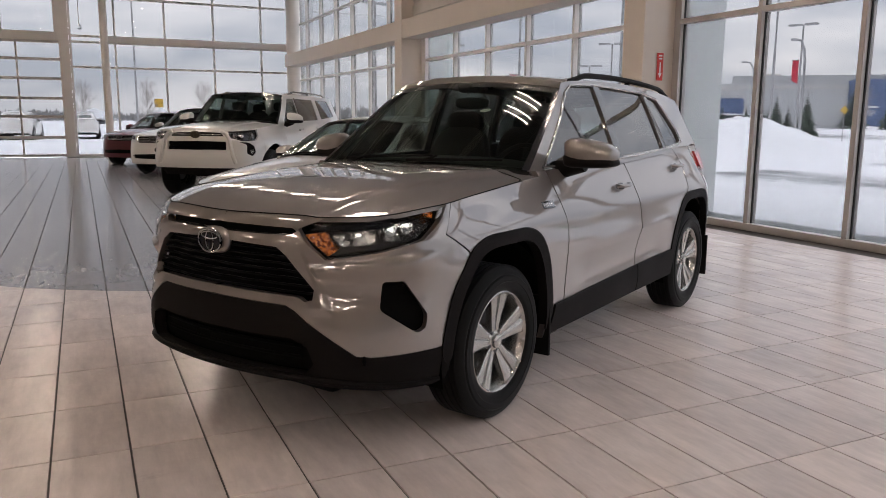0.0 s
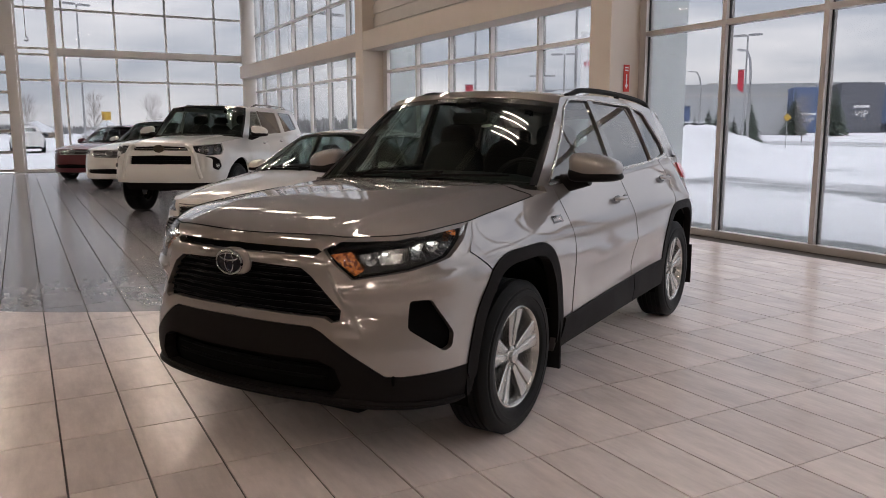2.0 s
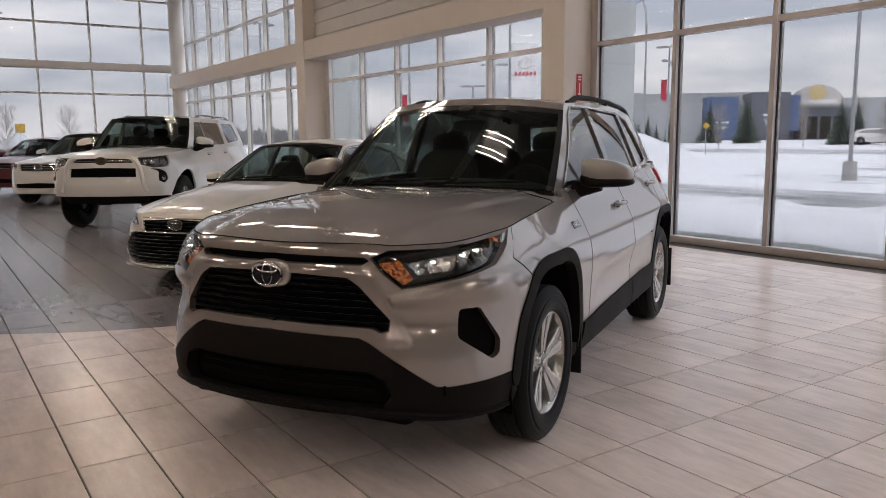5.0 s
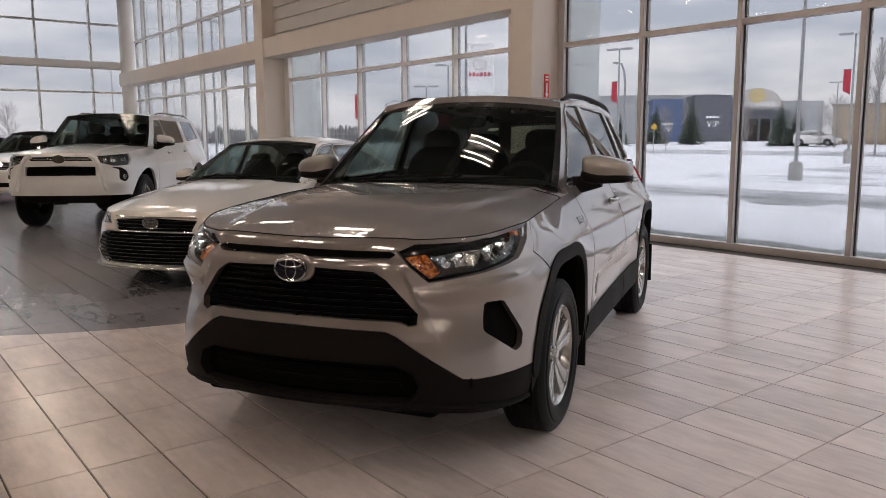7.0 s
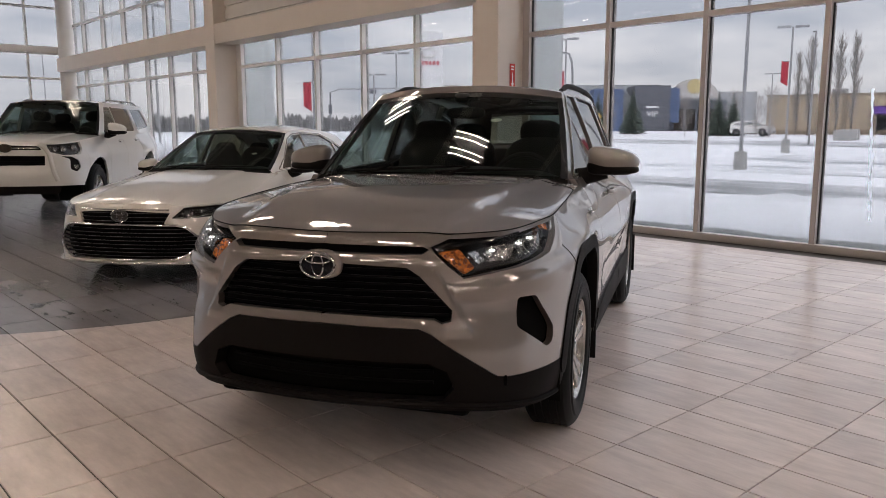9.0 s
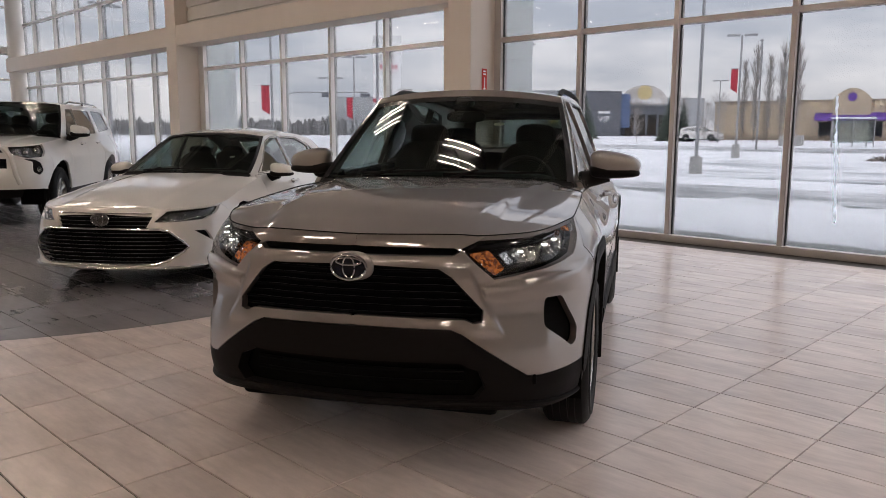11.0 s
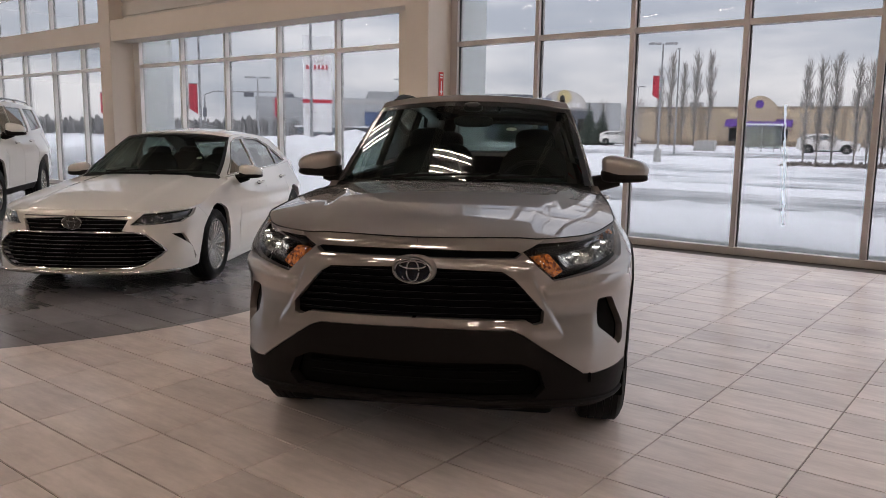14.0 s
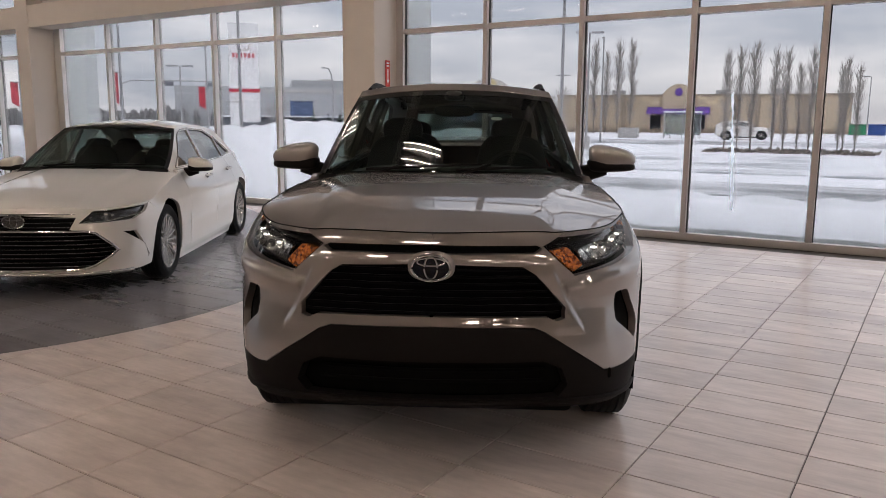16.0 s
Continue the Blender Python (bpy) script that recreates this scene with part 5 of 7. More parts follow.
        me = bpy.data.meshes.new_from_object(ob.evaluated_get(dg))
        bpy.data.objects.remove(ob)
        me.materials.clear()
        me.materials.append(M["chrome"])
        pl = boxes(((-0.062, -0.010, -0.003), (0.062, 0.030, -0.0005)), bevel=0.001)
        tilt = math.degrees(math.atan2(flank(sg * 0.47, 0.98, 0).y - flank(sg * 0.47, 0.95, 0).y, 0.03)) * sg
        loc = Matrix.Translation(flank(sg * 0.47, 0.955, 0.005)) @ pose(0, 0, 0, 90 + (tilt if sg < 0 else tilt), 0, 0 if sg < 0 else 180)
        plate = part("word_plate", pl, M["gloss"], car, "dark badge with silver letters on the fender")
        plate.matrix_local = loc
        w = new("word", me)
        w.parent = plate

    wheel_y = 0.775
    for wx in (0.0, 2.69):
        for sg in (1, -1):
            wheel(car, (wx, sg * wheel_y, R), R, 0.238, 0.225, "split", sg < 0)
    under(car, -0.80, 3.4, 0.90, (0.0, 2.69), R)

    g = dict(gw=curve((0.40, 0.715), (0.65, 0.735), (1.2, 0.762), (2.2, 0.752), (2.9, 0.70), (3.45, 0.62)),
             belt=curve((0.4, 1.118), (0.62, 1.125), (1.6, 1.150), (2.65, 1.190), (3.45, 1.20)), lean=0.35,
             edge=curve((1.05, 1.585), (1.25, 1.612), (1.8, 1.628), (2.6, 1.600), (3.30, 1.545)),
             crown=curve((1.0, 1.632), (1.3, 1.658), (1.9, 1.672), (2.6, 1.650), (3.4, 1.590)),
             screen=((0.50, 1.122), (1.12, 1.594)), rear=((3.52, 1.19), (3.28, 1.547)), bow=0.15, crown_f=0.045, ribs=True, header=0.075,
             windows=[([(0.665, 1.142), (1.545, 1.162), (1.535, 1.588), (1.23, 1.580), (1.115, 1.535)], 0.02, "sideglass"),
                      ([(1.655, 1.165), (2.42, 1.192), (2.325, 1.566), (1.615, 1.590)], 0.02, "privacy"),
                      ([(2.50, 1.197), (2.94, 1.222), (2.90, 1.30), (2.63, 1.525), (2.40, 1.560)], 0.03, "privacy")],
             black=[[(1.548, 1.150), (1.652, 1.153), (1.612, 1.598), (1.536, 1.598)], [(2.422, 1.190), (2.498, 1.194), (2.398, 1.566), (2.327, 1.572)]],
             bright=[(0.62, 1.130), (0.75, 1.225), (0.965, 1.40), (1.115, 1.540), (1.22, 1.588), (1.55, 1.598), (2.3, 1.576), (2.62, 1.538), (2.90, 1.32), (2.96, 1.225), (2.6, 1.193), (1.9, 1.163), (1.2, 1.140), (0.62, 1.128)],
             rails=(1.28, 3.05, 0.032), rail_mat="cladding")
    side, ws, roof = upper(car, paint, g)
    for sg in (1, -1):
        mirror(car, paint, (0.80, 0.930, 1.214), sg, (0.085, 0.138, 0.072), (0.79, 0.735, 1.12))
    cabin(car, 0.55, 1.13, 0.74, rows=(1.15, 2.05), headrest=1.36)
    # inner mirror, sensor box and tag behind the screen
    c = ws(0, 0.90, -0.06)
    part("inner_mirror", blob(bmesh.new(), 0.02, 0.125, 0.035, Matrix.Translation(c + Vector((0.05, 0, -0.05))), 3), M["dash"], car, "rear-view mirror")
    part("sensor_box", blob(bmesh.new(), 0.06, 0.06, 0.03, Matrix.Translation(ws(0, 0.93, -0.035)), 3), M["dash"], car)
    bm = bmesh.new()
    cyl(bm, ws(-0.40, 0.62, -0.012), ws(-0.40, 0.62, -0.010), 0.032, seg=20)
    part("window_tag", bm, M["paper"], car, "round pale sticker behind the windscreen")
    bm = bmesh.new()
    c = roof(3.0, 0)
    blob(bm, 0.09, 0.02, 0.045, Matrix.Translation(c + Vector((0, 0, 0.01))), 2, 16, lambda p: Vector((p.x + 0.8 * max(0, p.z), p.y * (1 - 6 * max(0, p.z)), p.z)))
    part("antenna_fin", bm, M["gloss"], car)
    # raised mount and badge on the grille
    p = body(0, 0.875, 0.0)
    part("badge_mount", blob(bmesh.new(), 0.025, 0.090, 0.058, Matrix.Translation(p + Vector((0.010, 0, 0.0))), 2.4, 28), paint, car)
    badge(car, Matrix.Translation(p + Vector((-0.014, 0, 0.0))) @ Matrix(((0, 0, -1, 0), (-1, 0, 0, 0), (0, 1, 0, 0), (0, 0, 0, 1))), 0.072, 0.049, M["emblem"])
    return car


foreground_suv()


# ---- the other display cars ----
def display_car(name, label, at, yaw, paint, d):
    """A parked car from its outlines: skin, hood, doors, wheels, glass; d["face"] dresses its front."""
    car = thing(name, at, label, "car", "parked display cars", yaw)
    car.scale = (d.get("grow", 1.0),) * 3
    body = Shell(d["plan"], d["front"], d["side"], d["tail"], d["corner"], d["tailcorner"], d.get("bump"))
    S_, SX_ = body.sy, body.sx
    SXv = lambda poly: [(body.sx(x), z) for x, z in poly]
    wb, R, belt = d["wb"], d["R"], d["upper"]["belt"]
    zc, fall, half = d["zc"], d["fall"], d["half"]
    hood_z = lambda x, y: zc(x) - fall(x) * (abs(y) / half) ** 2.6 + d.get("ridge", 0.0) * (1 - ease(0.0, 0.08, abs(y) - 0.42))
    hood = lambda x, y, off=0.0: Vector((x, y, hood_z(x, y) + off))

    def top(s):
        z = zc(-0.5)
        for _ in range(14):
            p = body(s, z)
            z = 0.5 * z + 0.5 * hood_z(p.x, p.y)
        return z

    xc = d["cowl"]
    s_cowl = SX_(xc)
    tops = [(s_cowl * i / 40, top(s_cowl * i / 40)) for i in range(41)]
    cow = [(p.x, p.y) for p in (body(s, z) for s, z in tops)]
    hp = cow + [(xc - 0.04, half * 0.7), (xc - 0.10, half * 0.35), (xc - 0.12, 0.0)]
    hp = hp + [(x, -y) for x, y in hp[::-1][1:-1]]
    panel("hood", hood, shrink(hp, 0.003), paint, car, step=0.05, rim=0.02)
    upto = lambda a, b: [(s, z) for s, z in tops if a - 1e-6 <= s <= b + 1e-6]
    mir = lambda poly: [(-p, q) for p, q in poly[::-1]]
    ar, zb = R + d.get("arch", 0.06), d["sill"]
    arch = lambda cx: [(cx + ar * math.cos(a), max(zb, R + 0.01 + ar * math.sin(a))) for a in (math.pi * (1 - i / 12) for i in range(13))]
    lamp, holes, low, s_b = d["face"](car, body, S_, SX_, mir, sym, upto, top)
    A = arch(0.0)
    bumper = low + SXv([(-ar - 0.02, zb + 0.10)] + A[2:4]) + [(s_b, top(s_b))] + upto(0.02, s_b)[::-1] + [(0, tops[0][1])]
    panel("front_bumper", body, sym(bumper), paint, car, holes=[h for h in holes] + [lamp, mir(lamp)], step=0.045, rim=0.03, gap=0.0015)
    xd, xm, xr = d["doors"]
    fender = SXv(A[4:] + [(ar, zb), (xd, zb), (xd + 0.01, belt(xd) - 0.005), (xc, belt(xc))]) + upto(s_b, s_cowl)[::-1] + [(s_b, top(s_b))] + SXv([A[3]])
    both(body, fender, "fender", paint, car, step=0.055, rim=0.03, gap=0.0018)
    bl = lambda a, b, n=4: [(a + (b - a) * i / n, belt(a + (b - a) * i / n)) for i in range(n + 1)]
    both(body, SXv([(xd + 0.005, zb), (xm, zb), *bl(xm + 0.01, xd + 0.012)]), "front_door", paint, car, step=0.06, rim=0.06, gap=0.002)
    B = arch(wb)
    both(body, SXv([(xm + 0.005, zb), (wb - ar - 0.05, zb), (wb - ar * 0.9, R + ar * 0.75), (xr, 0.62 * belt(xr) + 0.2), *bl(xr, xm + 0.012)]), "rear_door", paint, car, step=0.06, rim=0.06, gap=0.002)
    xe = d["end"]
    both(body, SXv([(wb - ar - 0.045, zb), *B, (wb + ar + 0.02, zb), (xe, zb + 0.1), (xe, belt(xe)), *bl(xe - 0.05, xr + 0.005), (xr + 0.005, 0.62 * belt(xr) + 0.2), (wb - ar * 0.9 + 0.006, R + ar * 0.76)]), "rear_quarter", paint, car, step=0.06, rim=0.06, gap=0.0015)
    e = body.s[-1]
    both(body, [(SX_(xe), zb + 0.1), (e, zb + 0.1), (e, belt(xe)), (SX_(xe), belt(xe))], "tail_panel", paint, car, step=0.08, rim=0.05)
    if "deck" in d:
        x0, x1, z0 = d["deck"]
        dk = lambda x, y, off=0.0: Vector((x, y, z0 - 0.05 * (abs(y) / half) ** 2.4 - 0.06 * ease(x0, x1, x) ** 3 + off))
        panel("trunk_lid", dk, [(x0, -half * 0.84), (x1 - 0.2, -half * 0.68), (x1, -half * 0.42), (x1, half * 0.42), (x1 - 0.2, half * 0.68), (x0, half * 0.84)], paint, car, step=0.07, rim=0.05)
    for wx in (0.0, wb):
        for sg in (1, -1):
            wheel(car, (wx, sg * d["track"], R), R, d["rim"], d.get("tyre", 0.215), d["kind"], sg < 0)
    if d.get("clad"):
        for wx in (0.0, wb):
            o = [(wx + (ar + 0.05) * math.cos(a), max(zb, R + 0.01 + (ar + 0.05) * math.sin(a))) for a in (math.pi * (1 - i / 12) for i in range(13))]
            both(body, SXv(o + arch(wx)[::-1]), "wheel_arch_trim", M[d["clad"]], car, step=0.05, rim=0.03, off=0.016)
    both(body, SXv([(ar, zb - 0.10), (wb - ar, zb - 0.10), (wb - ar, zb + 0.02), (ar, zb + 0.02)]), "sill_trim", M[d.get("sillmat", "cladding")], car, step=0.08, rim=0.03, off=-0.01)
    under(car, d["plan"][0][0] + 0.16, xe - 0.1, half, (0.0, wb), R, zb - 0.02)
    g = d["upper"]
    side, ws, roof = upper(car, paint, g)
    flank = lambda p, z, off=0.0: body(math.copysign(body.sx(abs(p)), p), z, off)
    for sg in (1, -1):
        for hx in d["handles"]:
            handle(car, flank, hx, belt(hx) - 0.13, sg, paint)
        mx, my, mz = d["mirror"]
        mirror(car, paint, d["mirror"], sg, d.get("msize", (0.08, 0.115, 0.075)), (mx - 0.02, my - 0.19, mz - 0.09))
    cabin(car, g["screen"][0][0] + 0.03, g["screen"][0][1], g["gw"](1.2), rows=d["seats"], headrest=d["head"])
    bm = bmesh.new()
    cyl(bm, ws(-0.62, 0.42, -0.012), ws(-0.62, 0.42, -0.010), 0.03, seg=16)
    part("window_tag", bm, M["paper"], car)
    return car


def bars(car, body, outline, zs, mat_name, r=0.007, off=-0.012, name="grille_bar"):
    """Level bars across an opening, one mesh each."""
    poly = np.array(outline)
    lo, hi = poly[:, 0].min(), poly[:, 0].max()
    for z in zs:
        q = np.linspace(lo, hi, 80)
        ok = q[inside(poly, np.stack([q, np.full(80, z)], 1))]
        if len(ok) > 3:
            part(name, tube(bmesh.new(), [body(s, z, off) for s in np.linspace(ok[0], ok[-1], 18)], r, 6), M[mat_name], car)


def lamp_set(car, body, lamp, mir, units, trim=None):
    for sg in (1, -1):
        lp = lamp if sg > 0 else mir(lamp)
        h = panel("headlamp", body, lp, M["gloss"], car, step=0.05, rim=0, off=-0.05, label="clear head lamp")
        panel("cover", body, lp, M["lens"], h, step=0.06, rim=0.01, off=-0.001)
        for s, z, r in units:
            bm = blob(bmesh.new(), r, r, r, Matrix.Translation(body(sg * s, z, -0.035)), 2, 14)
            part("lamp_unit", bm, M["reflector"], h)
        if trim:
            part("lamp_edge", tube(bmesh.new(), [body(sg * s, z, -0.01) for s, z in trim], 0.006, 6), M["reflector"], h)


def mark(car, body, z, a, b, inner="emblem", outer="chrome", off=0.01):
    p = body(0, z, off)
    badge(car, Matrix.Translation(p) @ Matrix(((0, 0, -1, 0), (-1, 0, 0, 0), (0, 1, 0, 0), (0, 0, 0, 1))), a, b, M[inner], outer)


# pearl sedan with the deep barred grille
def sedan_face(car, body, S_, SX_, mir, sym, upto, top):
    g_low = [(0, 0.245), (S_(0.50), 0.250), (S_(0.58), 0.275), (S_(0.735), 0.385), (S_(0.70), 0.430), (S_(0.60), 0.530), (S_(0.52), 0.548), (0, 0.552)]
    g_up = [(0, 0.560), (S_(0.40), 0.560), (S_(0.46), 0.650), (0, 0.672)]
    tip = SX_(-0.42)
    lamp = [(S_(0.485), 0.608), (S_(0.62), 0.606), (SX_(-0.64), 0.618), (SX_(-0.50), 0.672)] + [(tip, top(tip) - 0.006)] + [(s, z - 0.012) for s, z in upto(S_(0.56), tip)[::-1]]
    slit = [(S_(0.775), 0.525), (S_(0.835), 0.520), (SX_(-0.47), 0.30), (SX_(-0.49), 0.275), (SX_(-0.535), 0.40)]
    whole = g_low[:-2] + [(S_(0.52), 0.552), (S_(0.415), 0.560), (S_(0.465), 0.652), (0, 0.672)]
    for nm, gp in (("grille", whole),):
        g = sym(gp)
        panel(nm, body, g, M["darkness"], car, step=0.06, rim=0, off=-0.05, label="deep black grille")
        bars(car, body, g, np.arange(min(q for _, q in g) + 0.022, max(q for _, q in g) - 0.01, 0.034), "grille", 0.009, -0.012)
        bars(car, body, g, np.arange(min(q for _, q in g) + 0.030, max(q for _, q in g) - 0.01, 0.034), "dim", 0.0016, -0.008, "bright_edge")
    pts = [body(s, z, 0.004) for s, z in sym(g_low)]
    part("grille_surround", tube(bmesh.new(), [body(s, z, 0.006) for s, z in resample(sym(g_low), 0.05)] + [pts[0]], 0.011, 8), M["chrome"], car, "chrome grille surround")
    part("hood_strip", tube(bmesh.new(), [body(s, 0.680, 0.004) for s in np.linspace(-S_(0.46), S_(0.46), 24)], 0.006, 6), M["chrome"], car)
    part("lip", tube(bmesh.new(), [body(s, 0.215, 0.02) for s in np.linspace(-S_(0.80), S_(0.80), 30)], 0.014, 6), M["satin"], car, "bright lower lip")
    both(body, slit, "side_vent", M["darkness"], car, step=0.05, rim=0, off=-0.03, label="black corner vent")
    lamp_set(car, body, lamp, mir, [(S_(0.58), 0.640, 0.012), (S_(0.66), 0.645, 0.012), (S_(0.74), 0.655, 0.012)], [(S_(0.52), 0.616), (S_(0.66), 0.614), (SX_(-0.55), 0.655)])
    mark(car, body, 0.628, 0.085, 0.055, "gloss", "ring", 0.0)
    low = [(0, 0.20), (S_(0.6), 0.20), (SX_(-0.6), 0.205), (SX_(-0.42), 0.215)]
    return lamp, [sym(whole), slit, mir(slit)], low, tip


display_car("sedan", "pearl white four-door sedan with a wide black grille", (1.93, 8.445, 0), 35.0, M["pearl"], dict(
    plan=[(-1.0, 0), (-0.98, 0.30), (-0.92, 0.55), (-0.80, 0.73), (-0.60, 0.85), (-0.35, 0.90), (0, 0.91), (0.8, 0.918), (1.8, 0.92), (2.8, 0.91), (3.4, 0.86), (3.75, 0.70), (3.93, 0.35), (3.95, 0)],
    front=curve((0.15, 0.08), (0.22, 0.0), (0.30, 0.0), (0.45, 0.012), (0.55, 0.03), (0.63, 0.05), (0.70, 0.09), (0.78, 0.18)),
    side=curve((0.12, 0.09), (0.22, 0.035), (0.40, 0.02), (0.58, 0.01), (0.68, 0.012), (0.78, 0.05), (0.88, 0.10), (0.96, 0.15), (1.05, 0.2)),
    tail=curve((0.12, 0.1), (0.3, 0.02), (0.6, 0.0), (0.85, 0.02), (1.0, 0.06)), corner=(-0.85, -0.30), tailcorner=(3.4, 3.85),
    bump=lambda a, x, z: 0.02 * math.exp(-((z - 0.66) / 0.08) ** 2) * (math.exp(-(x / 0.45) ** 2) + math.exp(-((x - 2.87) / 0.5) ** 2)) - 0.018 * math.exp(-((z - 0.42) / 0.09) ** 2) * ease(0.5, 0.8, x) * (1 - ease(2.2, 2.6, x)),
    wb=2.87, R=0.335, rim=0.238, kind="many", track=0.79, arch=0.045, sill=0.19,
    zc=curve((-1.05, 0.66), (-0.93, 0.70), (-0.75, 0.765), (-0.4, 0.845), (0.1, 0.915), (0.6, 0.965)), fall=curve((-1, 0.09), (-0.4, 0.085), (0.2, 0.07), (0.7, 0.05)), half=0.80, ridge=0.010, cowl=0.62,
    doors=(0.68, 1.72, 2.62), end=3.72, handles=(1.52, 2.48), deck=(3.35, 3.84, 1.040), mirror=(0.92, 0.945, 0.985), msize=(0.085, 0.115, 0.066), seats=(1.30, 2.2), head=1.14, sillmat="pearl",
    face=sedan_face,
    upper=dict(gw=curve((0.55, 0.71), (0.9, 0.745), (1.6, 0.765), (2.5, 0.75), (3.2, 0.70), (3.5, 0.66)), belt=curve((0.5, 0.930), (0.9, 0.945), (1.8, 0.960), (2.7, 0.985), (3.5, 1.015)), lean=0.46,
               edge=curve((1.30, 1.325), (1.6, 1.365), (2.1, 1.372), (2.6, 1.340), (2.95, 1.285)), crown=curve((1.25, 1.375), (1.6, 1.415), (2.0, 1.432), (2.6, 1.395), (3.0, 1.325)),
               screen=((0.62, 0.950), (1.34, 1.332)), rear=((3.50, 1.02), (2.93, 1.290)), bow=0.16, crown_f=0.04,
               windows=[([(0.86, 0.962), (1.68, 0.975), (1.70, 1.320), (1.48, 1.312), (1.32, 1.270)], 0.02, "sideglass"), ([(1.77, 0.978), (2.62, 1.000), (2.60, 1.215), (2.30, 1.305), (1.78, 1.325)], 0.02, "sideglass"), ([(2.68, 1.003), (3.10, 1.030), (2.66, 1.205)], 0.02, "sideglass")],
               black=[[(1.685, 0.968), (1.765, 0.972), (1.775, 1.332), (1.705, 1.330)], [(2.625, 0.998), (2.675, 1.002), (2.655, 1.212), (2.605, 1.225)]],
               bright=[(0.78, 0.955), (1.0, 1.07), (1.3, 1.275), (1.48, 1.325), (1.75, 1.340), (2.3, 1.318), (2.62, 1.235), (3.0, 1.09), (3.14, 1.03), (2.6, 0.992), (1.7, 0.966), (0.78, 0.952)])))


# white off-road wagon on tall tyres
def wagon_face(car, body, S_, SX_, mir, sym, upto, top):
    up = [(0, 1.010), (S_(0.46), 1.010), (S_(0.42), 1.062), (0, 1.075)]
    mid = [(0, 0.800), (S_(0.50), 0.800), (S_(0.50), 0.925), (0, 0.935)]
    tip = SX_(-0.46)
    lamp = [(S_(0.56), 0.985), (S_(0.74), 0.935), (SX_(-0.56), 0.945), (SX_(-0.49), 1.01)] + [(tip, top(tip) - 0.01)] + [(s, z - 0.015) for s, z in upto(S_(0.50), tip)[::-1]]
    pod = rounded([(S_(0.70), 0.922), (S_(0.82), 0.912), (SX_(-0.60), 0.86), (SX_(-0.57), 0.76), (SX_(-0.64), 0.70), (S_(0.79), 0.74), (S_(0.80), 0.88)], 0.03)
    for nm, gp in (("upper_grille", up), ("grille", mid)):
        g = sym(gp)
        panel(nm, body, g, M["darkness"], car, step=0.07, rim=0, off=-0.05, label="black grille opening")
        bars(car, body, g, np.arange(min(q for _, q in g) + 0.02, max(q for _, q in g), 0.032), "grille", 0.007, -0.02)
    part("grille_strip", tube(bmesh.new(), [body(s, 1.035, -0.005) for s in np.linspace(-S_(0.43), S_(0.43), 20)], 0.010, 6), M["satin"], car)
    for sg in (1, -1):
        p = panel("fog_pod", body, pod if sg > 0 else mir(pod), M["cladding"], car, step=0.04, rim=0, off=-0.012, label="black fog lamp surround")
        part("fog_lamp", blob(bmesh.new(), 0.03, 0.04, 0.04, Matrix.Translation(body(sg * SX_(-0.64), 0.775, -0.02)), 2, 16), M["reflector"], p)
    lamp_set(car, body, lamp, mir, [(S_(0.64), 1.02, 0.035), (S_(0.74), 1.02, 0.045), (SX_(-0.62), 1.03, 0.04)])
    # raised frame round the openings
    fr = [(S_(0.42), 1.085), (S_(0.50), 1.05), (S_(0.56), 0.95), (S_(0.60), 0.72), (S_(0.64), 0.585)]
    for sg in (1, -1):
        part("bumper_rib", tube(bmesh.new(), [body(sg * s, z, 0.004) for s, z in fr], 0.030, 10), M["white"], car)
    panel("skid_plate", body, sym([(0, 0.40), (S_(0.66), 0.40), (S_(0.70), 0.515), (0, 0.515)]), M["cladding"], car, step=0.08, rim=0.04, off=-0.05, label="black lower valance")
    mark(car, body, 1.036, 0.085, 0.055, "bronze", "bronze", 0.008)
    low = [(0, 0.515), (S_(0.7), 0.515), (SX_(-0.6), 0.51), (SX_(-0.50), 0.50)]
    return lamp, [sym(up), sym(mid), pod, mir(pod)], low, tip


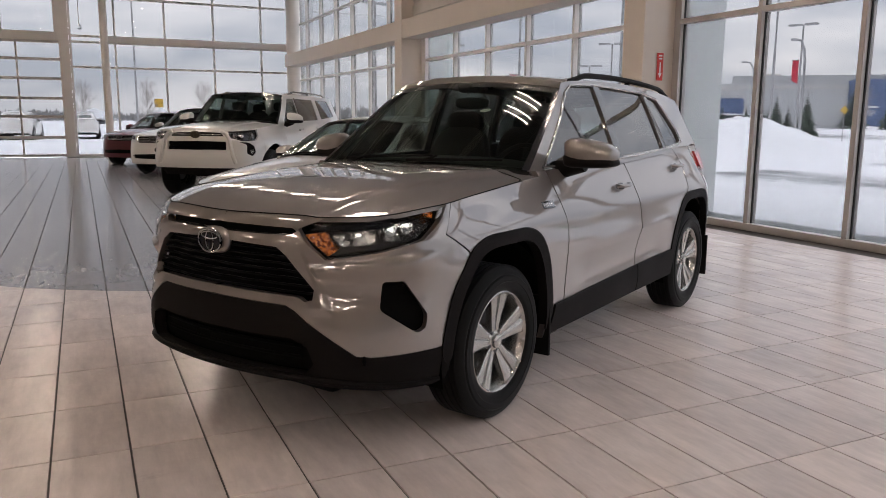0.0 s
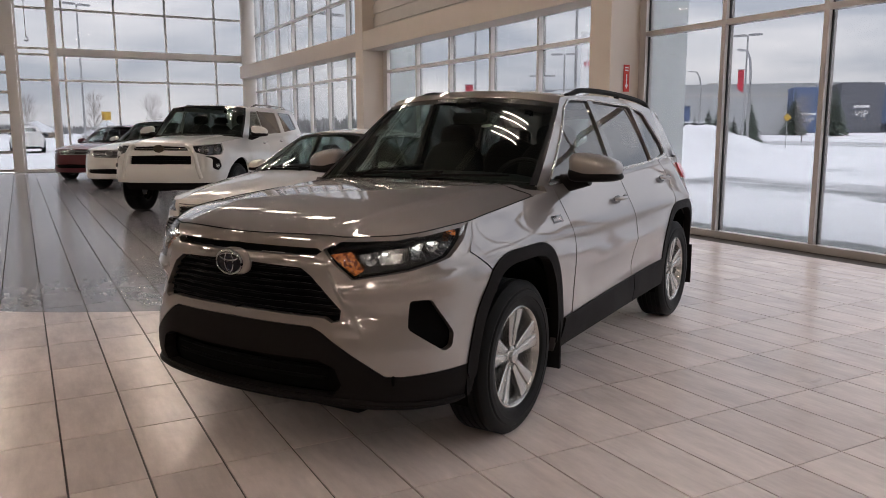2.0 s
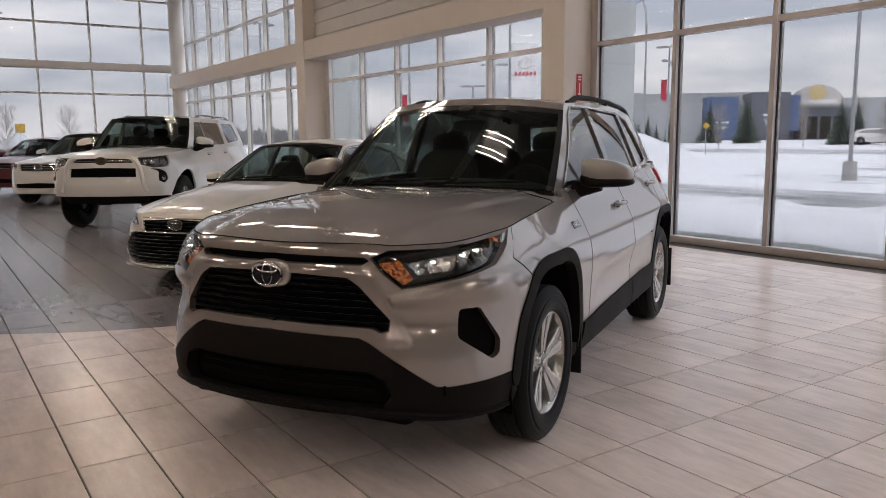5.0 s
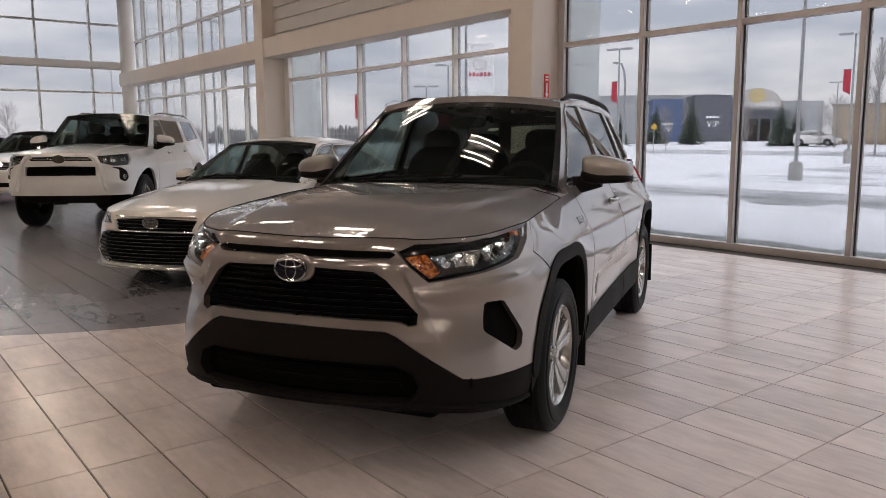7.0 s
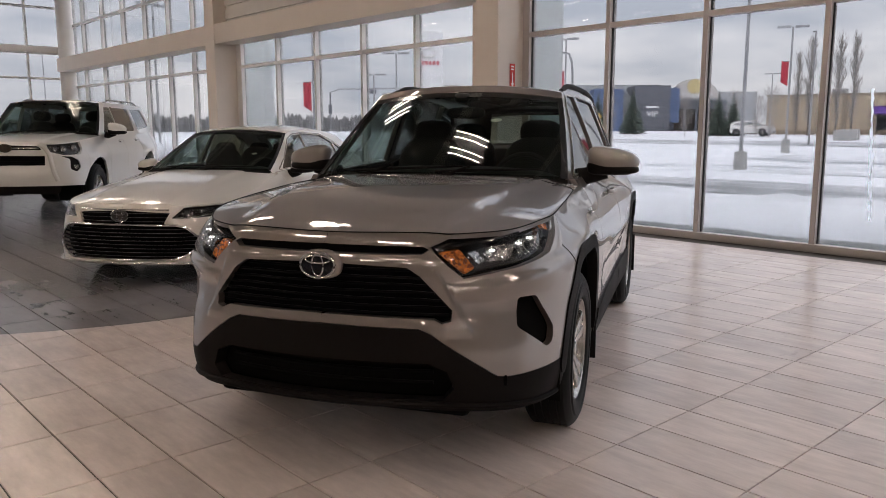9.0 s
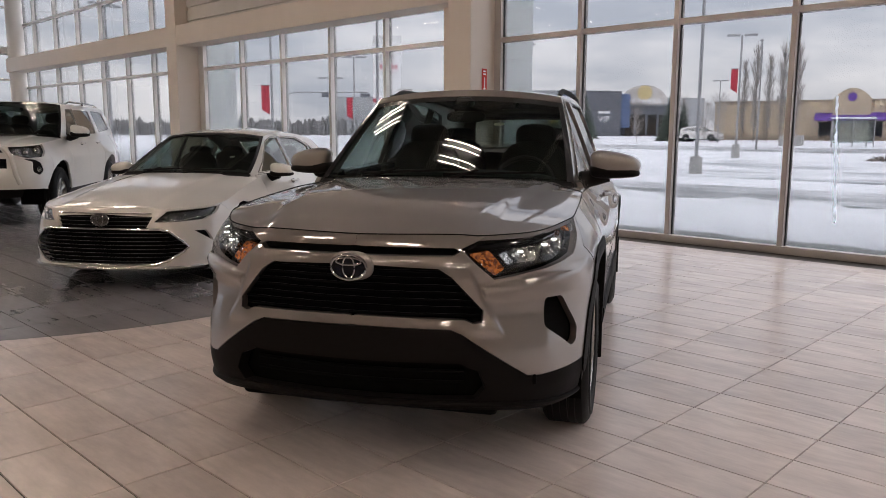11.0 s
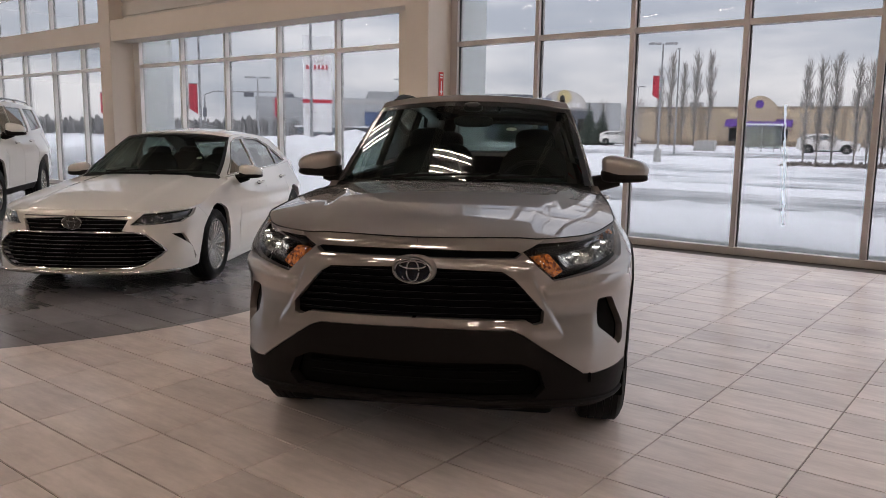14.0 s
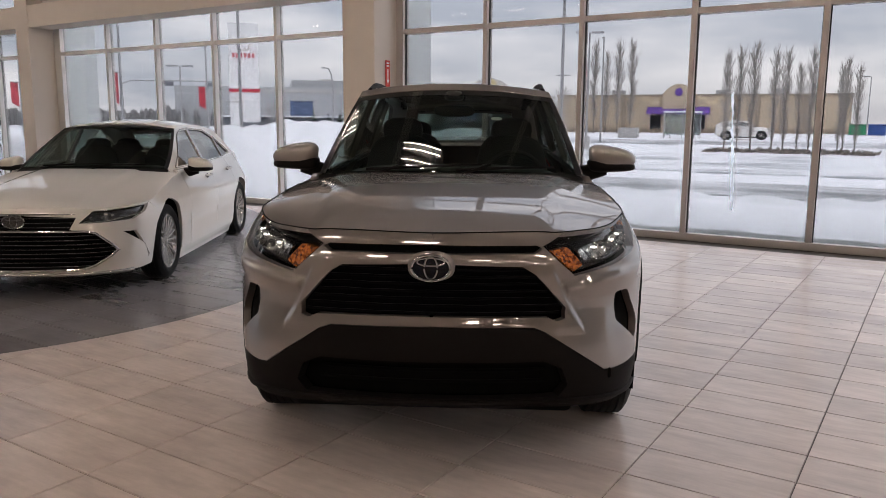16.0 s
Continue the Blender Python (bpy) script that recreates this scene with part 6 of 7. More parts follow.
display_car("off_road_wagon", "white off-road wagon on tall black tyres with roof rails", (2.12, 14.35, 0), 54.0, M["white"], dict(grow=1.07,
    plan=[(-0.90, 0), (-0.885, 0.35), (-0.84, 0.60), (-0.74, 0.77), (-0.58, 0.88), (-0.35, 0.93), (0, 0.945), (0.8, 0.94), (1.8, 0.94), (2.8, 0.945), (3.4, 0.92), (3.75, 0.84), (3.88, 0.55), (3.9, 0)],
    front=curve((0.40, 0.06), (0.52, 0.01), (0.66, 0.0), (0.80, 0.02), (0.94, 0.035), (1.05, 0.05), (1.12, 0.09), (1.2, 0.2)),
    side=curve((0.3, 0.10), (0.42, 0.04), (0.60, 0.015), (0.90, 0.01), (1.02, 0.04), (1.12, 0.09), (1.22, 0.14), (1.3, 0.16)),
    tail=curve((0.3, 0.1), (0.5, 0.02), (0.9, 0.0), (1.3, 0.05)), corner=(-0.75, -0.35), tailcorner=(3.5, 3.85),
    bump=lambda a, x, z: 0.03 * math.exp(-((z - 0.88) / 0.12) ** 2) * (math.exp(-(x / 0.5) ** 4) + math.exp(-((x - 2.79) / 0.5) ** 4)),
    wb=2.79, R=0.392, rim=0.225, tyre=0.265, kind="six", track=0.80, arch=0.09, sill=0.44,
    zc=curve((-1.0, 1.06), (-0.86, 1.095), (-0.6, 1.155), (-0.2, 1.195), (0.55, 1.235)), fall=curve((-1, 0.05), (0.6, 0.05)), half=0.86, ridge=0.015, cowl=0.52,
    doors=(0.58, 1.52, 2.42), end=3.74, handles=(1.34, 2.26), mirror=(0.72, 1.02, 1.30), msize=(0.09, 0.13, 0.085), seats=(1.15, 2.05), head=1.50,
    face=wagon_face,
    upper=dict(gw=curve((0.45, 0.79), (0.9, 0.82), (2.2, 0.82), (3.2, 0.80), (3.8, 0.75)), belt=curve((0.4, 1.20), (1.0, 1.215), (2.4, 1.235), (3.9, 1.27)), lean=0.26,
               edge=curve((0.9, 1.69), (1.3, 1.715), (2.2, 1.72), (3.2, 1.705), (3.7, 1.68)), crown=curve((0.9, 1.735), (1.4, 1.765), (2.2, 1.775), (3.2, 1.755), (3.7, 1.72)),
               screen=((0.52, 1.215), (1.02, 1.697)), rear=((3.80, 1.26), (3.60, 1.685)), bow=0.10, crown_f=0.04,
               windows=[([(0.74, 1.235), (1.48, 1.245), (1.46, 1.640), (1.16, 1.640)], 0.03, "sideglass"), ([(1.56, 1.246), (2.42, 1.258), (2.40, 1.640), (1.54, 1.642)], 0.03, "privacy"), ([(2.62, 1.275), (3.50, 1.330), (3.30, 1.635), (2.56, 1.642)], 0.04, "privacy")],
               black=[[(1.485, 1.235), (1.555, 1.236), (1.535, 1.655), (1.465, 1.655)]], rails=(1.35, 3.25, 0.045))))


# white crossover and dark red sedan at the end of the row
def crossover_face(car, body, S_, SX_, mir, sym, upto, top):
    up = [(0, 0.740), (S_(0.42), 0.745), (S_(0.50), 0.860), (S_(0.46), 0.895), (0, 0.905)]
    lowg = [(0, 0.38), (S_(0.56), 0.39), (S_(0.60), 0.47), (0, 0.49)]
    tip = SX_(-0.35)
    lamp = [(S_(0.56), 0.800), (S_(0.72), 0.780), (SX_(-0.55), 0.84), (SX_(-0.45), 0.90)] + [(tip, top(tip) - 0.01)] + [(s, z - 0.015) for s, z in upto(S_(0.56), tip)[::-1]]
    for nm, gp in (("grille", up), ("lower_grille", lowg)):
        g = sym(gp)
        panel(nm, body, g, M["darkness"], car, step=0.08, rim=0, off=-0.04, label="dark grille opening")
    bars(car, body, sym(up), np.arange(0.765, 0.9, 0.038), "chrome", 0.011, -0.005)
    bars(car, body, sym(lowg), (0.42, 0.45), "grille", 0.007, -0.01)
    lamp_set(car, body, lamp, mir, [(S_(0.64), 0.845, 0.04), (S_(0.74), 0.85, 0.045)])
    mark(car, body, 0.835, 0.095, 0.062, "gloss", "chrome", 0.008)
    low = [(0, 0.26), (S_(0.7), 0.26), (SX_(-0.5), 0.27), (SX_(-0.45), 0.28)]
    return lamp, [sym(up), sym(lowg)], low, tip


def soft_car():
    return dict(
        plan=[(-0.94, 0), (-0.92, 0.30), (-0.85, 0.55), (-0.72, 0.72), (-0.52, 0.84), (-0.25, 0.89), (0.2, 0.90), (1.0, 0.91), (2.4, 0.91), (3.1, 0.87), (3.5, 0.70), (3.68, 0.35), (3.7, 0)],
        front=curve((0.2, 0.07), (0.30, 0.0), (0.50, 0.0), (0.70, 0.02), (0.85, 0.06), (0.95, 0.12), (1.05, 0.22)),
        side=curve((0.2, 0.07), (0.40, 0.02), (0.70, 0.01), (0.85, 0.04), (0.98, 0.10), (1.1, 0.16)),
        tail=curve((0.2, 0.08), (0.5, 0.0), (1.0, 0.05)), corner=(-0.80, -0.25), tailcorner=(3.1, 3.6),
        wb=2.75, R=0.36, rim=0.235, kind="six", track=0.79, arch=0.055, sill=0.27,
        zc=curve((-1.0, 0.86), (-0.85, 0.91), (-0.5, 1.0), (0, 1.06), (0.6, 1.10)), fall=curve((-1, 0.09), (0.6, 0.07)), half=0.80, cowl=0.55,
        doors=(0.62, 1.62, 2.52), end=3.5, handles=(1.44, 2.36), mirror=(0.82, 0.95, 1.12), seats=(1.2, 2.1), head=1.30,
        face=crossover_face,
        upper=dict(gw=curve((0.5, 0.73), (1.2, 0.77), (2.4, 0.76), (3.5, 0.68)), belt=curve((0.5, 1.06), (1.5, 1.09), (2.6, 1.13), (3.6, 1.17)), lean=0.44,
                   edge=curve((1.15, 1.49), (1.6, 1.525), (2.4, 1.515), (3.3, 1.42)), crown=curve((1.1, 1.54), (1.7, 1.595), (2.4, 1.58), (3.3, 1.47)),
                   screen=((0.55, 1.07), (1.20, 1.498)), rear=((3.55, 1.16), (3.2, 1.425)), bow=0.15, crown_f=0.045,
                   windows=[([(0.78, 1.085), (1.58, 1.105), (1.58, 1.46), (1.30, 1.45)], 0.02, "sideglass"), ([(1.66, 1.108), (2.50, 1.135), (2.45, 1.44), (1.67, 1.462)], 0.02, "privacy"), ([(2.57, 1.14), (3.1, 1.17), (2.75, 1.40), (2.53, 1.43)], 0.02, "privacy")],
                   black=[[(1.585, 1.10), (1.655, 1.102), (1.665, 1.475), (1.585, 1.475)]]))


CROSSOVER = display_car("crossover", "white crossover with a chrome-barred grille", (1.98, 20.55, 0), 52.0, M["white"], soft_car())
red = soft_car()
CROSSOVER.scale = (1.05,) * 3
display_car("compact_car", "dark red compact car at the end of the row", (1.42, 24.8, -0.02), 50.0, M["wine"], red)


# ---- outdoors: ground ----
rise = curve((8, -0.16), (14, -0.12), (25, 0.04), (44, 0.08), (75, 0.30), (100, 0.60), (160, 0.72), (3000, 0.75))
RIDGE = [(10.5, 31, 0.9), (12.5, 24, 1.25), (15, 20.9, 1.5), (20, 21.6, 1.6), (24.0, 22.3, 1.48), (27, 22.6, 0.62), (31, 21.5, 0.1)]


def ground_z(x, y):
    return rise(max(8.0, math.hypot(max(0, x), max(0, abs(y - 5) - 18))))


def bank_z(x, y):
    """Ploughed snow heaped along the north-east edge of the lot."""
    best = 0.0
    for (x0, y0, h0), (x1, y1, h1) in zip(RIDGE, RIDGE[1:]):
        dx, dy = x1 - x0, y1 - y0
        t = min(1, max(0, ((x - x0) * dx + (y - y0) * dy) / (dx * dx + dy * dy)))
        d = math.hypot(x - x0 - t * dx, y - y0 - t * dy)
        best = max(best, (h0 + (h1 - h0) * t) * math.exp(-(d / 2.6) ** 2))
    lump = noise.noise(Vector((x * 0.55, y * 0.55, 7))) + 0.6 * noise.noise(Vector((x * 1.6, y * 1.6, 2))) + 0.45 * noise.noise(Vector((x * 3.3, y * 3.3, 5)))
    return best * (0.95 + 0.17 * lump)


bm = bmesh.new()
xs = [-1500, -300, -60, -16, 0, 7.72] + [7.72 + 0.6 * i for i in range(1, 9)] + [12.8, 13.3] + [13.7 + 0.15 * i for i in range(0, 15)] + [15.95 + 0.32 * i for i in range(0, 44)] + [30.2 + 0.6 * i for i in range(0, 63)] + [68 + 6 * i for i in range(1, 14)] + [170, 220, 320, 600, 1500]
ys = [-1500, -400, -120] + [-80 + 4 * i for i in range(0, 14)] + [-26 + 0.8 * i for i in range(0, 28)] + [-3.4 + 0.3 * i for i in range(0, 104)] + [28.2 + 0.8 * i for i in range(0, 12)] + [38 + 5 * i for i in range(0, 16)] + [150, 220, 400, 1500]
grid = []
for x in xs:
    row = []
    for y in ys:
        z = ground_z(x, y)
        if x > 8 and (x < 70 and -30 < y < 60):
            z += 0.05 * noise.noise(Vector((x * 0.35, y * 0.35, 0))) + 0.02 * noise.noise(Vector((x * 1.3, y * 1.3, 3)))
        # the driven lanes lie a little lower than the snow beside them
        for lo, hi in ((15.0, 19.0), (21.7, 35.8)):
            z -= 0.14 * ease(lo, lo + 0.4, x) * (1 - ease(hi - 0.4, hi, x)) * (1 - ease(16.5, 17.5, y)) * ease(-58, -56, y)
        # low windrow left by the plough along the lane
        if 13.8 < x < 15.6 and -30 < y < 17:
            z += (0.10 + 0.14 * noise.noise(Vector((x * 1.6, y * 1.3, 9))) + 0.08 * noise.noise(Vector((x * 4, y * 3.4, 4)))) * math.exp(-((x - 14.7 - 0.25 * noise.noise(Vector((0, y * 0.3, 2)))) / 0.30) ** 2)
        z += bank_z(x, y) if 9 < x < 40 and 12 < y < 40 else 0
        if x < 7.8 and y < NY + 0.4 and y > SY - 1:
            z = -0.3
        row.append(bm.verts.new((x, y, z)))
    grid.append(row)
for A, B in zip(grid, grid[1:]):
    for j in range(len(ys) - 1):
        bm.faces.new((A[j], B[j], B[j + 1], A[j + 1]))
setting("ground", bm, M["snow"], "snow-covered ground round the building", 60)


def strip(name, x0, x1, y0, y1, dz, material, label):
    bm = bmesh.new()
    n = 40
    prev = None
    for i in range(n + 1):
        y = y0 + (y1 - y0) * i / n
        w = 0.5 * noise.noise(Vector((y * 0.15, x0, 1)))
        r = [bm.verts.new((x + (w if k in (0, 3) else 0), y, ground_z(x, y) + dz + (0.0 if 0 < k < 3 else -0.12))) for k, x in enumerate((x0, x0 + 0.4, x1 - 0.4, x1))]
        if prev:
            for k in range(3):
                bm.faces.new((prev[k], prev[k + 1], r[k + 1], r[k]))
        prev = r
    return setting(name, bm, material, label, 60)


# wet kerb along the foot of the glass, with snow thawing back from it
bm = bmesh.new()
prev = None
for i in range(181):
    y = -11.2 + 20.1 * i / 180
    w = 8.06 + 0.16 * noise.noise(Vector((y * 1.1, 0, 5))) + 0.07 * noise.noise(Vector((y * 4.0, 3, 5)))
    r = [bm.verts.new(p) for p in ((7.69, y, -0.3), (7.69, y, 0.07), (w, y, 0.085), (w + 0.03, y, -0.3))]
    if prev:
        for k in range(3):
            bm.faces.new((prev[k], prev[k + 1], r[k + 1], r[k]))
    prev = r
setting("kerb", bm, M["wet"], "wet stone kerb outside along the glass")
strip("lane", 14.9, 19.1, -60, 17.8, 0.02, M["slush"], "driving lane of packed grey snow with wheel tracks")
strip("lot_tracks", 21.5, 36, -60, 17.5, 0.02, M["tracks"], "driven snow with streaky wheel tracks")
strip("road", 52, 62, -120, 140, 0.06, M["slush"], "street of packed snow beyond the lot")

# ---- floor tiles ----
TX, TY, X0, Y0 = 0.3031, 0.6016, -0.350, 4.656


def tile_verts(x, y, z=0.0):
    g, h, b = 0.0034, 0.0020, 0.0016
    lo, hi = (x + g, y + h), (x + TX - g, y + TY - h)
    v = [(lo[0], lo[1], -0.006), (hi[0], lo[1], -0.006), (hi[0], hi[1], -0.006), (lo[0], hi[1], -0.006)]
    return v + [(lo[0] + b, lo[1] + b, z), (hi[0] - b, lo[1] + b, z), (hi[0] - b, hi[1] - b, z), (lo[0] + b, hi[1] - b, z)]


TF = [(4, 5, 6, 7), (0, 1, 5, 4), (1, 2, 6, 5), (2, 3, 7, 6), (3, 0, 4, 7)]
one = bpy.data.meshes.new("tile")
one.from_pydata(tile_verts(0, 0), [], TF)
one.materials.append(M["tile"])
near, verts, faces = 0, [], []
for i in range(-49, 27):
    for j in range(-30, 43):
        x, y = X0 + TX * i, Y0 + TY * j
        if x + TX > GX - 0.09 or y + TY > NY - 0.1 or x < WX or y < SY:
            continue
        if -3 <= i <= 19 and -7 <= j <= 5:
            t = new("tile", one)
            t.location, t.parent = (x, y, 0), floor
            near += 1
        else:
            k = len(verts)
            verts += tile_verts(x, y)
            faces += [tuple(k + q for q in f) for f in TF]
rest = bpy.data.meshes.new("floor_tiles")
rest.from_pydata(verts, [], faces)
rest.materials.append(M["tile"])
ob = new("floor_tiles", rest)
ob.parent = floor
tagged(ob, kind="stuff")


# ---- outdoors: lamps, banners, signs ----
def lot_lamp(x, y, h, yaw, base=0.0, banner=0, heads=2):
    """A tall lot lamp on a concrete foot, some with a red banner."""
    z = ground_z(x, y) - 0.05
    t = thing("lot_lamp", (x, y, z), "tall grey lot lamp on a concrete foot in the snow" if base else "tall grey lot lamp standing in the snow", "street lamp", "lot lamps", yaw)
    part("pole", cyl(bmesh.new(), (0, 0, 0), (0, 0, h), 0.065, 0.045, 12), M["pole"], t)
    if base:
        bm = bmesh.new()
        cyl(bm, (0, 0, 0), (0, 0, base), 0.22, 0.20, 20)
        cyl(bm, (0, 0, base), (0, 0, base + 0.04), 0.15, 0.13, 12)
        part("foot", bm, M["concrete"], t, "round concrete foot")
    for k in range(heads):
        sg = 1 if k == 0 else -1
        part("lamp_head", boxes(((min(sg * 0.10, sg * 0.75), -0.17, h - 0.04), (max(sg * 0.10, sg * 0.75), 0.17, h + 0.06)), bevel=0.03), M["pole"], t)
    if banner:
        w, hh = 0.34, 1.25
        bm = bmesh.new()
        extrude_poly(bm, [(0.10, 0), (0.10, hh), (0.10 + w, hh), (0.10 + w, 0.22)], 0.012, Matrix.Translation((0, 0, banner)) @ pose(0, 0, 0, 90, 0, 0))
        b = part("banner", bm, M["red"], t, "red hanging banner")
        part("bracket", cyl(bmesh.new(), (0, 0, banner + hh), (w + 0.12, 0, banner + hh), 0.02, seg=6), M["pole"], b)
        bm = boxes(((0.17, -0.028, banner + 0.85), (0.36, -0.013, banner + 0.92)), ((0.17, -0.028, banner + 0.70), (0.36, -0.013, banner + 0.77)))
        part("pale_bars", bm, M["signwhite"], b)


def arm_lamp(x, y, h, yaw, reach=1.6):
    z = ground_z(x, y) - 0.05
    t = thing("street_lamp", (x, y, z), "grey street lamp with a curved arm", "street lamp", "street lamps", yaw)
    pts = [(0, 0, 0), (0, 0, h * 0.5), (0, 0, h * 0.82), (reach * 0.15, 0, h * 0.93), (reach * 0.5, 0, h), (reach, 0, h)]
    part("pole", tube(bmesh.new(), pts, 0.075, 10, 0.6), M["pole"], t)
    part("lamp_head", blob(bmesh.new(), 0.32, 0.12, 0.06, Matrix.Translation((reach + 0.2, 0, h - 0.02)), 2.4, 14), M["pole"], t)


lot_lamp(22.85, 13.1, 8.2, 60, 0.62)
lot_lamp(38.85, 18.75, 6.4, 118, 0.75, 3.45)
lot_lamp(34.6, 29.9, 6.4, 105, 0.0, 3.35)
lot_lamp(17.35, 29.8, 6.0, 150, 0.0, 2.2)
lot_lamp(27.1, 36.2, 5.6, 140, 0.0, 2.1)
lot_lamp(19.6, 41.3, 5.6, 150, 0.0, 2.1)
lot_lamp(18.3, 24.0, 8.5, 140)
lot_lamp(27.9, 39.4, 4.6, 140, heads=2)
lot_lamp(75.9, 36.9, 6.4, 100)
lot_lamp(87.7, 8.6, 6.0, 95, heads=1)
lot_lamp(3.0, 50.1, 8.5, 20)
lot_lamp(19.7, 77.7, 8.5, 20)
lot_lamp(12.6, 35.0, 6.8, 20)
arm_lamp(33.0, 30.2, 9.0, 60)
arm_lamp(43.3, 41.2, 5.4, 200)
arm_lamp(54.1, 23.9, 7.6, 200)
arm_lamp(30.2, 25.9, 5.0, 200, 1.2)


def pylon():
    t = thing("pylon_sign", (25.2, 31.2, 0), "white pylon sign with a red stripe and red lettering bars", "sign", "", 137)
    part("pylon_body", boxes(((-0.72, -0.22, 0), (0.72, 0.22, 6.2)), bevel=0.04), M["signwhite"], t)
    for s in (-1, 1):
        y0, y1 = (-0.235, -0.221) if s < 0 else (0.221, 0.235)
        part("stripe", boxes(((-0.73, y0, 2.88), (0.73, y1, 3.06))), M["red"], t)
        part("lettering", boxes(*[((-0.52 + 0.19 * i, y0, 4.55), (-0.52 + 0.19 * i + 0.11, y1, 4.75)) for i in range(6)]), M["red"], t, "row of red bars")
        m = Matrix.Translation((0, -0.222 if s < 0 else 0.222, 5.15)) @ pose(0, 0, 0, 90, 0, 0 if s < 0 else 180)
        bm = bmesh.new()
        tube(bm, [m @ Vector((x, y, 0.01)) for x, y in oval(25, 0.34, 0.24)], 0.035, 6)
        part("ring_mark", bm, M["steel"], t, "plain grey ring")
        part("small_lines", boxes(((0.05, y0, 2.55), (0.60, y1, 2.63)), ((0.05, y0, 2.38), (0.60, y1, 2.46))), M["panel"], t)
    b = thing("board_sign", (24.4, 29.9, 1.05), "small black board sign above the snow bank", "sign", "", 137)
    part("board", boxes(((-0.55, -0.03, 0.0), (0.55, 0.03, 0.38)), bevel=0.01), M["dark_clad"], b)
    part("pale_bars", boxes(((-0.42, -0.04, 0.22), (0.42, -0.031, 0.31)), ((-0.42, -0.04, 0.08), (0.42, -0.031, 0.13))), M["signwhite"], b)
    for x in (-0.45, 0.45):
        part("leg", cyl(bmesh.new(), (x, 0, -1.1), (x, 0, 0), 0.025, seg=6), M["pole"], b)


pylon()


def word(text, size, m, material, name="word"):
    cu = bpy.data.curves.new(name, "FONT")
    cu.body, cu.size, cu.extrude, cu.align_x = text, size, 0.02, "CENTER"
    ob = new(name, cu)
    me = bpy.data.meshes.new_from_object(ob.evaluated_get(bpy.context.evaluated_depsgraph_get()))
    bpy.data.objects.remove(ob)
    me.materials.clear()
    me.materials.append(material)
    w = new(name, me)
    w.matrix_local = m
    return w


# ---- outdoors: buildings ----
def facade_windows(t, xs, y, z0, z1, w):
    for x in xs:
        f = part("window", boxes(((x, y - 0.05, z0), (x + w, y + 0.02, z1))), M["dark_clad"], t, "dark window")
        part("pane", boxes(((x + 0.06, y - 0.06, z0 + 0.06), (x + w - 0.06, y - 0.051, z1 - 0.06))), M["gloss"], f)


def restaurant():
    """Low tan building with an arched front and a purple awning. Its face looks along -y of its own frame."""
    t = thing("restaurant_building", (93.9, 29.6, 0.2), "low tan stucco building with an arched front and purple awning", "building", "", -78)
    part("wall", boxes(((-15, 0, 0), (19, 16, 4.75))), M["tan"], t)
    part("parapet", boxes(((-15.1, -0.12, 4.75), (19.1, 16.1, 5.0))), M["tan_dark"], t)
    bm = bmesh.new()
    arc = [(-1.9 + 3.8 * i / 14, 5.0 + 1.25 * math.sin(math.pi * i / 14) ** 0.8) for i in range(15)]
    extrude_poly(bm, [(-1.9, 0.0)] + arc + [(1.9, 0.0)], 0.6, pose(0, 0.2, 0, 90, 0, 0))
    part("arched_front", bm, M["tan"], t)
    bm = bmesh.new()
    cyl(bm, (0, -0.46, 5.25), (0, -0.41, 5.25), 0.46, seg=24)
    part("round_panel", bm, M["purple"], t, "plain dark purple round panel")
    for i in range(-4, 5):
        for j, z in enumerate((3.75, 4.25)):
            if abs(i) > 1 and (i + j) % 2:
                part("checker_panel", boxes(((i * 1.1, -0.06, z), (i * 1.1 + 1.1, 0.0, z + 0.5))), M["tan_light"], t)
    bm = bmesh.new()
    extrude_poly(bm, [(0, 2.6), (0, 3.5), (-1.2, 2.75), (-1.2, 2.6)], 7.4, Matrix.Translation((-3.7, 0, 0)) @ Matrix(((0, 0, 1, 0), (1, 0, 0, 0), (0, 1, 0, 0), (0, 0, 0, 1))))
    part("awning", bm, M["purple"], t, "purple cloth awning with snow on it")
    facade_windows(t, (-3.3, -1.7, 0.3, 1.9), -0.02, 0.5, 2.5, 1.3)
    for x in (-12.0, -9.4, -6.8, 6.2, 8.8, 11.4, 14.0):
        part("pilaster", boxes(((x, -0.10, 0), (x + 0.5, 0, 4.75))), M["tan_dark"], t)
    part("base_band", boxes(((-15.05, -0.08, 0), (19.05, 0, 0.9))), M["tan_dark"], t)
    for x, y in ((-9, 6), (4, 8), (11, 5)):
        part("roof_unit", boxes(((x, y, 5.0), (x + 1.6, y + 1.4, 5.8)), bevel=0.03), M["grey_clad"], t)


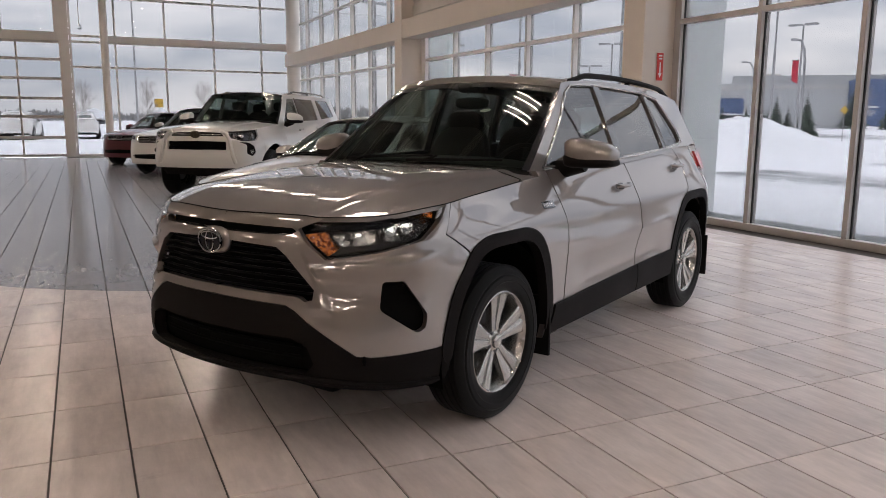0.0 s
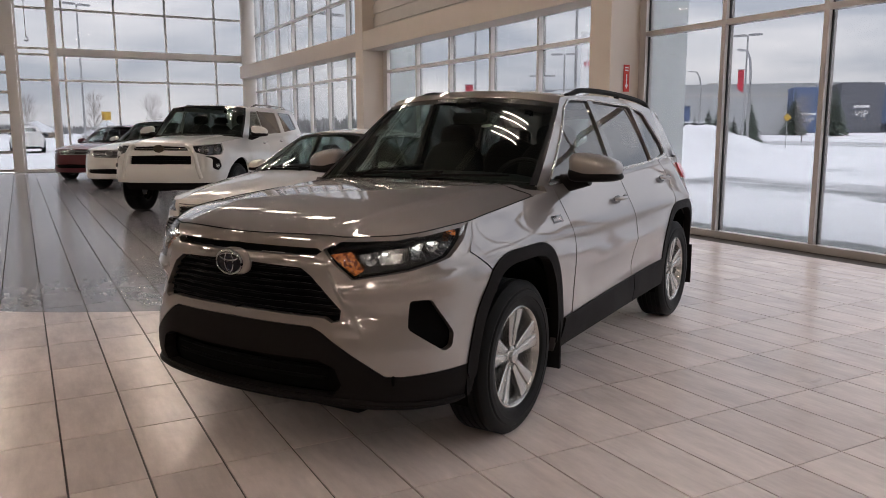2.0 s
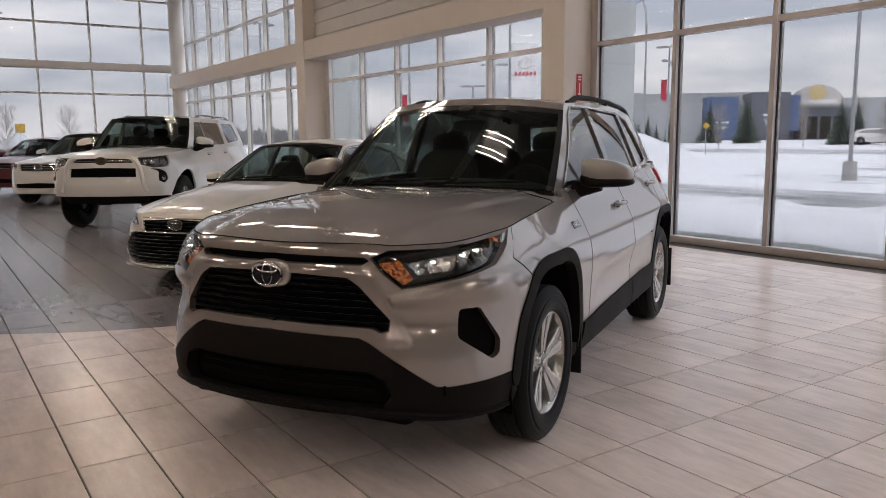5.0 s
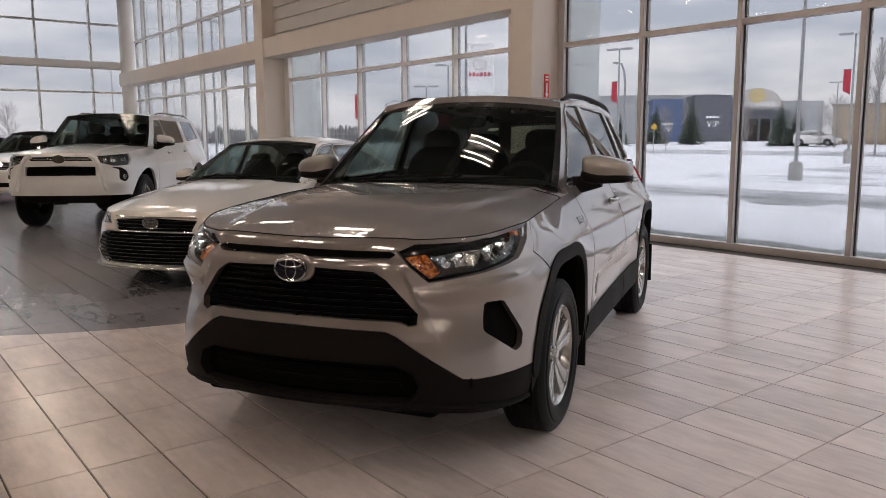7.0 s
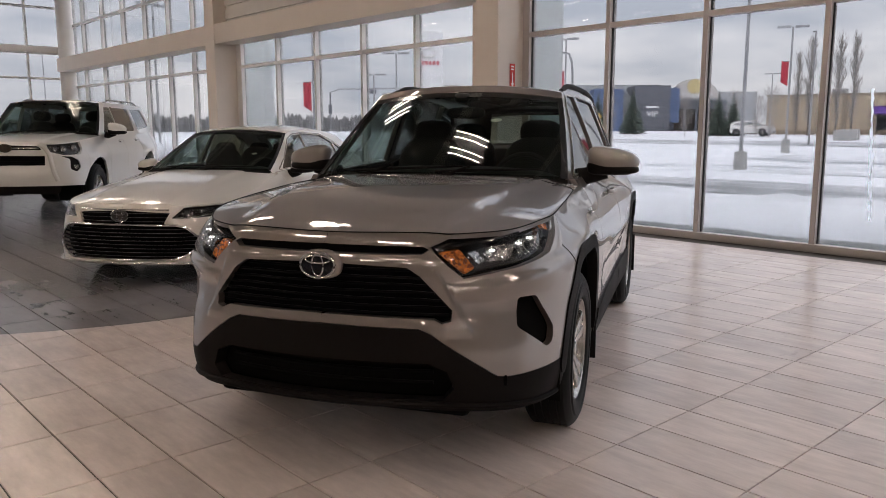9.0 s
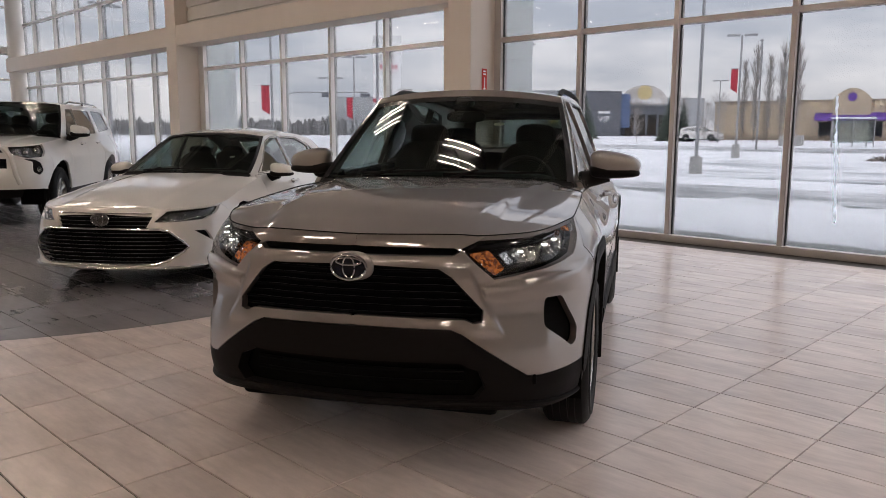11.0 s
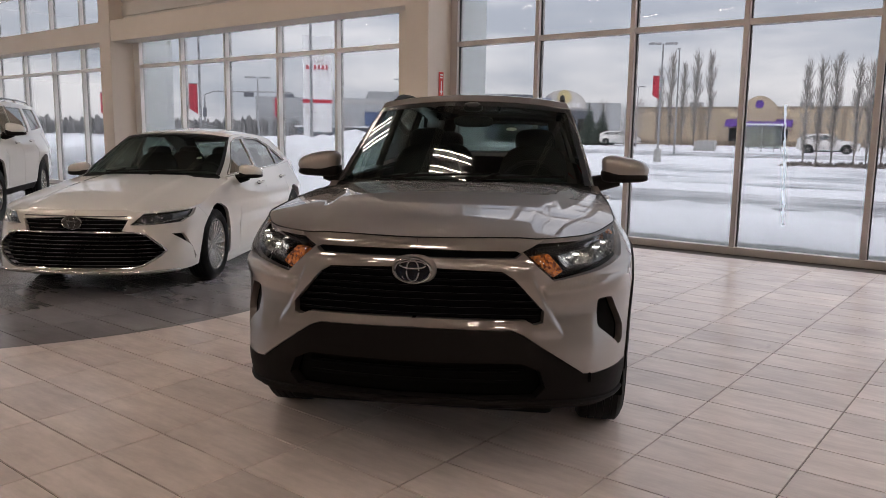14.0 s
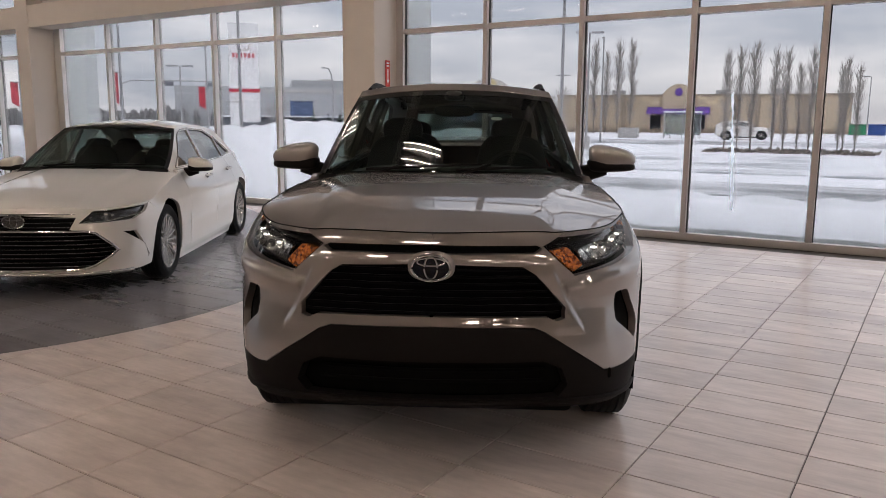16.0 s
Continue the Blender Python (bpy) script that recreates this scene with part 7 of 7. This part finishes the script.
def cinema():
    t = thing("cinema_building", (124.6, 87.1, 0.3), "large grey and blue cinema with a domed sign", "building", "", -45)
    part("wall", boxes(((-48, 6, 0), (26, 50, 8.0))), M["grey_clad"], t)
    part("upper_wall", boxes(((-26, 10, 8.0), (8, 46, 9.6))), M["grey_clad"], t)
    part("blue_wing", boxes(((-6.5, 0, 0), (-1.0, 8, 8.3))), M["blue_clad"], t)
    part("dark_wing", boxes(((1.0, -1, 0), (7.6, 8, 8.9))), M["dark_clad"], t)
    part("dark_link", boxes(((-1.0, 3, 0), (1.0, 8, 7.2))), M["grey_clad"], t)
    part("entrance", boxes(((7.6, 2, 0), (19, 8, 6.2))), M["dark_clad"], t)
    part("blue_corner", boxes(((6.6, -0.6, 2.0), (9.4, 2, 8.4))), M["blue_clad"], t)
    bm = bmesh.new()
    arc = [(12.5 + 4.6 * math.cos(math.pi * i / 20), 6.6 + 3.6 * math.sin(math.pi * i / 20)) for i in range(21)]
    extrude_poly(bm, arc, 0.8, pose(0, 1.6, 0, 90, 0, 0))
    d = part("domed_sign", bm, M["panel"], t, "pale grey half-round sign with a yellow disc")
    bm = bmesh.new()
    cyl(bm, (12.5, 0.70, 8.7), (12.5, 0.78, 8.7), 1.4, seg=24)
    part("yellow_disc", bm, M["gold"], d)
    part("pale_bars", boxes(*[((9.0 + 1.0 * i, 0.70, 6.9), (9.75 + 1.0 * i, 0.78, 7.6)) for i in range(7)]), M["signwhite"], d)
    for x0, z0, sz in ((-3.8, 2.2, 1.3), (4.3, 3.1, 1.6)):
        y = -0.03 if x0 < 0 else -1.03
        w = word("VIP", sz, pose(x0, y, z0, 90, 0, 0), M["signwhite"])
        w.parent = t
        part("pale_bars", boxes(((x0 - 1.2, y - 0.02, z0 + sz * 1.0), (x0 + 1.2, y + 0.02, z0 + sz * 1.25))), M["signwhite"], t)
    for x in (9.2, 11.4, 13.6, 15.8):
        f = part("window", boxes(((x, 1.93, 0.4), (x + 1.7, 2.0, 4.6))), M["gloss"], t, "dark entrance window")
    for x, y in ((-20, 20), (-8, 26), (15, 20), (-36, 22)):
        part("roof_unit", boxes(((x, y, 8.0), (x + 3, y + 2.4, 10.4)), bevel=0.05), M["panel"], t)


def block(name, label, at, yaw, size, wallm, bandm, n):
    t = thing(name, at, label, "building", "", yaw)
    w, dd, h = size
    part("wall", boxes(((-w / 2, 0, 0), (w / 2, dd, h))), M[wallm], t)
    part("parapet", boxes(((-w / 2 - 0.1, -0.1, h), (w / 2 + 0.1, dd, h + 0.3))), M[bandm], t)
    facade_windows(t, [-w / 2 + w * (i + 0.3) / n for i in range(n)], 0.0, 1.0, 2.6, w / max(1, n) * 0.5)


def house(x, y, z, w, h, yaw):
    t = thing("far_house", (x, y, z), "small far house with a snow-covered roof", "house", "far houses", yaw)
    part("wall", boxes(((-w / 2, 0, 0), (w / 2, 6, h))), M["tan_dark"], t)
    bm = bmesh.new()
    extrude_poly(bm, [(-w / 2 - 0.4, h), (w / 2 + 0.4, h), (0, h + w * 0.32)], 6.8, Matrix.Translation((0, 6.4, 0)) @ pose(0, 0, 0, 90, 0, 0))
    part("roof", bm, M["snow"], t)
    facade_windows(t, (-w * 0.3, w * 0.1), 0.0, h * 0.35, h * 0.75, w * 0.16)


restaurant()
cinema()
block("blue_store", "low blue and grey store across the street", (67.3, 66.9, 0.4), -45, (2.6, 6, 3.6), "blue_clad", "grey_clad", 0)
block("grey_store", "low grey store across the street", (79.4, 76.2, 0.4), -50, (23, 10, 5.2), "grey_clad", "panel", 0)
for a in ((1.6, 110.1, 0.2, 4.6, 0.9, 5), (9.6, 108.1, 0.2, 6.0, 0.5, -8)):
    house(*a)

# bus shelter, blocks, containers
t = thing("bus_shelter", (70.2, 22.3, 0.25), "glass bus shelter beside the snowy street", "shelter", "", -75)
part("shelter_roof", boxes(((-1.7, -0.8, 2.35), (1.7, 0.8, 2.5)), bevel=0.03), M["snow"], t)
for x in (-1.6, 0.0, 1.6):
    for y in (-0.7, 0.7):
        part("post", boxes(((x - 0.04, y - 0.04, 0), (x + 0.04, y + 0.04, 2.35))), M["pole"], t)
for x0, x1 in ((-1.56, -0.04), (0.04, 1.56)):
    part("pane", boxes(((x0, 0.69, 0.3), (x1, 0.71, 2.3))), M["frosted"], t, "frosted shelter pane")
part("bench", boxes(((-1.2, 0.2, 0.42), (1.2, 0.6, 0.48)), ((-1.1, 0.35, 0), (-1.0, 0.45, 0.42)), ((1.0, 0.35, 0), (1.1, 0.45, 0.42))), M["pole"], t)
for i, (x, y) in enumerate(((68.7, 26.9), (73.7, 28.5))):
    bk = thing("concrete_block", (x, y, ground_z(x, y) - 0.05), "pale concrete block half buried in snow", "block", "concrete blocks", 14)
    part("block_body", boxes(((-0.4, -0.9, 0), (0.4, 0.9, 0.95)), bevel=0.04), M["concrete"], bk)
for x, y, mt, lb in ((92.6, 9.8, "green_bin", "green steel waste container"), (92.8, 8.0, "blue_bin", "blue steel waste container")):
    c = thing("waste_container", (x, y, 0.5), lb, "container", "waste containers", 0)
    part("container_body", boxes(((-0.7, -0.8, 0), (0.7, 0.8, 1.1)), bevel=0.04), M[mt], c)
    part("container_lid", boxes(((-0.75, -0.85, 1.1), (0.75, 0.85, 1.2)), bevel=0.03), M[mt], c)
t = thing("road_sign", (47.1, 36.7, ground_z(47, 36)), "yellow diamond road sign on a post", "sign", "", -50)
part("post", cyl(bmesh.new(), (0, 0, 0), (0, 0, 2.2), 0.03, seg=8), M["pole"], t)
part("plate", extrude_poly(bmesh.new(), [(0, -0.28), (0.28, 0), (0, 0.28), (-0.28, 0)], 0.02, Matrix.Translation((0, -0.03, 2.1)) @ pose(0, 0, 0, 90, 0, 0)), M["yellow"], t)
t = thing("road_sign", (5.1, 60.0, 0.3), "yellow square road sign on a post", "sign", "", 0)
part("post", cyl(bmesh.new(), (0, 0, 0), (0, 0, 2.0), 0.03, seg=8), M["pole"], t)
part("plate", boxes(((-0.30, -0.04, 1.8), (0.30, -0.02, 2.4))), M["yellow"], t)
# traffic signals on a long arm
t = thing("traffic_signal", (49.4, 76.0, 0.4), "traffic signals on a long mast arm", "traffic light", "", -38)
part("pole", tube(bmesh.new(), [(0, 0, 0), (0, 0, 5.0), (1.0, 0, 5.4), (9.5, 0, 5.5)], 0.11, 8, 0.6), M["pole"], t)
for x in (4.2, 8.6):
    part("signal_head", boxes(((x, -0.2, 4.9), (x + 1.1, 0.15, 5.35)), bevel=0.03), M["dark_clad"], t)
part("signal_head", boxes(((-0.2, -0.35, 2.6), (0.2, -0.1, 3.6)), bevel=0.03), M["dark_clad"], t)


# ---- outdoors: trees ----
def limb(bm, p, d, length, r, depth, rng, up):
    """A tapering limb with side shoots."""
    pts, q = [Vector(p)], Vector(d).normalized()
    n = 4
    for i in range(n):
        q = (q + Vector((rng.uniform(-0.18, 0.18), rng.uniform(-0.18, 0.18), up))).normalized()
        pts.append(pts[-1] + q * (length / n))
    tube(bm, pts, r, 5 if r > 0.02 else 3, 0.35)
    if depth:
        for k in range(5 if depth > 1 else 4):
            t = 0.25 + 0.7 * rng.random()
            i = min(n - 1, int(t * n))
            b = pts[i].lerp(pts[i + 1], t * n - i)
            a = rng.uniform(0, 2 * math.pi)
            side = (q + Vector((math.cos(a), math.sin(a), 0.2)) * 0.75).normalized()
            limb(bm, b, side, length * rng.uniform(0.3, 0.5), r * 0.5, depth - 1, rng, up)


def bare_tree(name, label, h, spread, upright, seed, group):
    rng = random.Random(seed)
    t = thing(name, (0, 0, -50), label, "tree", group)
    part("trunk", tube(bmesh.new(), [(0, 0, 0), (0.02 * h * 0.3, 0, h * 0.35), (0, 0.02, h * 0.7), (0, 0, h)], 0.008 * h, 8, 0.15), M["bark"], t)
    bm = bmesh.new()
    n = 80
    for i in range(n):
        z = h * (0.10 + 0.86 * i / n)
        a = rng.uniform(0, 2 * math.pi)
        ln = spread * h * (0.35 + 0.65 * math.sin(math.pi * (0.12 + 0.80 * i / n))) * rng.uniform(0.7, 1.1)
        limb(bm, (0, 0, z), (math.cos(a), math.sin(a), upright), ln, 0.0029 * h, 2, rng, 0.20 if upright > 1 else 0.08)
    part("twigs", bm, M["twig"], t, "crown of bare twigs")
    return t


def spruce(seed, h):
    rng = random.Random(seed)
    t = thing("spruce", (0, 0, -50), "dark green spruce with snow round its foot", "tree", "spruces")
    part("trunk", cyl(bmesh.new(), (0, 0, 0), (0, 0, h * 0.97), 0.025 * h, 0.004 * h, 8), M["bark"], t)
    bm = bmesh.new()
    for i in range(26):
        z = h * (0.06 + 0.90 * i / 26)
        r = 0.30 * h * (1 - i / 26.5) * rng.uniform(0.85, 1.1)
        for k in range(13):
            a = 2 * math.pi * (k + rng.random()) / 13
            ln = r * rng.uniform(0.75, 1.1)
            d = Vector((math.cos(a), math.sin(a), 0))
            s = Vector((-d.y, d.x, 0))
            prev = None
            for q in range(4):
                u = q / 3
                c = Vector((0, 0, z)) + d * (ln * u) + Vector((0, 0, -0.28 * ln * u * u + rng.uniform(-0.02, 0.02) * h * 0.3))
                w = 0.16 * ln * (1 - 0.75 * u) + 0.02
                row = [bm.verts.new(c - s * w + Vector((0, 0, -0.05 * ln))), bm.verts.new(c + Vector((0, 0, 0.03 * ln))), bm.verts.new(c + s * w + Vector((0, 0, -0.05 * ln)))]
                if prev:
                    for j in range(2):
                        bm.faces.new((prev[j], prev[j + 1], row[j + 1], row[j]))
                prev = row
    part("needles", bm, M["spruce"], t, "drooping needled boughs")
    return t


def plant(kinds, spots):
    """Put each tree of a kind at its first spot and copies at the rest."""
    used = set()
    for i, (x, y, k) in enumerate(spots):
        src = kinds[i % len(kinds)]
        m = pose(x, y, ground_z(x, y) - 0.05, 0, 0, 67 * i)
        if src.name not in used:
            src.matrix_world = m
            src.scale = (k, k, k)
            used.add(src.name)
        else:
            c = copy_thing(src, m)
            c.scale = (k, k, k)


poplars = [bare_tree("poplar", "bare columnar poplar in the snow", 8.0, 0.20, 2.2, s, "poplars") for s in (1, 2, 3)]
plant(poplars, [(39.8, 11.5, 0.63), (40.4, 11.0, 0.65), (41.3, 10.5, 0.69), (39.8, 9.2, 0.63), (40.6, 8.8, 0.63), (41.6, 8.3, 0.55), (41.4, 7.7, 0.65), (40.8, 6.3, 0.53), (42.0, 6.2, 0.58), (41.4, 5.6, 0.53),
                (86.1, 37.4, 1.30), (86.6, 36.1, 1.15), (87.0, 34.8, 1.30), (87.6, 33.4, 1.30), (86.3, 38.8, 1.1), (62, 0.5, 0.9), (63, -1.5, 0.9)])
broad = [bare_tree("bare_tree", "bare spreading tree without leaves", 5.0, 0.30, 0.9, s, "bare trees") for s in (7, 8)]
plant(broad, [(80.4, 38.9, 1.0), (79.9, 40.2, 0.85), (0.1, 60.2, 0.72), (4.3, 60.0, 0.75), (10.3, 74.4, 0.85), (77, 47, 0.9), (26.5, 30.6, 0.45), (84, 45, 1.0), (60, 45, 0.8)])
spruces = [spruce(s, 4.0) for s in (3, 4)]
plant(spruces, [(36.4, 34.0, 0.72), (36.9, 33.3, 0.74), (36.3, 31.0, 0.60), (87.2, 66.4, 1.5), (85.7, 59.8, 1.6), (82.4, 46.0, 1.35), (83.2, 44.6, 1.25), (35.0, 35.6, 0.6), (47, 43, 0.7), (53.5, 45.1, 0.95), (43.2, 41.6, 0.62), (43.9, 41.0, 0.66), (44.5, 40.3, 0.6), (45.1, 39.6, 0.62)])


def far_woods():
    """Dark belt of far trees along the north and north-east horizon."""
    rng = random.Random(11)
    verts, faces = [], []
    for i in range(8000):
        a = rng.uniform(radians(18), radians(128))
        d = rng.uniform(150, 260)
        x, y = d * math.cos(a), d * math.sin(a)
        if math.degrees(a) < 36 and d < 230:
            d = 240
            x, y = d * math.cos(a), d * math.sin(a)
        h = (2.4 + 1.3 * noise.noise(Vector((a * 9, 0, 4))) + 0.8 * noise.noise(Vector((a * 40, 2, 4))) + 1.1 * rng.random() ** 2) * (1.15 if 40 < math.degrees(a) < 75 else 0.6)
        r = h * rng.uniform(0.05, 0.13)
        k = len(verts)
        n = 6
        for j in range(n):
            b = 2 * math.pi * j / n + rng.random()
            verts.append((x + r * math.cos(b), y + r * math.sin(b), 0.6))
        for j in range(n):
            b = 2 * math.pi * j / n + rng.random()
            k2, top = (0.7, rng.uniform(0.4, 0.6)) if i % 3 == 0 else (0.95, rng.uniform(0.72, 0.88))
            verts.append((x + k2 * r * math.cos(b), y + k2 * r * math.sin(b), 0.6 + h * top))
        verts.append((x, y, 0.6 + h * (1.0 if i % 3 == 0 else 0.92)))
        for j in range(n):
            q = (j + 1) % n
            faces.append((k + j, k + q, k + n + q, k + n + j))
            faces.append((k + n + j, k + n + q, k + 2 * n))
    me = bpy.data.meshes.new("far_woods")
    me.from_pydata(verts, [], faces)
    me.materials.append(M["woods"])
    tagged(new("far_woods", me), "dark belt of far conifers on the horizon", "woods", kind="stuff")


far_woods()
# low snow-capped shrubs on the planting island
rng = random.Random(5)
verts, faces = [], []
for i in range(420):
    x, y = rng.uniform(38.5, 42.5), rng.uniform(4.5, 12.5)
    h, r = rng.uniform(0.05, 0.26), rng.uniform(0.03, 0.16)
    k = len(verts)
    z = ground_z(x, y) + 0.02
    verts += [(x + r * math.cos(a), y + r * math.sin(a), z) for a in (0, 2.1, 4.2)] + [(x + rng.uniform(-0.2, 0.2), y + rng.uniform(-0.2, 0.2), z + h)]
    faces += [(k, k + 1, k + 3), (k + 1, k + 2, k + 3), (k + 2, k, k + 3)]
me = bpy.data.meshes.new("island_shrubs")
me.from_pydata(verts, [], faces)
me.materials.append(M["bark"])
tagged(new("island_shrubs", me), "low bare shrubs poking through the snow", "shrubs", kind="stuff")

# parked vehicles outside, beyond the glass
for x, y, z, yaw in ((0.1, 56.1, 0.05, 268), (-3.2, 54.0, 0.05, 264), (81.9, 40.1, 0.45, 95), (69.5, 15.2, 0.22, 98)):
    c = copy_thing(CROSSOVER, pose(x, y, z, 0, 0, yaw))
    tagged(c, "white crossover parked outside in the snow", "car", "cars parked outside")

# ---- small things inside ----
t = thing("wall_sign", (7.30, 8.893, 2.135), "narrow red plate with an arrow on the column", "sign", "", 0)
part("plate", boxes(((-0.055, -0.008, -0.19), (0.055, 0.0, 0.19)), bevel=0.003), M["redplate"], t)
part("arrow", extrude_poly(bmesh.new(), [(-0.010, 0.06), (0.010, 0.06), (0.010, -0.09), (0.032, -0.09), (0.0, -0.15), (-0.032, -0.09), (-0.010, -0.09)], 0.002, Matrix.Translation((0, -0.009, 0)) @ pose(0, 0, 0, 90, 0, 0)), M["signwhite"], t)
part("pale_bars", boxes(((-0.03, -0.011, 0.10), (0.03, -0.009, 0.12)), ((-0.03, -0.011, 0.14), (0.03, -0.009, 0.16))), M["signwhite"], t)


# dark low sheds behind the bank
t = thing("dark_shed", (59.0, 58.0, 0.3), "long low dark shed behind the snow bank", "building", "", -45)
part("wall", boxes(((-9, 0, 0), (4, 6, 1.7))), M["dark_clad"], t)
part("roof", boxes(((-9.3, -0.3, 1.7), (4.3, 6.3, 1.85))), M["snow"], t)

# frost on one pane: a thin uneven streak
rng = random.Random(21)
bm = bmesh.new()
rows = []
for i in range(30):
    k = i / 29
    c, w = 4.03 - 0.08 * k + rng.uniform(-0.006, 0.006), rng.uniform(0.006, 0.018)
    z = 1.79 - 1.39 * k
    rows.append([bm.verts.new((x, y, z)) for x in (7.600, 7.606) for y in (c - w, c + w)])
for A, B in zip(rows, rows[1:]):
    for i, j in ((0, 1), (1, 3), (3, 2), (2, 0)):
        bm.faces.new((A[i], A[j], B[j], B[i]))
bm.faces.new([rows[0][i] for i in (0, 1, 3, 2)])
bm.faces.new([rows[-1][i] for i in (0, 2, 3, 1)])
t = thing("frost_streak", (0, 0, 0), "thin white frost streak down one window pane", "frost")
fm = mat("frost", (0.9, 0.92, 0.95), 0.7, 0, 0.1, 20, 200)
tl = fm.node_tree.nodes.new("ShaderNodeBsdfTranslucent")
tl.inputs[0].default_value = (0.9, 0.92, 0.95, 1)
fm.node_tree.links.new(tl.outputs[0], fm.node_tree.nodes["Material Output"].inputs[0])
part("frost", bm, fm, t)

# cable with a small hook hanging before the end window
t = thing("hanging_cable", (0.02, NY - 0.55, 4.32), "thin dark cable with a small hook hanging from the ceiling", "cable")
part("cable", cyl(bmesh.new(), (0, 0, 0.10), (0, 0, TOP - 4.32), 0.012, seg=6), M["frame_dark"], t)
part("hook", tube(bmesh.new(), [(0, 0, 0.12), (0.05, 0, 0.08), (0.07, 0, 0.02), (0.02, 0, -0.03), (-0.05, 0, 0.0)], 0.022, 8), M["gloss"], t, "small dark hook")
